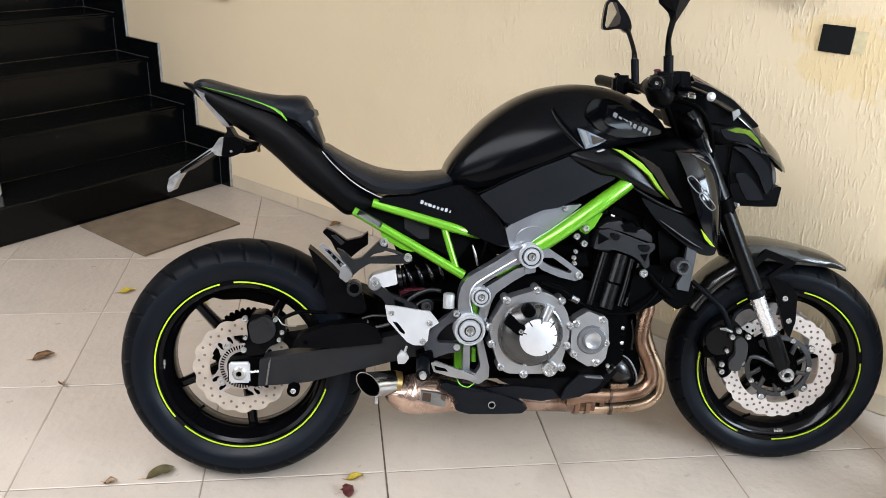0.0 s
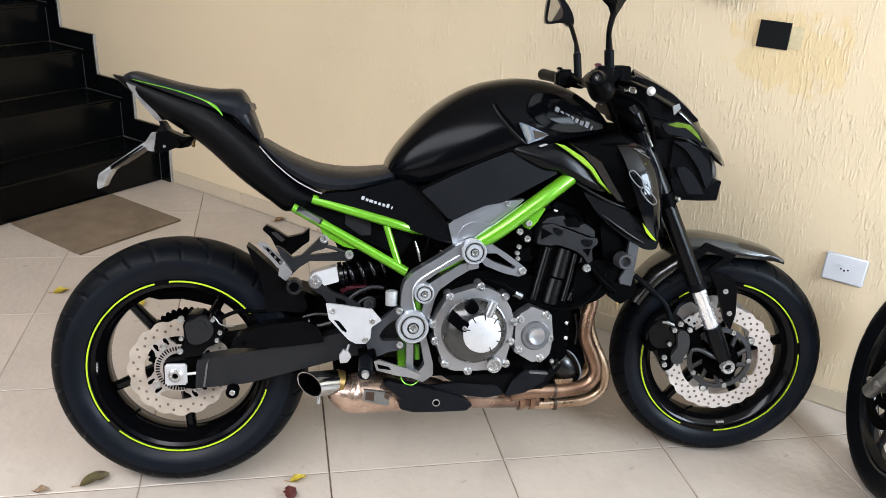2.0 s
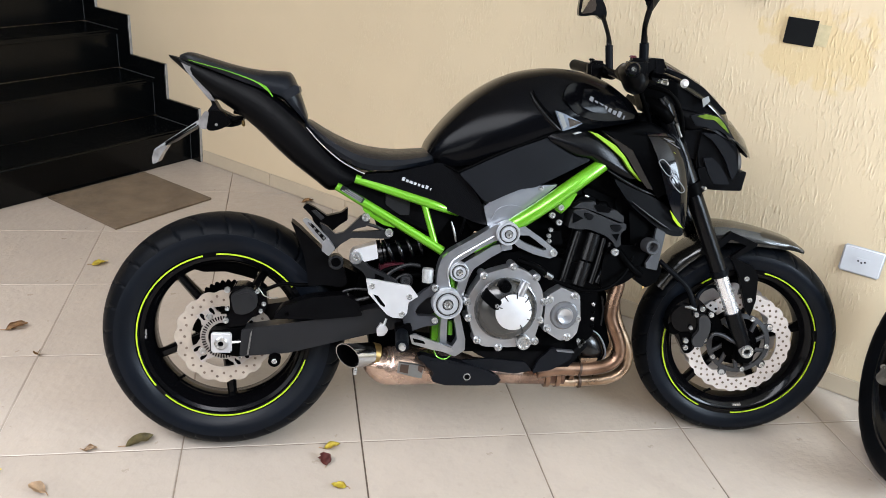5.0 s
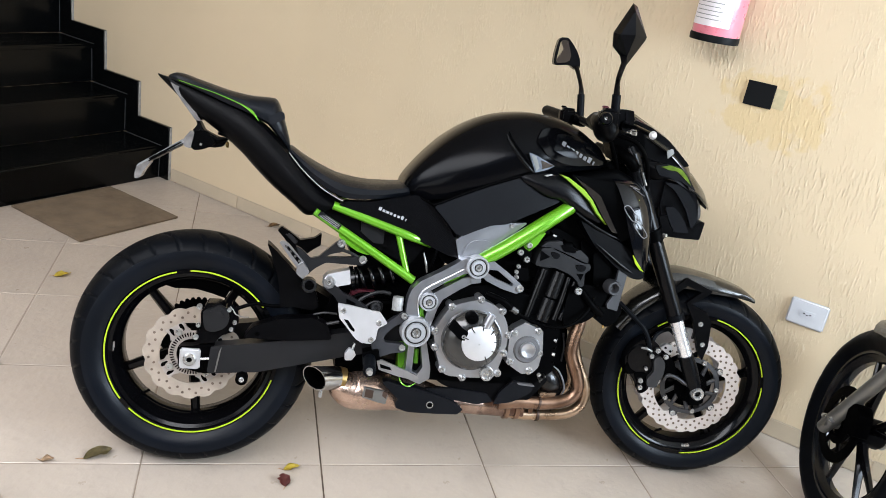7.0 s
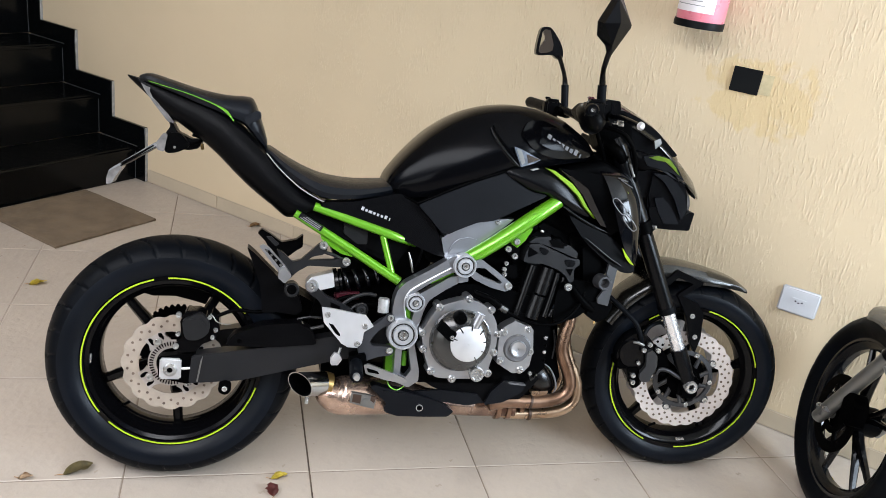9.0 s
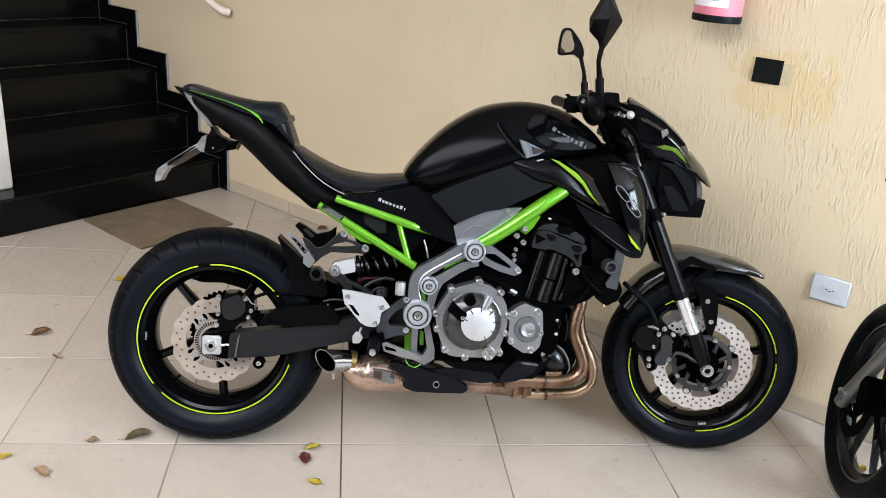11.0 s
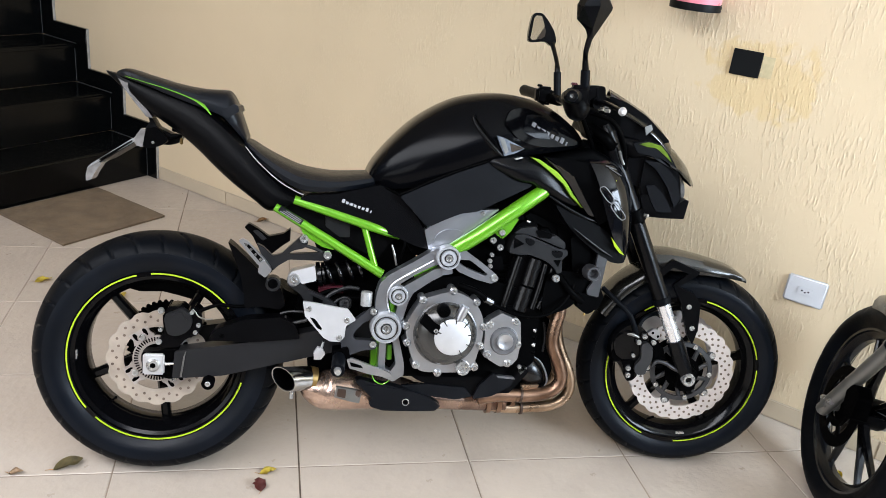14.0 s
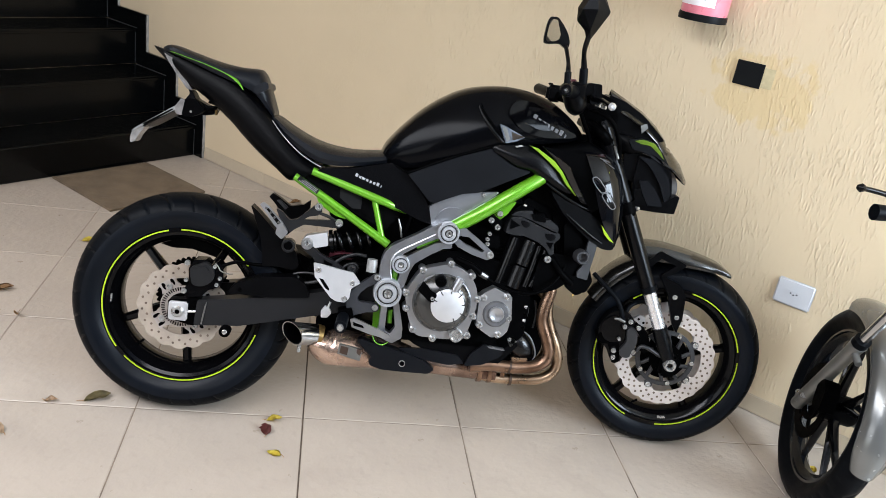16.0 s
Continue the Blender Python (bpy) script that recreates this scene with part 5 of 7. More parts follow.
for lat, pts in ((0.085, [(1.026, -0.085, 0.479), (1.059, -0.085, 0.448), (1.067, -0.085, 0.400), (1.083, -0.085, 0.353), (1.107, -0.085, 0.305), (1.118, -0.085, 0.263), (1.107, -0.085, 0.224), (1.067, -0.085, 0.199), (0.997, -0.085, 0.192), (0.926, -0.085, 0.191), (0.855, -0.085, 0.202)]), (-0.06, [(1.026, -0.085, 0.479), (1.059, -0.085, 0.448), (1.067, -0.085, 0.400), (1.083, -0.085, 0.353), (1.107, -0.085, 0.305), (1.118, -0.085, 0.263), (1.107, -0.085, 0.224), (1.067, -0.085, 0.199), (0.997, -0.085, 0.192), (0.926, -0.085, 0.191), (0.855, -0.085, 0.202)])):
    part("header_pipe", tube([(x, -lat, z) for x, _, z in pts], 0.0155, 18, 5), GOLDPIPE, bike, "pale straw tinted header pipe")
for pts in ([(0.957, -0.135, 0.245), (0.963, -0.135, 0.244)], [(0.975, -0.085, 0.192), (0.982, -0.085, 0.192)]):
    part("pipe_joint", tube(pts, 0.0205, 20), CANDARK, bike)
# black slab for the shade between engine and header pipes
part("sump_filler", slab([(0.856, 0.299), (0.974, 0.441), (1.045, 0.465), (1.047, 0.377), (1.069, 0.297), (1.047, 0.235), (0.923, 0.233)], -0.12, 0.062, 0.008), DARK, bike)
part("pipe_band", tube([(0.945, -0.095, 0.222), (0.957, -0.097, 0.222)], 0.0235, 20), COPPER, bike)
coll = part("collector", tube([(0.93, -0.075, 0.218), (0.84, -0.075, 0.214), (0.72, -0.085, 0.222), (0.60, -0.095, 0.232), (0.52, -0.10, 0.238)], [0.040, 0.034, 0.034, 0.040, 0.048], 24), CAN, bike, "heat stained exhaust collector")
for x in (0.875, 0.905):
    part("pipe_clamp", tube([(x, -0.075, 0.214), (x + 0.012, -0.075, 0.2145)], 0.042, 24), COPPER, coll)
can = part("silencer", tube([(0.66, -0.085, 0.225), (0.58, -0.095, 0.240), (0.49, -0.105, 0.246), (0.43, -0.115, 0.248), (0.402, -0.125, 0.262), (0.392, -0.128, 0.276)], [0.040, 0.050, 0.054, 0.052, 0.042, 0.030], 28), CAN, bike, "short burnt steel silencer can")
part("collar", tube([(0.402, -0.130, 0.281), (0.384, -0.133, 0.286)], [0.0315, 0.0315], 24), BRASS, can, "brass coloured collar")
T0, T1 = Vector((0.386, -0.132, 0.285)), Vector((0.322, -0.172, 0.294))
d = (T1 - T0).normalized()
cut_n = Vector((-0.55, -0.80, -0.25)).normalized()


def hoop(c, axis, r, n=32):
    """A circle of points about an axis, begun at the same side each time."""
    a = (Vector((0, 0, 1)) - axis * axis.z).normalized()
    b = axis.cross(a)
    return [c + r * (math.cos(2 * math.pi * k / n) * a + math.sin(2 * math.pi * k / n) * b) for k in range(n)]


def slash(r, back=0.0):
    """The rim of the slash-cut pipe: each point of a round pipe run out to the cut."""
    out = []
    for p in hoop(T0, d, r):
        k = (T1 - cut_n * back - p).dot(cut_n) / d.dot(cut_n)
        out.append(p + d * k)
    return out


part("tailpipe", loft([hoop(T0, d, 0.029), hoop(T0, d, 0.0315), slash(0.0325, 0.004), slash(0.0325), slash(0.0302), hoop(T0.lerp(T1, 0.2), d, 0.0295)]), TIPSTEEL, can, "polished slash-cut tailpipe")
part("tailpipe_bore", loft([slash(0.0301, 0.001), hoop(T0.lerp(T1, 0.3), d, 0.0292), hoop(T0.lerp(T1, 0.22), d, 0.0288), hoop(T0.lerp(T1, 0.22), d, 0.0005)], False), DARK, can)
part("drain_bolt", tube([(0.345, -0.140, 0.262), (0.343, -0.142, 0.232)], [0.006, 0.005], 10), STEEL, can)
win = part("can_window", slab([(0.456, 0.274), (0.502, 0.267), (0.523, 0.261), (0.518, 0.230), (0.497, 0.234), (0.453, 0.246)], 0.155, 0.1680, 0.001), SLIDER, can, "small stamped plate on the silencer")
part("window_pane", slab([(0.461, 0.270), (0.483, 0.267), (0.481, 0.244), (0.459, 0.249)], 0.160, 0.1690, 0), CANDARK, win)
part("window_pane", slab([(0.485, 0.256), (0.502, 0.259), (0.513, 0.240), (0.497, 0.234), (0.484, 0.241)], 0.160, 0.1690, 0), SLIDER, win)
part("window_pane", slab([(0.508, 0.265), (0.523, 0.262), (0.517, 0.246), (0.507, 0.253)], 0.160, 0.1692, 0), CANDARK, win)
shield = part("heat_shield", slab([(0.503, 0.291), (0.515, 0.297), (0.552, 0.287), (0.593, 0.281), (0.652, 0.266), (0.700, 0.249), (0.734, 0.227), (0.719, 0.212), (0.654, 0.211), (0.581, 0.212), (0.548, 0.222), (0.542, 0.234), (0.551, 0.246)], 0.140, 0.172, 0.006, 3), PANEL, bike, "black exhaust heat shield")
part("shield_ridge", slab([(0.535, 0.283), (0.593, 0.276), (0.652, 0.266), (0.681, 0.257), (0.608, 0.252), (0.553, 0.255)], 0.165, 0.175, 0.004), PANEL, shield)
part("bolt_ring", lathe([(0.0075, 0.170), (0.0095, 0.170), (0.0095, 0.1745), (0.0075, 0.1745)], 20, 0.639, 0.236), STEEL, shield)
bolt(shield, 0.639, 0.236, 0.171, 0.007, 0.003, DARK)

# ---- tank, seats and tail ----
SECT = ((0.0, 0.0), (0.55, 0.0), (0.88, 0.06), (1.0, 0.24), (0.99, 0.45), (0.90, 0.68), (0.70, 0.87), (0.40, 0.97), (0.0, 1.0))


def body_loft(stations, sect=SECT):
    """A body along the bike: stations of x, lower z, upper z, half width, and how far its upper edge is moved in x."""
    rings = []
    for x, z0, z1, w, dx in stations:
        half = [Vector((x + dx * fz, -w * fy, z0 + (z1 - z0) * fz)) for fy, fz in sect]
        rings.append(half + [Vector((p.x, -p.y, p.z)) for p in half[-2:0:-1]])
    return loft(rings)


def dense(stations, per=4):
    out = []
    for a in curve([s[:3] for s in stations], per):
        out.append(list(a))
    for i, b in enumerate(curve([(s[3], s[4], 0) for s in stations], per)):
        out[i] += [b.x, b.y]
    return out


TANK_S = ((0.0, 0.0), (0.55, 0.0), (0.88, 0.06), (1.0, 0.24), (0.985, 0.45), (0.90, 0.70), (0.75, 0.89), (0.5, 0.975), (0.0, 1.0))
part("fuel_tank", body_loft(dense([(0.515, 0.800, 0.818, 0.075, 0.0), (0.530, 0.792, 0.853, 0.100, 0.0), (0.575, 0.780, 0.911, 0.128, 0.0), (0.640, 0.790, 0.975, 0.150, 0.0), (0.72, 0.815, 1.026, 0.165, 0.0), (0.80, 0.850, 1.049, 0.170, 0.0), (0.885, 0.880, 1.054, 0.165, 0.0), (0.975, 0.900, 1.033, 0.145, 0.0), (1.050, 0.915, 0.990, 0.110, 0.0), (1.095, 0.925, 0.946, 0.07, 0.0)]), TANK_S), TANKPAINT, bike, "satin black fuel tank")
lid = slab(smooth2([(0.858, 0.963), (0.847, 0.981), (0.858, 1.007), (0.881, 1.016), (0.913, 1.016), (0.963, 0.998), (1.013, 0.970), (1.047, 0.951), (1.054, 0.934), (1.009, 0.927), (0.961, 0.923), (0.912, 0.929), (0.879, 0.943)], 3), 0.0, 0.040, 0.010, 3)
for v in lid.verts:
    v.co.y += -0.118 + 0.27 * (v.co.x - 0.90) + 0.30 * (v.co.z - 0.965)
part("tank_cover", lid, COVERPAINT, bike, "gloss black tank cover")
part("tank_knee_panel", slab([(0.591, 0.775), (0.663, 0.811), (0.733, 0.843), (0.802, 0.870), (0.850, 0.888), (0.897, 0.854), (0.935, 0.822), (0.864, 0.784), (0.794, 0.747), (0.752, 0.740), (0.709, 0.721), (0.674, 0.703), (0.657, 0.708), (0.629, 0.739)], 0.100, 0.160, 0.014, 4), PANEL, bike, "matte black air box side panel")
# solid black strip in place of the shaded gap under the tank
part("tank_gap_shade", tube([(0.589, -0.151, 0.778), (0.625, -0.151, 0.794), (0.663, -0.156, 0.815), (0.733, -0.156, 0.847), (0.802, -0.160, 0.875), (0.844, -0.160, 0.891)], 0.0045, 8), DARK, bike)
part("tank_edge_trim", tube([(0.764, -0.152, 0.988), (0.775, -0.160, 0.964), (0.803, -0.166, 0.930), (0.829, -0.168, 0.906), (0.846, -0.168, 0.894)], [0.002, 0.005, 0.007, 0.007, 0.003], 12), SATIN, bike)
# black strip for the shade beside the trim
part("tank_edge_gap_shade", tube([(0.769, -0.152, 0.994), (0.783, -0.160, 0.967), (0.811, -0.166, 0.935), (0.837, -0.170, 0.909), (0.850, -0.170, 0.897)], [0.001, 0.003, 0.004, 0.004, 0.002], 10), DARK, bike)
badge = part("tank_badge", slab([(0.825, 0.945), (0.845, 0.940), (0.900, 0.917), (0.881, 0.905), (0.848, 0.894)], 0.150, 0.175, 0.002), BADGE, bike, "silver blue tank badge triangle")
part("badge_facet", slab([(0.859, 0.928), (0.897, 0.918), (0.866, 0.905)], 0.170, 0.1785, 0.001), CHROME, badge)
part("badge_facet", slab([(0.831, 0.941), (0.845, 0.937), (0.858, 0.907), (0.850, 0.899)], 0.170, 0.1772, 0.001), SLIDER, badge)
part("badge_line", slab([(0.876, 0.889), (0.893, 0.895), (0.899, 0.893), (0.882, 0.887)], 0.165, 0.1765, 0.0005), DECAL, badge)
wordmark(bike, 0.9250, 0.9765, 0.01390, -0.00570, 0.1518, 0.0150, MARK, 0.15)
SEAT_S = ((0.0, 0.0), (0.7, 0.0), (0.96, 0.1), (1.0, 0.35), (0.95, 0.65), (0.80, 0.85), (0.5, 0.96), (0.0, 1.0))
part("rider_seat", body_loft(dense([(0.200, 0.872, 0.886, 0.080, 0.0), (0.215, 0.862, 0.886, 0.100, 0.0), (0.250, 0.828, 0.866, 0.125, 0.0), (0.300, 0.793, 0.842, 0.142, 0.0), (0.355, 0.770, 0.824, 0.150, 0.0), (0.430, 0.772, 0.816, 0.140, 0.0), (0.50, 0.785, 0.821, 0.115, 0.0), (0.535, 0.795, 0.824, 0.095, 0.0), (0.548, 0.803, 0.816, 0.080, 0.0)]), SEAT_S), VINYL, bike, "black vinyl rider seat")
both("seat_piping", tube([(0.205, -0.100, 0.872), (0.240, -0.126, 0.836), (0.290, -0.145, 0.796), (0.335, -0.152, 0.772), (0.352, -0.153, 0.766)], 0.0015, 8), DECAL, bike, "thin pale seat piping")
part("pillion_seat", body_loft(dense([(-0.110, 1.022, 1.036, 0.050, 0.0), (-0.085, 1.016, 1.043, 0.075, 0.0), (-0.03, 1.000, 1.030, 0.095, 0.0), (0.04, 0.975, 1.014, 0.105, 0.0), (0.10, 0.955, 1.007, 0.105, 0.0), (0.142, 0.938, 1.008, 0.10, 0.004), (0.160, 0.922, 1.000, 0.097, 0.006), (0.180, 0.902, 0.956, 0.09, 0.006), (0.205, 0.878, 0.900, 0.08, 0.0)]), SEAT_S), VINYL, bike, "black vinyl pillion seat")
part("seat_strap", slab([(0.145, 0.957), (0.175, 0.975), (0.184, 0.971), (0.187, 0.957), (0.158, 0.938), (0.149, 0.942)], -0.098, 0.101, 0.003), VINYL, bike)

TAIL_S = ((0.0, 0.0), (0.5, 0.0), (0.82, 0.08), (0.97, 0.28), (1.0, 0.5), (0.98, 0.75), (0.9, 0.92), (0.7, 1.0), (0.0, 1.0))


def tail_loft(st):
    """The tail follows a bent line: stations of upper (x, z), lower (x, z) and half width."""
    rings = []
    for (xt, zt), (xb, zb), w in st:
        half = [Vector((xb + (xt - xb) * fz, -w * fy, zb + (zt - zb) * fz)) for fy, fz in TAIL_S]
        rings.append(half + [Vector((p.x, -p.y, p.z)) for p in half[-2:0:-1]])
    return loft(rings)


def tail_dense(st, per=4):
    up, lo = curve([(*s[0], s[2]) for s in st], per), curve([(*s[1], 0) for s in st], per)
    return [((u.x, u.y), (q.x, q.y), u.z) for u, q in zip(up, lo)]


part("tail_fairing", tail_loft(tail_dense([((-0.142, 1.034), (-0.138, 1.026), 0.020), ((-0.105, 1.026), (-0.095, 0.990), 0.055), ((-0.04, 1.008), (-0.040, 0.945), 0.080), ((0.035, 0.984), (0.038, 0.893), 0.098), ((0.094, 0.963), (0.088, 0.853), 0.108), ((0.150, 0.925), (0.128, 0.815), 0.115), ((0.205, 0.875), (0.172, 0.777), 0.122), ((0.245, 0.830), (0.225, 0.738), 0.128), ((0.290, 0.790), (0.265, 0.710), 0.130), ((0.350, 0.758), (0.300, 0.722), 0.128)])), PLASTIC, bike, "satin black tail fairing")
both("tail_stripe", tube([(-0.085, -0.078, 1.022), (-0.035, -0.096, 1.011), (0.016, -0.106, 0.999), (0.073, -0.112, 0.981), (0.104, -0.116, 0.965), (0.122, -0.117, 0.944)], [0.0009, 0.0012, 0.0014, 0.002, 0.0045, 0.001], 8, flat=0.5), GREEN, bike, "lime green tail stripe")
part("tail_light", slab([(-0.105, 1.017), (-0.088, 1.008), (-0.069, 1.006), (-0.061, 0.979), (-0.022, 0.926), (-0.037, 0.927), (-0.072, 0.969), (-0.093, 0.997)], -0.045, 0.064, 0.004), TAILLENS, bike, "smoky grey tail light lens")
sc = part("under_seat_cover", slab([(0.340, 0.752), (0.358, 0.764), (0.43, 0.770), (0.545, 0.800), (0.600, 0.776), (0.645, 0.718), (0.662, 0.690), (0.682, 0.640), (0.646, 0.646), (0.570, 0.676), (0.490, 0.706), (0.40, 0.730)], 0.085, 0.140, 0.012, 4), SATIN, bike, "black side cover under the seat")
wordmark(sc, 0.4515, 0.7543, 0.01013, -0.00320, 0.1412, 0.0095, SIDEMARK)
part("cover_line", tube([(0.548, -0.136, 0.796), (0.60, -0.146, 0.772), (0.645, -0.146, 0.725), (0.668, -0.144, 0.695)], 0.003, 8), DARK, sc)

# plate holder, indicator and wiring under the tail
hold = part("plate_holder", slab([(-0.162, 0.804), (-0.056, 0.879), (-0.048, 0.873), (-0.142, 0.809)], -0.09, 0.088, 0.002), PLASTIC, bike, "black number plate holder with a bare silver plate")
part("plate", slab([(-0.167, 0.797), (-0.161, 0.805), (-0.062, 0.876), (-0.056, 0.869), (-0.139, 0.815)], -0.10, 0.100, 0.001), PLATE, hold, "blank silver plate edge")
part("plate_groove", slab([(-0.139, 0.820), (-0.065, 0.870), (-0.062, 0.868), (-0.134, 0.815)], 0.090, 0.1012, 0), DARK, hold)
part("plate_bracket", slab([(-0.063, 0.871), (-0.043, 0.901), (-0.033, 0.898), (-0.040, 0.855), (-0.054, 0.858)], 0.060, 0.098, 0.003), TAILLENS, hold, "bent silver plate bracket")
part("plate_lamp", slab([(-0.165, 0.802), (-0.140, 0.814), (-0.135, 0.810), (-0.150, 0.787), (-0.158, 0.769), (-0.170, 0.765), (-0.171, 0.780)], 0.04, 0.096, 0.004), TAILLENS, hold, "small grey plate lamp")
part("plate_arm", slab([(-0.048, 0.895), (-0.034, 0.915), (-0.039, 0.929), (-0.028, 0.924), (-0.017, 0.904), (0.019, 0.888), (0.036, 0.890), (0.045, 0.885), (0.035, 0.866), (0.013, 0.860), (-0.021, 0.862)], -0.03, 0.035, 0.004), PLASTIC, hold)
ind = part("indicator", slab(smooth2([(-0.040, 0.892), (-0.028, 0.902), (-0.006, 0.903), (0.010, 0.888), (0.018, 0.874), (-0.001, 0.860), (-0.023, 0.853), (-0.039, 0.857)], 2), 0.06, 0.095, 0.010), DARK, hold, "small black indicator")
part("indicator_screw", disk(-0.016, 0.868, 0.0035, 0.08, 0.098, 0.001, 10), SLIDER, ind)
part("cable", tube([(0.0, -0.05, 0.875), (0.03, -0.05, 0.880), (0.045, -0.04, 0.892), (0.02, -0.04, 0.90)], 0.004, 8), DARK, hold)
part("reflector_screw", tube([(0.046, -0.06, 0.878), (0.048, -0.07, 0.868)], 0.004, 8), BRASS, hold)
part("side_stand", tube([(0.62, 0.14, 0.33), (0.61, 0.24, 0.19), (0.600, 0.330, 0.086)], [0.014, 0.012, 0.012], 12), DARK, bike, "black side stand")
part("stand_foot", tube([(0.575, 0.338, 0.085), (0.625, 0.336, 0.085)], [0.014, 0.014], 12, flat=0.4), DARK, bike)

# ---- shrouds beside the radiator ----
def sheet(verts, faces, thick=0.006):
    """A creased panel: corners (x, metres to the right, z) and its faces, given a thickness."""
    bm = bmesh.new()
    vs = [bm.verts.new((x, -y, z)) for x, y, z in verts]
    for f in faces:
        bm.faces.new([vs[i] for i in f])
    bmesh.ops.recalc_face_normals(bm, faces=bm.faces)
    if sum(f.normal.y * f.calc_area() for f in bm.faces) > 0:
        bmesh.ops.reverse_faces(bm, faces=bm.faces)
    bmesh.ops.triangulate(bm, faces=bm.faces[:])
    bmesh.ops.solidify(bm, geom=bm.faces[:], thickness=thick)
    return bm


# the recess between vane and nose: its shade is a black sheet
both("shroud_recess", sheet([(0.953, 0.165, 0.899), (1.085, 0.165, 0.890), (1.110, 0.178, 0.835), (1.146, 0.186, 0.751), (1.119, 0.176, 0.730), (1.077, 0.172, 0.797), (1.031, 0.168, 0.853)], [(0, 1, 2, 6), (2, 5, 6), (2, 3, 5), (3, 4, 5)]), DARK, bike, "black sheet for the shaded recess behind the shroud vane", None, 80)
def skin(rows, thick=0.004):
    """A smooth curved panel through rows of points (x, metres to the right, z)."""
    bm = bmesh.new()
    vs = [[bm.verts.new((x, -y, z)) for x, y, z in r] for r in rows]
    for p, q in zip(vs, vs[1:]):
        for i in range(len(p) - 1):
            bm.faces.new((p[i], p[i + 1], q[i + 1], q[i]))
    bmesh.ops.recalc_face_normals(bm, faces=bm.faces)
    if sum(f.normal.y * f.calc_area() for f in bm.faces) > 0:
        bmesh.ops.reverse_faces(bm, faces=bm.faces)
    bmesh.ops.solidify(bm, geom=bm.faces[:], thickness=thick)
    return bm


EDGE_L = curve([(1.078, 0.150, 0.900), (1.085, 0.172, 0.883), (1.103, 0.192, 0.836), (1.120, 0.200, 0.781), (1.147, 0.195, 0.718), (1.177, 0.180, 0.673), (1.200, 0.165, 0.642)], 4)
EDGE_R = curve([(1.175, 0.118, 0.898), (1.186, 0.130, 0.876), (1.206, 0.140, 0.834), (1.218, 0.143, 0.783), (1.219, 0.143, 0.729), (1.220, 0.147, 0.677), (1.211, 0.155, 0.637)], 4)
rows = []
for p, q in zip(EDGE_L, EDGE_R):
    d = q - p
    out = Vector((-d.y, d.x, 0)).normalized() * d.length * 0.20
    rows.append([tuple(p.lerp(q, f / 10) + out * math.sin(math.pi * f / 10)) for f in range(11)])
nose = both("shroud_nose", skin(rows), NOSEPAINT, bike, "gloss black shroud nose", None, 60)
both("shroud_rear", dome(smooth2([(0.800, 0.882), (0.856, 0.897), (0.907, 0.899), (0.951, 0.892), (1.004, 0.858), (1.044, 0.812), (1.073, 0.772), (1.023, 0.779), (0.971, 0.804), (0.932, 0.824), (0.892, 0.829), (0.850, 0.848)], 3), 0.140, 0.180, 0.5), SATIN, bike, "satin black upper fairing")
both("shroud_stripe", slab([(0.917, 0.897), (0.940, 0.892), (0.991, 0.863), (1.017, 0.838), (1.040, 0.806), (1.069, 0.773), (1.034, 0.802), (1.011, 0.832), (0.977, 0.858), (0.944, 0.881)], 0.165, 0.1815, 0.0006, 1), STRIPE, bike, "lime green shroud stripe")
both("shroud_vane", sheet([(0.952, 0.178, 0.899), (1.013, 0.190, 0.864), (1.032, 0.196, 0.852), (1.066, 0.200, 0.797), (1.095, 0.198, 0.755), (1.083, 0.188, 0.757), (1.055, 0.186, 0.790), (1.023, 0.184, 0.836), (0.995, 0.178, 0.864)], [(0, 1, 8), (1, 2, 7, 8), (2, 3, 6, 7), (3, 4, 5, 6)], 0.005), GLOSS, bike, "gloss shroud vane")
fin = both("shroud_fin", slab(smooth2([(0.999, 0.777), (1.042, 0.757), (1.114, 0.731), (1.154, 0.706), (1.181, 0.672), (1.204, 0.640), (1.196, 0.630), (1.169, 0.631), (1.138, 0.646), (1.085, 0.683), (1.044, 0.717), (1.020, 0.747)], 2), 0.125, 0.170, 0.006, 2), PLASTIC, bike, "black lower shroud fin")
part("fin_crease", tube([(1.048, -0.178, 0.721), (1.086, -0.178, 0.695), (1.129, -0.178, 0.667), (1.163, -0.178, 0.649)], [0.001, 0.003, 0.0035, 0.001], 8), SATIN, fin)
both("shroud_strut", tube([(0.980, -0.165, 0.799), (1.026, -0.165, 0.773), (1.078, -0.165, 0.749), (1.120, -0.165, 0.736)], [0.003, 0.005, 0.006, 0.003], 10), SATIN, bike)
# black plates closing the shaded gap between fin and nose
both("shroud_filler", slab([(1.122, 0.741), (1.162, 0.803), (1.215, 0.815), (1.228, 0.742), (1.228, 0.671), (1.218, 0.641), (1.189, 0.659)], 0.100, 0.132, 0.006), DARK, bike)
both("nose_flash", sheet([(1.149, 0.199, 0.702), (1.169, 0.190, 0.682), (1.201, 0.173, 0.652), (1.184, 0.181, 0.659), (1.163, 0.192, 0.677)], [(0, 1, 4), (1, 2, 3, 4)], 0.002), LIME, bike, "lime green flash on the shroud tip")
both("nose_flash", sheet([(1.149, 0.186, 0.853), (1.179, 0.176, 0.826), (1.199, 0.168, 0.792), (1.179, 0.180, 0.808), (1.159, 0.188, 0.833)], [(0, 1, 4), (1, 2, 3, 4)], 0.003), LIME, bike)
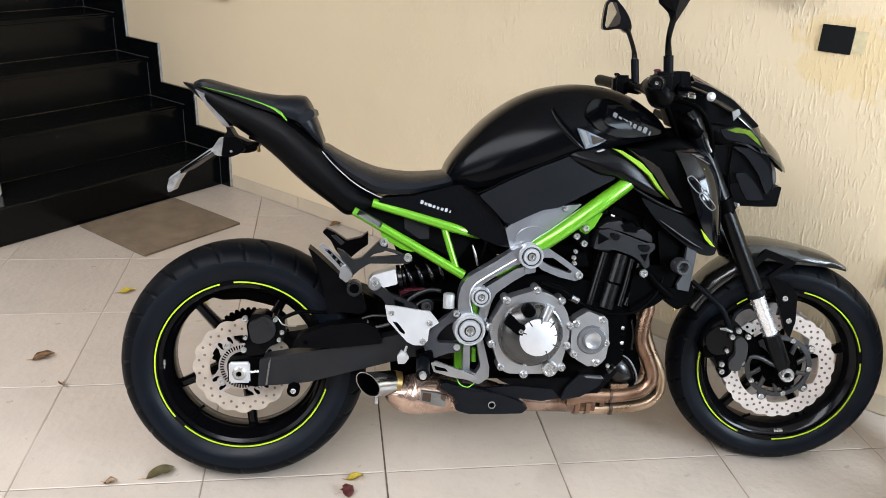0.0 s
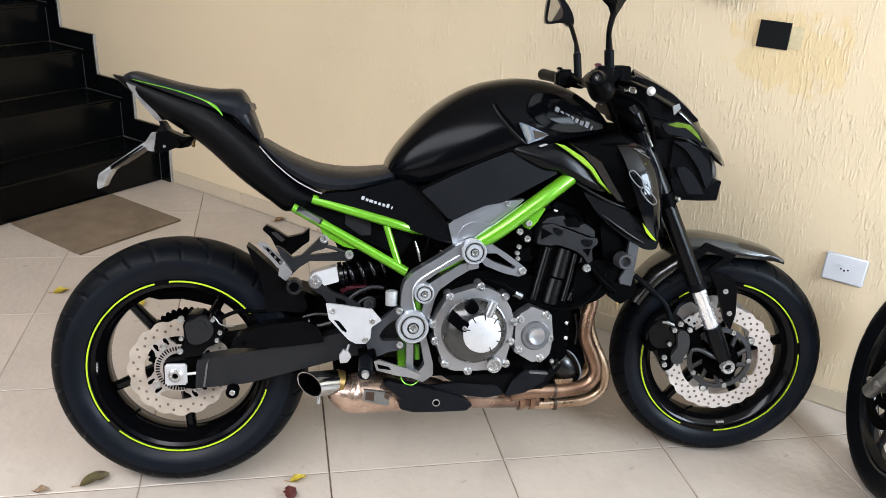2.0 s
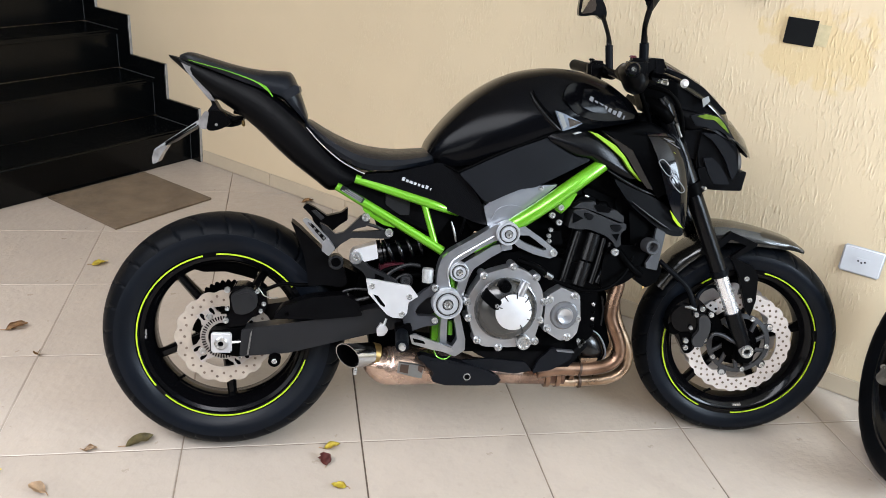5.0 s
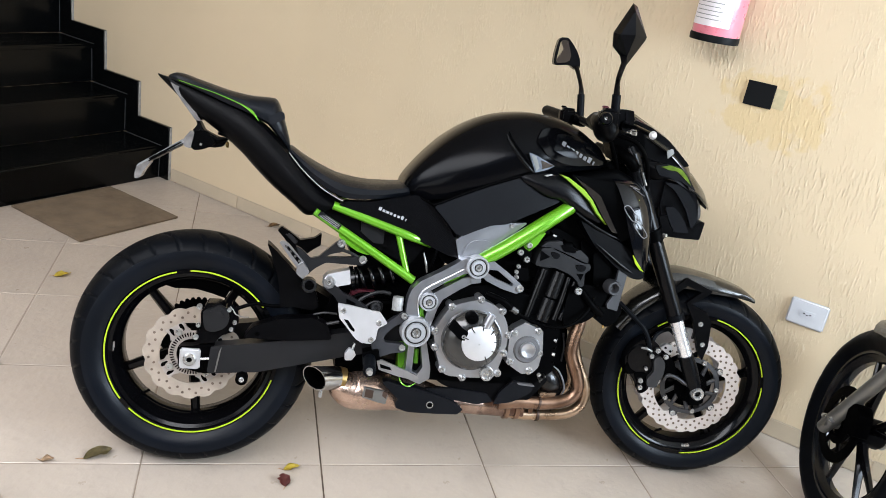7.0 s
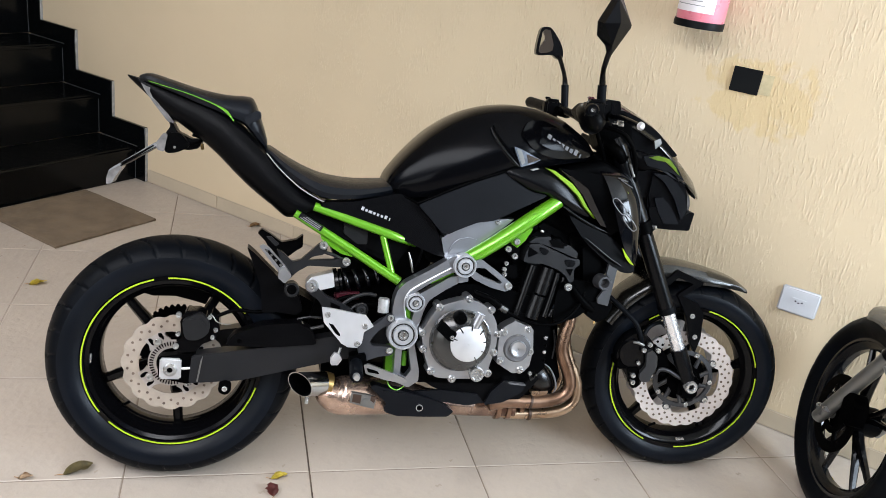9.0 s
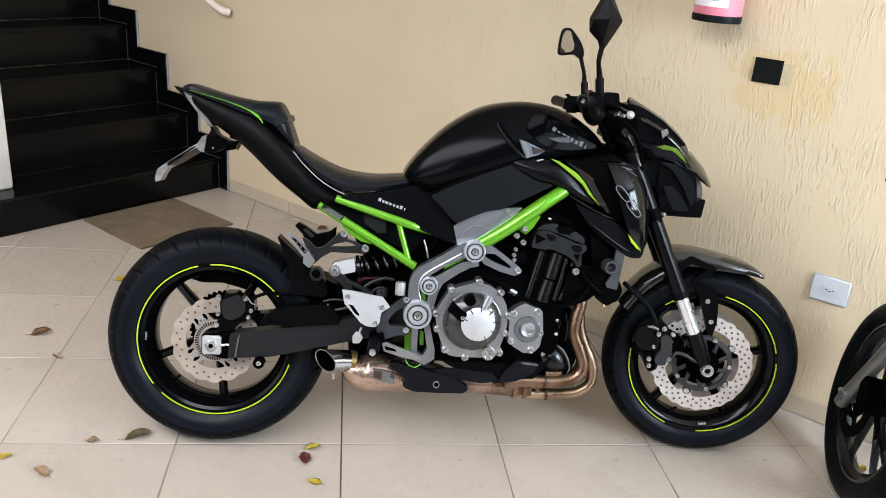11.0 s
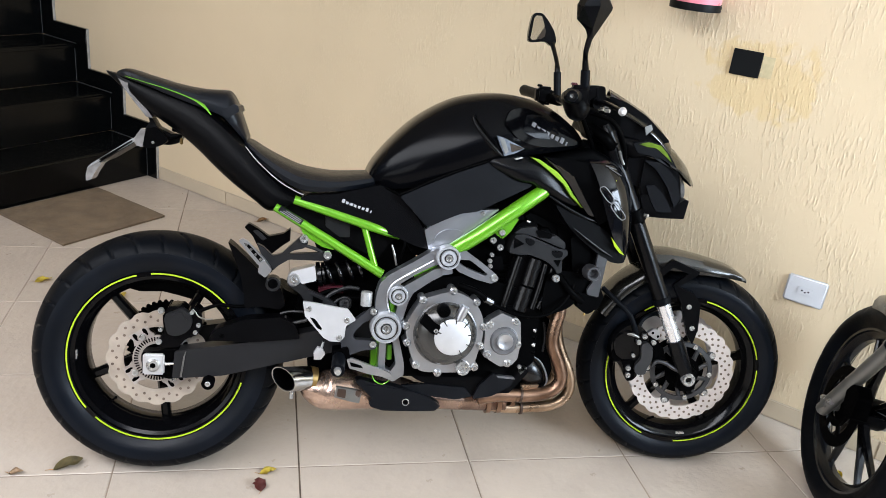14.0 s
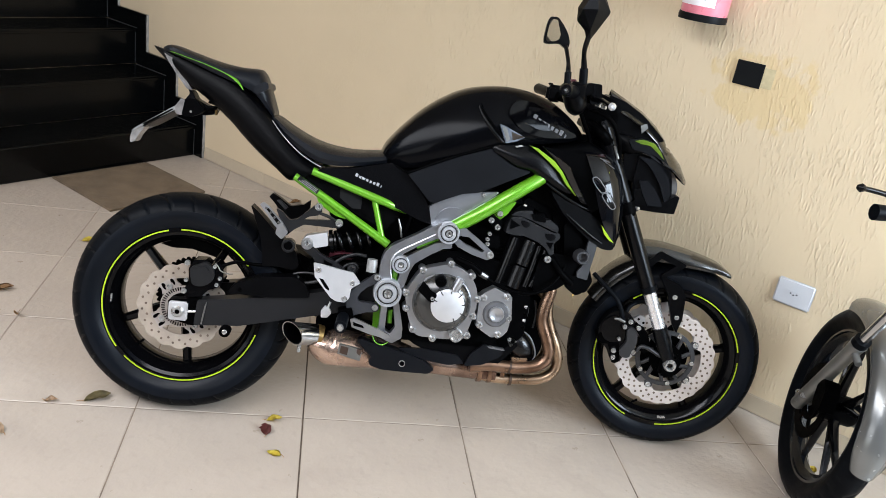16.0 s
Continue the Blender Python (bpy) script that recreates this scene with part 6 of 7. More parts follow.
def model_ring(points, lat):
    """A plain slanting oval line lying on the nose."""
    p = [Vector((x, -lat, z)) for x, z in points]
    c, a, b = (p[0] + p[1]) / 2, (p[1] - p[0]) / 2, (p[3] - p[2]) / 2
    return [c + a * math.copysign(abs(math.cos(t)) ** 0.75, math.cos(t)) + b * math.copysign(abs(math.sin(t)) ** 0.6, math.sin(t)) for t in (2 * math.pi * k / 28 for k in range(29))]


part("model_mark", tube(model_ring([(1.102, 0.834), (1.137, 0.795), (1.111, 0.810), (1.128, 0.819)], 0.212), 0.0015, 6, 1), MARK, nose)
part("model_mark", tube(model_ring([(1.136, 0.792), (1.173, 0.753), (1.147, 0.767), (1.162, 0.777)], 0.210), 0.0015, 6, 1), MARK, nose)
part("model_mark", tube([(1.121, -0.176, 0.887), (1.151, -0.176, 0.879), (1.130, -0.176, 0.882), (1.167, -0.176, 0.863)], 0.0012, 6, 1), MARK, nose)
# four black slabs added for the darkness between tank, shrouds and radiator
part("steering_head_filler", slab([(0.90, 0.78), (0.98, 0.90), (1.10, 0.93), (1.17, 0.90), (1.19, 0.76), (1.15, 0.68), (1.05, 0.70), (0.95, 0.74)], -0.125, 0.125, 0.02), DARK, bike)
part("front_filler", slab([(1.055, 0.925), (1.10, 0.950), (1.177, 0.915), (1.235, 0.820), (1.20, 0.79), (1.08, 0.87)], -0.06, 0.085, 0.01), DARK, bike)
part("radiator_gap_filler", slab([(1.02, 0.720), (1.09, 0.735), (1.16, 0.665), (1.140, 0.620), (1.128, 0.560), (1.06, 0.56)], -0.14, 0.128, 0.008), DARK, bike)
part("shroud_gap_filler", slab([(0.930, 0.735), (1.00, 0.785), (1.10, 0.705), (1.135, 0.640), (1.06, 0.590), (1.03, 0.66), (0.98, 0.715)], -0.13, 0.120, 0.01), DARK, bike)
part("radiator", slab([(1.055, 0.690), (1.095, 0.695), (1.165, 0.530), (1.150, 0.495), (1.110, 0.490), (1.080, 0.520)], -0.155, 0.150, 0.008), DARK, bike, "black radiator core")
part("radiator_bracket", slab([(1.129, 0.652), (1.155, 0.639), (1.141, 0.535), (1.110, 0.541), (1.108, 0.555), (1.120, 0.574)], 0.160, 0.170, 0.003), DGREY, bike, "grey radiator bracket")
part("radiator_cap", lathe([(0.009, 0.195), (0.013, 0.202), (0.018, 0.202), (0.021, 0.196), (0.021, 0.165), (0.001, 0.165), (0.001, 0.185), (0.009, 0.185)], 28, 1.110, 0.604), DGREY, bike, "round grey frame slider")
part("radiator_hose", tube([(1.02, -0.15, 0.60), (1.06, -0.17, 0.55), (1.10, -0.16, 0.52)], 0.010, 12), DARK, bike)
# black lump added to cover the tops of the header pipes
part("pipe_top_filler", slab(smooth2([(0.997, 0.584), (1.040, 0.602), (1.105, 0.588), (1.101, 0.552), (1.074, 0.510), (1.036, 0.489), (0.991, 0.486)], 3), 0.060, 0.162, 0.012), DARK, bike)
part("coolant_hose", tube([(0.986, -0.150, 0.525), (1.017, -0.150, 0.513), (1.054, -0.150, 0.525), (1.086, -0.150, 0.555)], 0.012, 14), RUBBER, bike)
part("horn", slab([(1.085, 0.545), (1.13, 0.54), (1.135, 0.495), (1.115, 0.485), (1.085, 0.505)], 0.14, 0.165, 0.008), DARK, bike)
part("hose_clip", tube([(1.108, -0.165, 0.490), (1.107, -0.167, 0.483)], 0.003, 8), BRASS, bike)

# ---- steered front end ----
def fork_x(z):
    return AX_F + 0.47 * (0.305 - z)


for side in (1, -1):
    fork = part("fork_leg", tube([(fork_x(0.98), -0.103 * side, 0.98), (fork_x(0.525), -0.103 * side, 0.525)], 0.0235, 24), SATIN, bike, "black upside down fork leg", STEER)
    part("fork_wiper", tube([(fork_x(0.535), -0.103 * side, 0.535), (fork_x(0.518), -0.103 * side, 0.518)], 0.0255, 24), RUBBER, fork)
    part("fork_stanchion", tube([(fork_x(0.52), -0.103 * side, 0.52), (fork_x(0.395), -0.103 * side, 0.395)], 0.0195, 24), STANCHION, fork, "bright chromed fork tube")
    part("fork_foot", tube([(fork_x(0.412), -0.103 * side, 0.412), (fork_x(0.36), -0.103 * side, 0.36), (fork_x(0.30), -0.103 * side, 0.300)], [0.0235, 0.0235, 0.020], 24, 3), SATIN, fork)
    part("fork_clamp", tube([(fork_x(0.775), -0.103 * side, 0.775), (fork_x(0.745), -0.103 * side, 0.745)], 0.029, 24), DARK, fork)
    part("clamp_bolt", tube([(fork_x(0.765) + 0.025, -0.115 * side, 0.765), (fork_x(0.765) + 0.034, -0.125 * side, 0.765)], 0.006, 8), STEEL, fork)
    part("fork_cap", tube([(fork_x(0.98), -0.103 * side, 0.98), (fork_x(1.0), -0.103 * side, 1.0)], [0.021, 0.015], 20), SATIN, fork)
part("axle_boss", lathe([(0.008, 0.128), (0.011, 0.132), (0.016, 0.132), (0.019, 0.127), (0.020, 0.08), (0.001, 0.08), (0.001, 0.118), (0.008, 0.118)], 28, AX_F, 0.302), STEEL, bike, "front axle end", STEER)
part("axle_pinch", box(AX_F - 0.026, AX_F + 0.026, 0.085, 0.120, 0.262, 0.33, 0.008), DARK, bike, "", STEER)
part("lower_clamp", slab([(1.215, 0.785), (1.29, 0.765), (1.285, 0.735), (1.21, 0.755)], -0.125, 0.125, 0.008), DARK, bike, "", STEER)
part("top_clamp", slab([(1.105, 0.990), (1.19, 0.955), (1.185, 0.935), (1.10, 0.968)], -0.125, 0.125, 0.008), DARK, bike, "black top yoke", STEER)

part("front_brake_disc", wave_disc(0.1535, 0.111, 0.048, 0.005, 24, 0.005, None, None), DISC, front, "petal front brake disc with drilled holes")
part("drilled_hole", hole_marks(((0.119, 30, 0.0), (0.130, 30, 0.5), (0.141, 30, 0.0)), 0.0534, 0.0038), HOLE, front)
part("front_brake_disc", wave_disc(0.1535, 0.111, -0.053, 0.005, 24, 0.005, None, None), DISC, front)
part("disc_carrier", lathe([(0.078, 0.047), (0.091, 0.048), (0.091, 0.054), (0.078, 0.056)], 60), DGREY, front, "black disc carrier ring")
TAB = [(0.114, -0.034), (0.106, -0.023), (0.099, -0.014), (0.094, -0.007), (0.094, 0.007), (0.099, 0.014), (0.106, 0.023), (0.114, 0.034)]
for k in range(5):
    a = 33 + 72 * k
    c, d = radians(a), radians(a - 36)
    part("disc_tab", turned(slab(TAB, 0.0485, 0.0527, 0.002, 1), Matrix.Rotation(-c, 4, "Y")), DISC, front)
    part("bobbin_lug", disk(0.097 * math.cos(c), 0.097 * math.sin(c), 0.0135, 0.046, 0.0535, 0.001, 18), DGREY, front)
    bolt(front, 0.1005 * math.cos(c), 0.1005 * math.sin(c), 0.0532, 0.0085, 0.004)
    bolt(front, 0.0830 * math.cos(d), 0.0830 * math.sin(d), 0.0555, 0.0075, 0.004)
    for turn in (-17, 17):
        part("carrier_arm", spoke(0.032, 0.080, 0.0075, 0.0055, 0.006, 0.005, a - 36 + turn - 12, 0.3), DGREY, front, "", Matrix.Translation((0, -0.050, 0)))
# black disc added to darken the view through the carrier
part("hub_filler", lathe([(0.014, 0.043), (0.072, 0.036), (0.074, 0.030), (0.014, 0.028)], 40), DARK, front)
part("sensor_ring", lathe([(0.040, 0.058), (0.050, 0.058), (0.050, 0.061), (0.040, 0.061)], 48), DARK, front)
fcal = part("front_caliper", slab(smooth2([(1.247, 0.387), (1.270, 0.430), (1.307, 0.450), (1.337, 0.435), (1.354, 0.409), (1.340, 0.382), (1.335, 0.332), (1.331, 0.292), (1.305, 0.277), (1.282, 0.319), (1.254, 0.351)], 2), 0.050, 0.104, 0.010), RIM, bike, "black radial front brake caliper", STEER)
part("caliper_body", slab(smooth2([(1.329, 0.392), (1.344, 0.402), (1.361, 0.387), (1.364, 0.351), (1.353, 0.326), (1.349, 0.308), (1.325, 0.307), (1.318, 0.329), (1.333, 0.356)], 3), 0.100, 0.120, 0.005), CALGREY, fcal)
part("caliper_body", slab(smooth2([(1.252, 0.398), (1.276, 0.425), (1.300, 0.426), (1.305, 0.384), (1.291, 0.348), (1.262, 0.359)], 3), 0.090, 0.113, 0.008), RIM, fcal)
part("caliper_bridge", slab([(1.280, 0.340), (1.316, 0.345), (1.325, 0.289), (1.305, 0.281)], 0.090, 0.110, 0.004), DARK, fcal)
for x, z in ((1.336, 0.419), (1.321, 0.401), (1.363, 0.403), (1.301, 0.321), (1.303, 0.300)):
    part("bolt_boss", disk(x, z, 0.0105, 0.09, 0.113, 0.002, 14), RIM, fcal)
    bolt(fcal, x, z, 0.113, 0.0075, 0.006)
bolt(fcal, 1.311, 0.360, 0.113, 0.006, 0.004)
part("caliper_bracket", slab([(1.349, 0.401), (1.372, 0.412), (1.400, 0.381), (1.414, 0.339), (1.398, 0.318), (1.372, 0.333), (1.378, 0.370)], 0.070, 0.095, 0.004), DARK, fcal)
part("carrier_guard", tube([(1.371, -0.105, 0.326), (1.381, -0.105, 0.343), (1.406, -0.105, 0.341), (1.435, -0.105, 0.326), (1.466, -0.105, 0.314)], [0.005, 0.006, 0.006, 0.006, 0.005], 10), CALGREY, fcal)
plate = part("bracket_plate", slab([(1.344, 0.428), (1.359, 0.441), (1.376, 0.439), (1.381, 0.420), (1.374, 0.408), (1.359, 0.416)], 0.095, 0.108, 0.002), SILVER, fcal)
for x, z in ((1.359, 0.429), (1.375, 0.420)):
    part("plate_hole", disk(x, z, 0.004, 0.10, 0.1088, 0.0005, 10), DARK, plate)
part("piston_housing", lathe([(0.001, 0.108), (0.018, 0.108), (0.024, 0.10), (0.024, 0.05), (0.001, 0.05)], 24, 1.269, 0.356), DARK, fcal)
part("banjo_bolt", tube([(1.286, -0.110, 0.422), (1.302, -0.110, 0.421), (1.320, -0.110, 0.414)], [0.004, 0.0055, 0.004], 10), SLIDER, fcal)
part("fork_bolt", disk(1.411, 0.481, 0.0055, 0.09, 0.12, 0.001, 12), SLIDER, fcal)
part("brake_hose", tube([(1.205, -0.085, 0.545), (1.235, -0.10, 0.522), (1.285, -0.11, 0.480), (1.308, -0.11, 0.435), (1.315, -0.10, 0.415)], 0.007, 10), RUBBER, bike, "black rubber brake hose", STEER)
part("brake_hose", tube([(1.315, -0.10, 0.415), (1.33, -0.09, 0.46), (1.37, -0.07, 0.475), (1.40, -0.05, 0.455)], 0.006, 10), RUBBER, bike, "", STEER)

fen = []
prof = ((1.0, -1.0), (0.97, -0.55), (0.78, -0.12), (0.45, 0.0), (0.0, 0.08))
for p in curve([(-0.150, 0.348, 0.042), (-0.085, 0.352, 0.042), (-0.020, 0.345, 0.040), (0.050, 0.331, 0.030), (0.110, 0.314, 0.020), (0.148, 0.292, 0.008)], 5):
    w = 0.070 - 0.022 * max(0.0, p.x / 0.148) ** 2
    row = [(y * w, p.y + dz * p.z) for y, dz in prof]
    row = row + [(-y, q) for y, q in row[-2::-1]]
    back = [(y * 0.96, q - 0.005) for y, q in row[::-1]]
    fen.append([Vector((p.x, -y, q)) for y, q in row + back])
fend = part("front_fender", loft(fen), GREY, bike, "dark grey metallic front mudguard", FRONT)
fen = []
for k in range(17):
    f = k / 16
    a = radians(112 + 36 * f)
    r = 0.338 - 0.018 * f
    w = 0.070 - 0.006 * f
    half = [(y * w, r + dz * 0.03) for y, dz in prof]
    row = half + [(-y, q) for y, q in half[-2::-1]]
    back = [(y * 0.96, q - 0.005) for y, q in row[::-1]]
    fen.append([Vector((q * math.cos(a), -y, q * math.sin(a))) for y, q in row + back])
part("rear_mudflap", loft(fen), GREY, fend, "", Matrix.Identity(4))
both("fender_stay", slab([(1.352, 0.600), (1.395, 0.640), (1.475, 0.610), (1.470, 0.600), (1.420, 0.562), (1.405, 0.568), (1.445, 0.602), (1.398, 0.618), (1.372, 0.590)], 0.068, 0.082, 0.004), PLASTIC, bike, "black mudguard stay", STEER)
both("fork_guard", slab([(1.405, 0.566), (1.420, 0.562), (1.470, 0.545), (1.492, 0.515), (1.496, 0.440), (1.486, 0.392), (1.468, 0.420), (1.438, 0.510)], 0.060, 0.078, 0.004), PLASTIC, bike, "black fork guard plate", STEER)
for x, z in ((1.460, 0.505), (1.478, 0.442)):
    bolt(bike, x, z, 0.078, 0.0075, 0.004, STEEL, STEER)

# headlamp cowl
part("headlamp_body", slab([(1.227, 0.938), (1.255, 0.961), (1.325, 0.950), (1.362, 0.900), (1.379, 0.874), (1.389, 0.810), (1.379, 0.788), (1.343, 0.785), (1.301, 0.783), (1.284, 0.825), (1.240, 0.848)], -0.074, 0.074, 0.012, 2), SATIN, bike, "black angular headlamp cowl", STEER)
both("cowl_brow", dome(smooth2([(1.193, 0.967), (1.245, 0.966), (1.298, 0.947), (1.336, 0.917), (1.356, 0.891), (1.327, 0.909), (1.278, 0.921), (1.236, 0.913), (1.211, 0.930)], 3), 0.070, 0.098, 0.5), PLASTIC, bike, "", STEER)
both("cowl_cheek", slab([(1.274, 0.913), (1.318, 0.911), (1.370, 0.878), (1.381, 0.857), (1.388, 0.811), (1.374, 0.773), (1.310, 0.766), (1.288, 0.792), (1.271, 0.845), (1.273, 0.884)], 0.050, 0.084, 0.006, 2), PLASTIC, bike, "", STEER)
# ridge, blade and brow are paler than the cowl to paint their sheen
both("cheek_ridge", slab([(1.270, 0.912), (1.314, 0.909), (1.345, 0.888), (1.369, 0.861), (1.383, 0.816), (1.371, 0.787), (1.345, 0.841), (1.318, 0.876), (1.302, 0.893)], 0.080, 0.094, 0.006, 2), PANEL, bike, "", STEER)
both("cheek_blade", slab([(1.285, 0.843), (1.309, 0.846), (1.332, 0.827), (1.352, 0.801), (1.367, 0.775), (1.324, 0.773), (1.305, 0.801)], 0.080, 0.092, 0.005, 2), PANEL, bike, "", STEER)
both("cheek_fin", slab([(1.274, 0.815), (1.300, 0.819), (1.324, 0.772), (1.288, 0.768)], 0.080, 0.090, 0.004, 2), PLASTIC, bike, "", STEER)
both("cowl_jaw", slab([(1.267, 0.855), (1.292, 0.838), (1.319, 0.803), (1.340, 0.778), (1.370, 0.788), (1.369, 0.772), (1.297, 0.763), (1.276, 0.795)], 0.050, 0.080, 0.006), PLASTIC, bike, "", STEER)
both("brow_panel", slab([(1.233, 0.956), (1.269, 0.964), (1.309, 0.958), (1.336, 0.932), (1.361, 0.897), (1.319, 0.919), (1.286, 0.926), (1.249, 0.931)], 0.086, 0.099, 0.005, 2), PANEL, bike, "", STEER)
part("headlamp_chin", slab([(1.288, 0.771), (1.348, 0.770), (1.381, 0.785), (1.394, 0.799), (1.405, 0.808), (1.418, 0.807), (1.411, 0.754), (1.361, 0.752), (1.299, 0.753)], -0.055, 0.064, 0.004), PLASTIC, bike, "", STEER)
part("headlamp_lens", slab([(1.377, 0.881), (1.399, 0.868), (1.413, 0.843), (1.418, 0.814), (1.408, 0.792), (1.393, 0.781), (1.382, 0.816), (1.381, 0.849)], -0.030, 0.020, 0.010, 3), LENS, bike, "clear headlamp lens", STEER)
top = []
for x, z, w, drop in ((1.215, 0.966, 0.080, 0.040), (1.262, 0.978, 0.096, 0.046), (1.320, 0.966, 0.092, 0.048), (1.375, 0.937, 0.076, 0.046), (1.415, 0.895, 0.048, 0.034), (1.440, 0.852, 0.010, 0.010)):
    row = [(y * w, z - drop * abs(y) ** 1.6) for y in (1, 0.75, 0.4, 0, -0.4, -0.75, -1)]
    back = [(y * 0.97, q - 0.006) for y, q in row[::-1]]
    top.append([Vector((x, -y, q)) for y, q in row + back])
part("headlamp_visor", loft(top), GREY, bike, "dark grey pointed headlamp visor", STEER)
both("visor_stripe", slab([(1.249, 0.955), (1.275, 0.962), (1.309, 0.955), (1.329, 0.935), (1.344, 0.912), (1.320, 0.931), (1.298, 0.947), (1.270, 0.949)], 0.099, 0.1015, 0.0008, 1), DULLGREEN, bike, "lime green visor stripe", STEER)
scr = []
for x, z, w in ((1.172, 1.090, 0.050), (1.220, 1.066, 0.070), (1.275, 1.036, 0.075), (1.322, 1.000, 0.066), (1.356, 0.962, 0.050)):
    row = [(y * w, z - 0.042 * abs(y) ** 2) for y in (1, 0.8, 0.5, 0, -0.5, -0.8, -1)]
    back = [(y, q - 0.004) for y, q in row[::-1]]
    scr.append([Vector((x, -y, q)) for y, q in row + back])
part("fly_screen", loft(scr), GREY, bike, "smoked grey fly screen", STEER)
part("dash", slab([(1.160, 1.075), (1.215, 1.058), (1.270, 1.028), (1.345, 0.962), (1.250, 0.945), (1.185, 0.985)], -0.062, 0.062, 0.012), PLASTIC, bike, "black instrument housing", STEER)

# handlebar, controls and mirrors
BAR = [(1.007, -0.375, 1.078), (1.040, -0.26, 1.070), (1.085, -0.15, 1.048), (1.120, -0.06, 1.015), (1.120, 0.06, 1.012), (1.075, 0.15, 1.040), (1.020, 0.26, 1.054), (0.984, 0.375, 1.054)]
part("handlebar", tube(BAR, 0.0115, 14), SATIN, bike, "black tapered handlebar", STEER)
for s, (x, z) in ((1, (1.007, 1.078)), (-1, (0.982, 1.054))):
    def at(dx, y, dz):
        return (x + dx, -y * s, z + dz)

    grip = part("grip", tube([at(-0.002, 0.385, 0), at(0.014, 0.32, -0.002), at(0.030, 0.255, -0.006)], [0.0175, 0.016, 0.017], 18), RUBBER, bike, "black rubber grip", STEER)
    part("bar_end", lathe([(0.001, 0.008), (0.005, 0.008), (0.007, 0.014), (0.013, 0.014), (0.016, 0.008), (0.016, -0.004), (0.001, -0.004)], 20), SATIN, grip, "", Matrix.Translation(at(-0.002, 0.385, 0)) @ (Matrix.Identity(4) if s > 0 else Matrix.Rotation(radians(180), 4, "Z")))
    part("bar_end_bolt", tube([at(-0.002, 0.386, 0), at(-0.002, 0.394, 0)], 0.0045, 8), STEEL, grip)
    hx, hz = x + 0.035, z - 0.004
    part("switch_housing", turned(box(-0.026, 0.028, -0.027, 0.027, -0.028, 0.026, 0.010, 3), Matrix.Translation((hx + 0.006, -0.231 * s, hz))), PLASTIC, bike, "black switch housing", STEER)
    part("switch_button", turned(box(-0.008, 0.008, -0.008, 0.008, -0.003, 0.004, 0.002), Matrix.Translation((hx - 0.008, -0.235 * s, hz + 0.027))), RED if s > 0 else SATIN, bike, "", STEER)
    part("lever_perch", tube([at(0.050, 0.19, -0.010), at(0.078, 0.20, -0.016), at(0.092, 0.225, -0.018)], 0.015, 12), DARK, bike, "", STEER)
    lev = part("control_lever", tube([at(0.092, 0.215, -0.018), at(0.102, 0.26, -0.016), at(0.110, 0.33, -0.020), at(0.118, 0.385, -0.026)], [0.008, 0.0065, 0.006, 0.006], 10), SATIN, bike, "black control lever", STEER)
    part("lever_ball", tube([at(0.1182, 0.383, -0.026), at(0.119, 0.391, -0.026), at(0.120, 0.400, -0.026)], [0.006, 0.0105, 0.005], 12, 4), ALU if s > 0 else SATIN, lev, "bright ball end" if s > 0 else "")
    if s > 0:
        line = [(1.062, -0.235, 1.085), (1.056, -0.243, 1.136), (1.049, -0.262, 1.165), (1.045, -0.285, 1.185), (1.049, -0.300, 1.222)]
    else:
        line = [(1.067, 0.238, 1.042), (1.059, 0.245, 1.122), (1.057, 0.265, 1.150), (1.050, 0.290, 1.180), (1.044, 0.318, 1.205)]
    stem = part("mirror_stem", tube(line, [0.0085, 0.0085, 0.0065, 0.0065, 0.0075], 12), SATIN, bike, "thin black mirror stem", STEER)
    part("stem_sleeve", tube([line[0], line[1]], 0.0115, 14), RUBBER, stem)
    part("stem_nut", tube([(line[0][0] + 0.0005, line[0][1], line[0][2] + 0.004), (line[0][0], line[0][1], line[0][2] - 0.008)], 0.014, 6), DARK, stem)
# right mirror: kite shaped closed housing; left mirror: glass towards the rider
KITE = [(1.046, 1.360), (1.058, 1.352), (1.093, 1.284), (1.091, 1.276), (1.054, 1.210), (1.044, 1.208), (1.035, 1.231), (1.012, 1.252), (1.009, 1.285)]
kite = sheet([(x, 0.300, z) for x, z in KITE] + [(1.048, 0.326, 1.340), (1.058, 0.330, 1.284), (1.020, 0.330, 1.280), (1.048, 0.318, 1.232)], [(0, 1, 9), (1, 2, 10, 9), (2, 3, 10), (3, 4, 12, 10), (4, 5, 12), (5, 6, 12), (6, 7, 11, 12), (7, 8, 11), (8, 0, 9, 11), (9, 10, 11), (10, 12, 11)], 0.004)
rm = part("mirror_housing", kite, SATIN, bike, "black kite shaped mirror housing", STEER, 12)
part("mirror_glass", slab(KITE, 0.290, 0.2985, 0.002), GLASS, rm)
LM = smooth2([(0.968, 1.219), (0.975, 1.283), (0.993, 1.293), (1.010, 1.289), (1.039, 1.255), (1.054, 1.224), (1.053, 1.199), (1.038, 1.199), (1.020, 1.209), (0.979, 1.204)], 3)
lm = part("mirror_housing", slab(LM, -0.362, -0.322, 0.008), SATIN, bike, "black mirror with its glass showing", STEER)
# the glass is turned a little back and up, to the rider's eye
part("mirror_glass", slab([(0.975, 1.217), (0.981, 1.277), (0.988, 1.285), (1.005, 1.284), (1.021, 1.240), (1.019, 1.224), (1.008, 1.216), (0.981, 1.211)], -0.326, -0.3195, 0.001), GLASS, lm, "pale mirror glass")
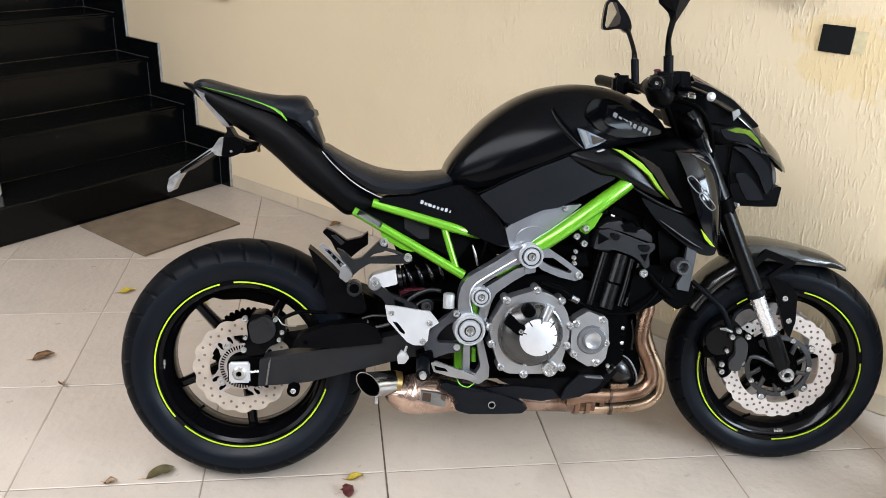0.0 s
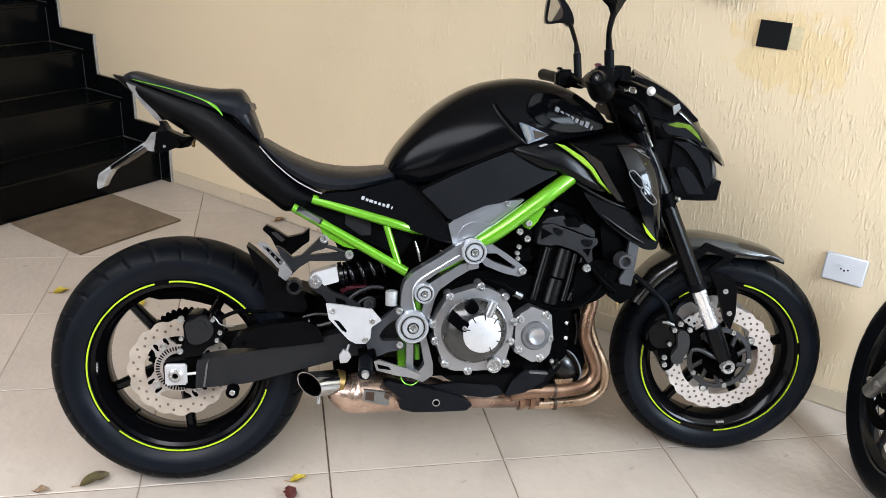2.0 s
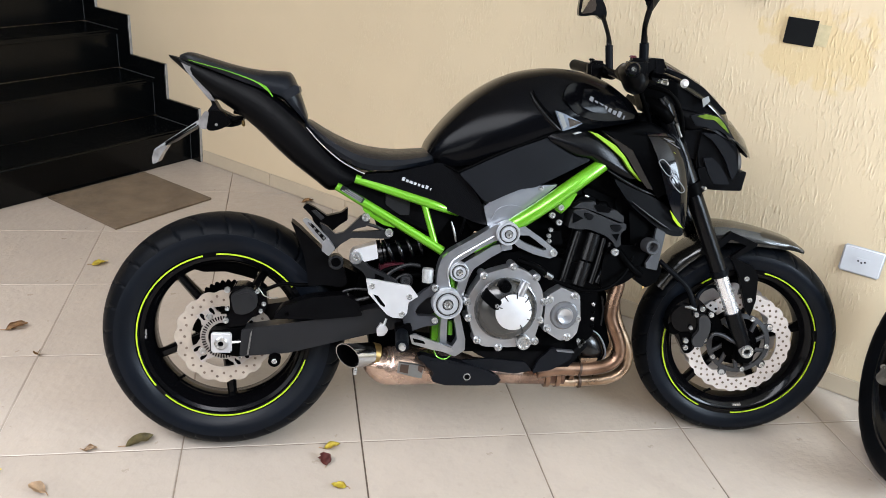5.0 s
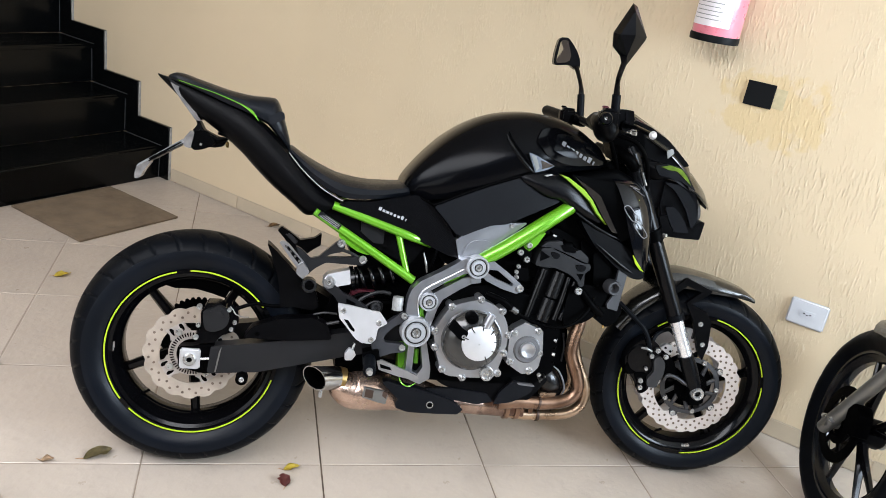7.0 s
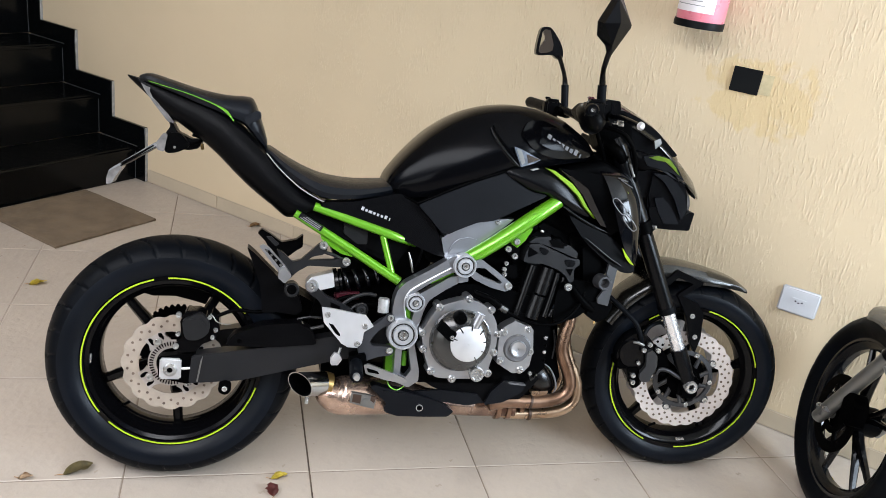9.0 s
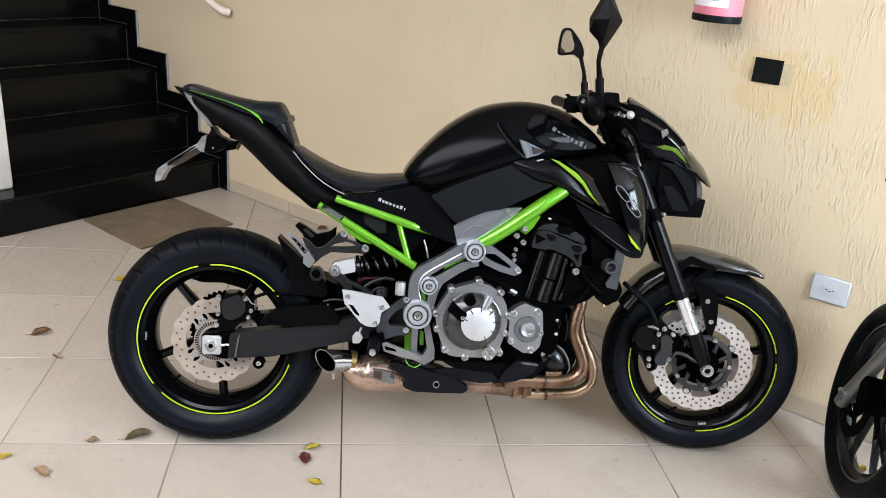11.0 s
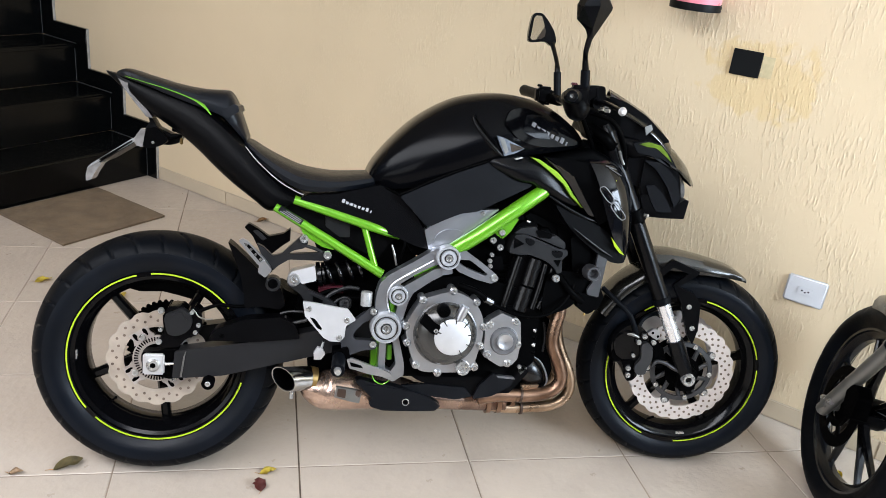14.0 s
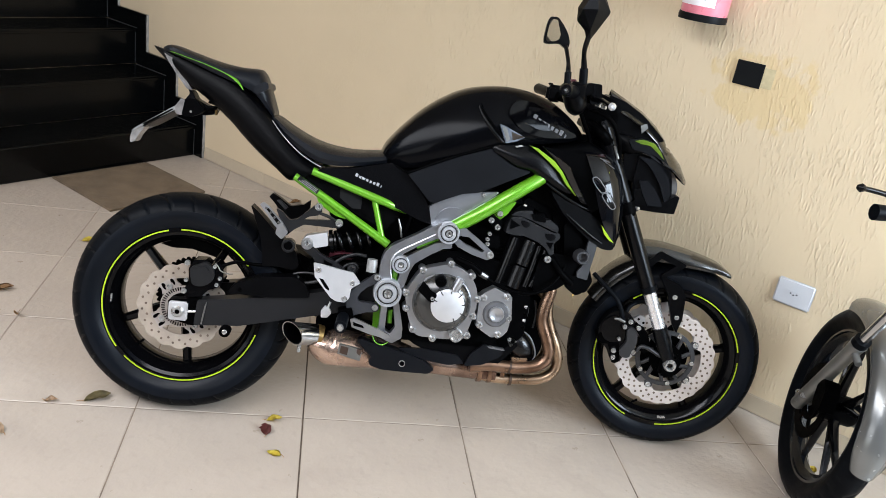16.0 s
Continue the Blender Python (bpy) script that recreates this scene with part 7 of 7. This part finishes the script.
resv = part("fluid_reservoir", slab([(1.068, 1.094), (1.080, 1.101), (1.114, 1.101), (1.121, 1.057), (1.107, 1.049), (1.091, 1.056), (1.076, 1.072)], 0.165, 0.225, 0.006, 3), PLASTIC, bike, "black front brake fluid reservoir", STEER)
part("reservoir_edge", slab([(1.092, 1.096), (1.097, 1.097), (1.102, 1.060), (1.097, 1.061)], 0.20, 0.2275, 0.001), SATIN, resv)
part("throttle_housing", dome(smooth2([(1.014, 1.067), (1.028, 1.084), (1.058, 1.086), (1.077, 1.071), (1.085, 1.043), (1.076, 1.019), (1.058, 1.008), (1.037, 1.016), (1.023, 1.041)], 3), 0.200, 0.262), PLASTIC, bike, "round black throttle housing", STEER)
# black slab added to fill the dark space behind the bars
part("yoke_filler", slab([(1.030, 1.055), (1.050, 1.032), (1.082, 1.018), (1.096, 0.988), (1.106, 0.955), (1.165, 0.948), (1.192, 1.006), (1.175, 1.060), (1.105, 1.085), (1.050, 1.080)], 0.02, 0.112, 0.010, 2), DARK, bike, "", STEER)
part("master_cylinder", tube([(1.050, -0.215, 1.062), (1.085, -0.165, 1.050), (1.110, -0.13, 1.035)], [0.021, 0.021, 0.016], 16), PLASTIC, bike, "", STEER)
for x, y, z in ((1.112, 0.190, 1.044), (1.124, 0.195, 1.052), (1.130, 0.18, 1.040)):
    part("lever_joint", tube([(x, -y, z), (x + 0.010, -y - 0.008, z)], 0.005, 10), STEEL, bike, "", STEER)
part("brake_hose", tube([(1.10, -0.15, 1.03), (1.16, -0.16, 1.01), (1.20, -0.14, 0.95), (1.22, -0.11, 0.86), (1.25, -0.09, 0.78)], 0.006, 10), DARK, bike, "", STEER)
part("throttle_cable", tube([(1.06, -0.20, 1.04), (1.09, -0.16, 0.99), (1.12, -0.12, 0.94), (1.14, -0.08, 0.88)], 0.006, 10), DARK, bike, "", STEER)
part("fork_reflector", tube([(1.192, -0.128, 0.935), (1.208, -0.128, 0.900)], 0.0042, 12), SLIDER, bike, "", STEER)
part("cable_sleeve", tube([(1.11, -0.10, 0.99), (1.15, -0.13, 0.965), (1.175, -0.11, 0.94)], 0.016, 12), DARK, bike, "", STEER)
part("screen_bracket", sheet([(1.262, 0.087, 1.000), (1.279, 0.085, 1.008), (1.284, 0.086, 0.995), (1.268, 0.088, 0.978)], [(0, 1, 2, 3)], 0.004), SLIDER, bike, "", STEER)


# ---- the silver motorcycle beside it, of which only the front end shows ----
BIKE2 = pose(1.509, -0.221, 0.002, 0, 0, 71.1) @ pose(0, 0, 0, 6.1)
bike2 = thing("silver_motorcycle", BIKE2, "older small silver motorcycle parked nose to the wall", "motorcycle")
AX2 = Matrix.Translation((0, 0, 0.310)) @ Matrix.Scale(1.033, 4)
BARS2 = Matrix.Translation((-0.012, 0, -0.045)) @ Matrix.Diagonal((1, 0.91, 1, 1))
w2 = part("front_wheel", lathe(sym([(0.230, 0.020), (0.230, 0.027), (0.221, 0.027), (0.219, 0.021), (0.206, 0.016), (0.199, 0.009), (0.198, 0.0)]), 80), RIM2, bike2, "black cast front wheel", AX2)
part("tyre", tyre(sym([(0.219, 0.020), (0.232, 0.030), (0.252, 0.041), (0.266, 0.044), (0.278, 0.040), (0.288, 0.031), (0.296, 0.018), (0.300, 0.0)]), 260, 40, 0.276), RUBBER, w2, "narrow black road tyre")
part("hub", lathe([(0.01, 0.055), (0.036, 0.055), (0.042, 0.045), (0.042, -0.045), (0.05, -0.055), (0.01, -0.055)], 36), DARK, w2)
for k in range(5):
    for d in (-1, 1):
        part("spoke", spoke(0.038, 0.201, 0.012, 0.0062, 0.014, 0.008, 2 + 72 * k, d * 0.19), RIM, w2)
part("brake_disc", wave_disc(0.112, 0.080, -0.066, 0.004, 60, 0.0, None, None), DARK, w2)
part("disc_carrier", lathe([(0.04, -0.062), (0.058, -0.062), (0.058, -0.068), (0.04, -0.068)], 40), DARK, w2)
for k in range(6):
    part("carrier_arm", turned(box(0.050, 0.084, -0.068, -0.062, -0.009, 0.009, 0.002, 1), Matrix.Rotation(radians(60 * k + 12), 4, "Y")), DARK, w2)


def fork2_x(z):
    return 0.012 - 0.57 * (z - 0.310)


for s in (1, -1):
    y = 0.088 * s
    leg = part("fork_slider", tube([(fork2_x(0.272), y, 0.272), (fork2_x(0.290), y, 0.290), (fork2_x(0.545), y, 0.545), (fork2_x(0.578), y, 0.578)], [0.0185, 0.0205, 0.0205, 0.0245], 22, 2), SLIDER, bike2, "brushed silver fork slider")
    part("dust_seal", tube([(fork2_x(0.576), y, 0.576), (fork2_x(0.596), y, 0.596)], 0.0225, 20), RUBBER, leg)
    part("fork_tube", tube([(fork2_x(0.59), y, 0.59), (fork2_x(0.98), y, 0.98)], 0.0145, 18), CHROME, leg, "chromed fork tube")
    part("axle_lug", tube([(fork2_x(0.300), y * 0.72, 0.300), (fork2_x(0.300), y * 1.22, 0.300)], 0.017, 16), SLIDER, leg)
    part("lug_bolt", tube([(0.020, y * 1.02, 0.296), (0.036, y * 1.02, 0.304)], 0.007, 8), STEEL, leg)
    if s > 0:
        part("axle_nut", tube([(0.042, 0.100, 0.302), (-0.014, 0.100, 0.323)], [0.008, 0.009], 10), STEEL, leg)
    part("fender_lug", tube([(fork2_x(0.55) - 0.015, y, 0.55), (fork2_x(0.55) - 0.05, y * 0.9, 0.535)], 0.010, 10), SLIDER, leg)
fen = []
for k in range(33):
    a = radians(70 + 112 * k / 32)
    r = 0.325
    w = (0.058 - 0.009 * k / 32) * (1 - 0.35 * max(0.0, (k - 28) / 4) ** 2)
    half = [(yy * w, r + dz) for yy, dz in ((1.0, -0.034 + 0.040 * max(0.0, k / 32 - 0.4)), (0.97, -0.016), (0.80, 0.000), (0.45, 0.010), (0.0, 0.013))]
    row = half + [(-yy, q) for yy, q in half[-2::-1]]
    back = [(yy * 0.97, q - 0.004) for yy, q in row[::-1]]
    fen.append([Vector((q * math.cos(a), yy, q * math.sin(a))) for yy, q in row + back])
part("front_fender", loft(fen), BSILVER, bike2, "silver painted front mudguard", Matrix.Translation((0, 0, 0.310)))
part("fender_brace", slab([(0.075, 0.612), (0.010, 0.620), (-0.055, 0.560), (-0.020, 0.480), (0.035, 0.430), (0.045, 0.500)], 0.050, 0.058, 0.003), BSILVER, bike2, "silver mudguard brace")
part("caliper", slab([(-0.135, 0.345), (-0.120, 0.405), (-0.080, 0.425), (-0.050, 0.395), (-0.075, 0.335)], -0.098, -0.056, 0.010), DARK, bike2, "black brake caliper")
part("lower_yoke", box(fork2_x(0.78) - 0.03, fork2_x(0.78) + 0.03, -0.115, 0.115, 0.765, 0.80, 0.008), DARK, bike2)
part("top_yoke", box(fork2_x(0.97) - 0.03, fork2_x(0.97) + 0.03, -0.115, 0.115, 0.965, 0.99, 0.008), DARK, bike2)
part("handlebar", tube([(-0.46, 0.36, 1.045), (-0.42, 0.24, 1.055), (-0.345, 0.11, 1.045), (-0.325, 0.05, 1.01), (-0.325, -0.05, 1.01), (-0.345, -0.11, 1.045), (-0.42, -0.24, 1.055), (-0.46, -0.36, 1.045)], 0.011, 14), CHROME, bike2, "chromed tubular handlebar", BARS2)
for s in (1, -1):
    part("grip", tube([(-0.465, 0.372 * s, 1.044), (-0.44, 0.30 * s, 1.05), (-0.425, 0.25 * s, 1.054)], [0.018, 0.0165, 0.018], 18), RUBBER, bike2, "black rubber grip", BARS2)
    lev = part("control_lever", tube([(-0.37, 0.20 * s, 1.05), (-0.34, 0.24 * s, 1.062), (-0.365, 0.33 * s, 1.068), (-0.385, 0.385 * s, 1.070)], [0.009, 0.007, 0.006, 0.006], 10), SATIN, bike2, "black ball-ended lever", BARS2)
    part("lever_ball", tube([(-0.384, 0.382 * s, 1.070), (-0.387, 0.392 * s, 1.070), (-0.389, 0.402 * s, 1.070)], [0.006, 0.0105, 0.005], 12, 4), SATIN, lev)
    part("lever_perch", box(-0.435, -0.36, min(0.18 * s, 0.225 * s), max(0.18 * s, 0.225 * s), 1.035, 1.075, 0.008), DARK, bike2, "", BARS2)

# ---- fallen leaves ----
LEAF_MATS = {"yellow": mat("yellow_leaf", (0.62, 0.42, 0.03), 0.6, var=0.3, scale=60, col2=(0.50, 0.42, 0.06)), "brown": mat("brown_leaf", (0.26, 0.14, 0.055), 0.7, var=0.35, scale=60), "green": mat("olive_leaf", (0.115, 0.088, 0.032), 0.6, var=0.35, scale=60), "red": mat("dark_red_leaf", (0.10, 0.02, 0.015), 0.6, var=0.3, scale=60), "tan": mat("tan_leaf", (0.40, 0.27, 0.16), 0.7, var=0.3, scale=60)}


def leaf(x, y, colour, length, width, turn, curl, seed, label):
    """A dry leaf: a pointed blade with a midrib fold, curled, with a short stalk."""
    ob = thing("fallen_leaf", pose(x, y, 0.001, 0, 0, turn), label, "leaf", "leaves on the floor")
    bm = bmesh.new()
    rows = []
    for i in range(9):
        f = i / 8
        w = width * 0.5 * math.sin(math.pi * f ** 0.8) ** 0.8 if 0 < f < 1 else 0.0006
        row = []
        for j in (-1, -0.5, 0, 0.5, 1):
            z = 0.002 + curl * (abs(j) * 0.55 * math.sin(math.pi * f) + f * f * 0.6) * length + 0.005 * noise.noise(Vector((f * 3, j, seed)))
            row.append(bm.verts.new(((f - 0.5) * length, j * w * (1 + 0.5 * noise.noise(Vector((f * 7, j * 2, seed + 9)))), max(0.0008, z))))
        rows.append(row)
    for a, b in zip(rows, rows[1:]):
        for j in range(4):
            bm.faces.new((a[j], a[j + 1], b[j + 1], b[j]))
    bmesh.ops.solidify(bm, geom=bm.faces[:], thickness=0.0006)
    part("blade", bm, LEAF_MATS[colour], ob, "", None, 80)
    part("stalk", tube([(-0.5 * length, 0, 0.003), (-0.62 * length, 0.003, 0.004), (-0.75 * length, 0.008, 0.002)], [0.0012, 0.001, 0.0008], 6, 3), LEAF_MATS["brown"], ob)
    return ob


for i, (x, y, c, ln, wd, tr, cu) in enumerate((
        (-0.951, -0.066, "yellow", 0.055, 0.026, 15, 0.1), (-1.089, 0.662, "brown", 0.070, 0.036, 20, 0.35), (-0.981, 0.487, "brown", 0.030, 0.018, -60, 0.9), (-0.820, -0.143, "tan", 0.045, 0.034, 160, 0.5), (-0.726, 0.010, "tan", 0.036, 0.024, 5, 0.3), (-0.604, 0.033, "green", 0.075, 0.040, 25, 0.25),
        (-0.085, -0.024, "yellow", 0.046, 0.026, 10, 0.35), (-0.106, -0.078, "red", 0.042, 0.034, 100, 0.5), (-0.074, -0.183, "yellow", 0.040, 0.028, 170, 0.2), (-0.926, 1.150, "yellow", 0.060, 0.036, 20, 0.2), (-0.625, 1.018, "yellow", 0.050, 0.030, 60, 0.3), (-0.115, 1.828, "brown", 0.055, 0.03, 10, 0.4), (1.630, -0.130, "yellow", 0.045, 0.03, 30, 0.3))):
    leaf(x, y, c, ln, wd, tr, cu, i * 3.7, {"yellow": "small yellow fallen leaf on the tiles", "brown": "curled dry brown leaf on the tiles", "tan": "pale tan dry leaf on the tiles", "green": "dull olive green leaf on the tiles", "red": "dark red curled leaf on the tiles"}[c])

# ---- skirting tiles and floor tiles ----
sk_mesh = None
skirt = thing("skirting", WALL.copy(), "beige tile skirting along the foot of the wall", "skirting", kind="structure")
for k in range(12):
    u0 = 0.062 + 0.497 * k
    u1 = min(u0 + 0.494, ROOM_U1 - 0.002)
    if sk_mesh is None:
        ob = part("skirting_tile", box(-0.2481, 0.2481, 0.0, 0.007, 0.001, 0.070, 0.003, 2), SKIRT, skirt)
        sk_mesh = ob.data
    else:
        ob = new("skirting_tile", sk_mesh)
        ob.parent = skirt
    ob.matrix_basis = pose(u0 + 0.247, 0, 0)


def tile_bm():
    h = S / 2 - 0.0023
    bm = bmesh.new()
    sq = ((-1, -1), (1, -1), (1, 1), (-1, 1))
    lo = [bm.verts.new((sx * h, sy * h, -0.010)) for sx, sy in sq]
    mid = [bm.verts.new((sx * h, sy * h, -0.0012)) for sx, sy in sq]
    hi = [bm.verts.new((sx * (h - 0.0015), sy * (h - 0.0015), 0)) for sx, sy in sq]
    for p, q in ((lo, mid), (mid, hi)):
        for k in range(4):
            bm.faces.new((p[k], p[(k + 1) % 4], q[(k + 1) % 4], q[k]))
    bm.faces.new(hi)
    return bm


# whole tiles share one mesh; those along the walls are cut to the room
tile_mesh = None
inv = WALL.inverted()
rot = WALL.to_3x3()
BOUNDS = ((rot @ Vector((1, 0, 0)), wall_at(ROOM_U1 + 0.2, 0, 0)), (rot @ Vector((-1, 0, 0)), wall_at(ROOM_U0, 0, 0)), (rot @ Vector((0, 1, 0)), wall_at(0, 0, 0)), (rot @ Vector((0, -1, 0)), wall_at(0, ROOM_N + 0.15, 0)))
for i in range(-20, 20):
    for j in range(-24, 20):
        c = Vector(((i + 0.5) * S, (j + 0.5) * S, 0))
        over = [(nrm, co) for nrm, co in BOUNDS if (c - co).dot(nrm) > -0.36]
        if any((c - co).dot(nrm) > 0.30 for nrm, co in over):
            continue
        if over:
            bm = tile_bm()
            for nrm, co in over:
                bmesh.ops.bisect_plane(bm, geom=bm.verts[:] + bm.edges[:] + bm.faces[:], plane_co=co - c, plane_no=nrm, clear_outer=True)
            if not bm.faces:
                bm.free()
                continue
            ob = part("floor_tile", bm, TILE, floor)
        elif tile_mesh is None:
            ob = part("floor_tile", tile_bm(), TILE, floor)
            tile_mesh = ob.data
        else:
            ob = new("floor_tile", tile_mesh)
            ob.parent = floor
        ob.matrix_parent_inverse = inv
        ob.matrix_basis = pose(c.x, c.y, 0.0)


FAINTDIRT = mat("faint_joint_dirt", (0.20, 0.155, 0.118), 0.95, var=0.5, scale=9)
# dirt pressed into the joint that runs past the rear wheel
dirt = part("joint_dirt", box(-0.0022, 0.0022, -0.45, 2.4, -0.0017, -0.0008, 0), mat("joint_dirt", (0.075, 0.052, 0.036), 0.95, var=0.4, scale=14), floor, "dark dirt in a tile joint")
dirt.matrix_parent_inverse = inv
for x, y0, y1 in ((S, -0.98, 0.9), (2 * S, -0.98, 0.9), (-S, -2.2, 0.98)):
    faint = part("joint_dirt", box(x - 0.0016, x + 0.0016, y0, y1, -0.0017, -0.0009, 0), FAINTDIRT, floor, "brownish dirt in a tile joint")
    faint.matrix_parent_inverse = inv
for x0, x1 in ((-1.4, -0.006), (0.006, S - 0.006), (S + 0.006, 1.9)):
    faint = part("joint_dirt", box(x0, x1, -0.0011, 0.0011, -0.0017, -0.0011, 0), FAINTDIRT, floor, "brownish dirt in a tile joint")
    faint.matrix_parent_inverse = inv
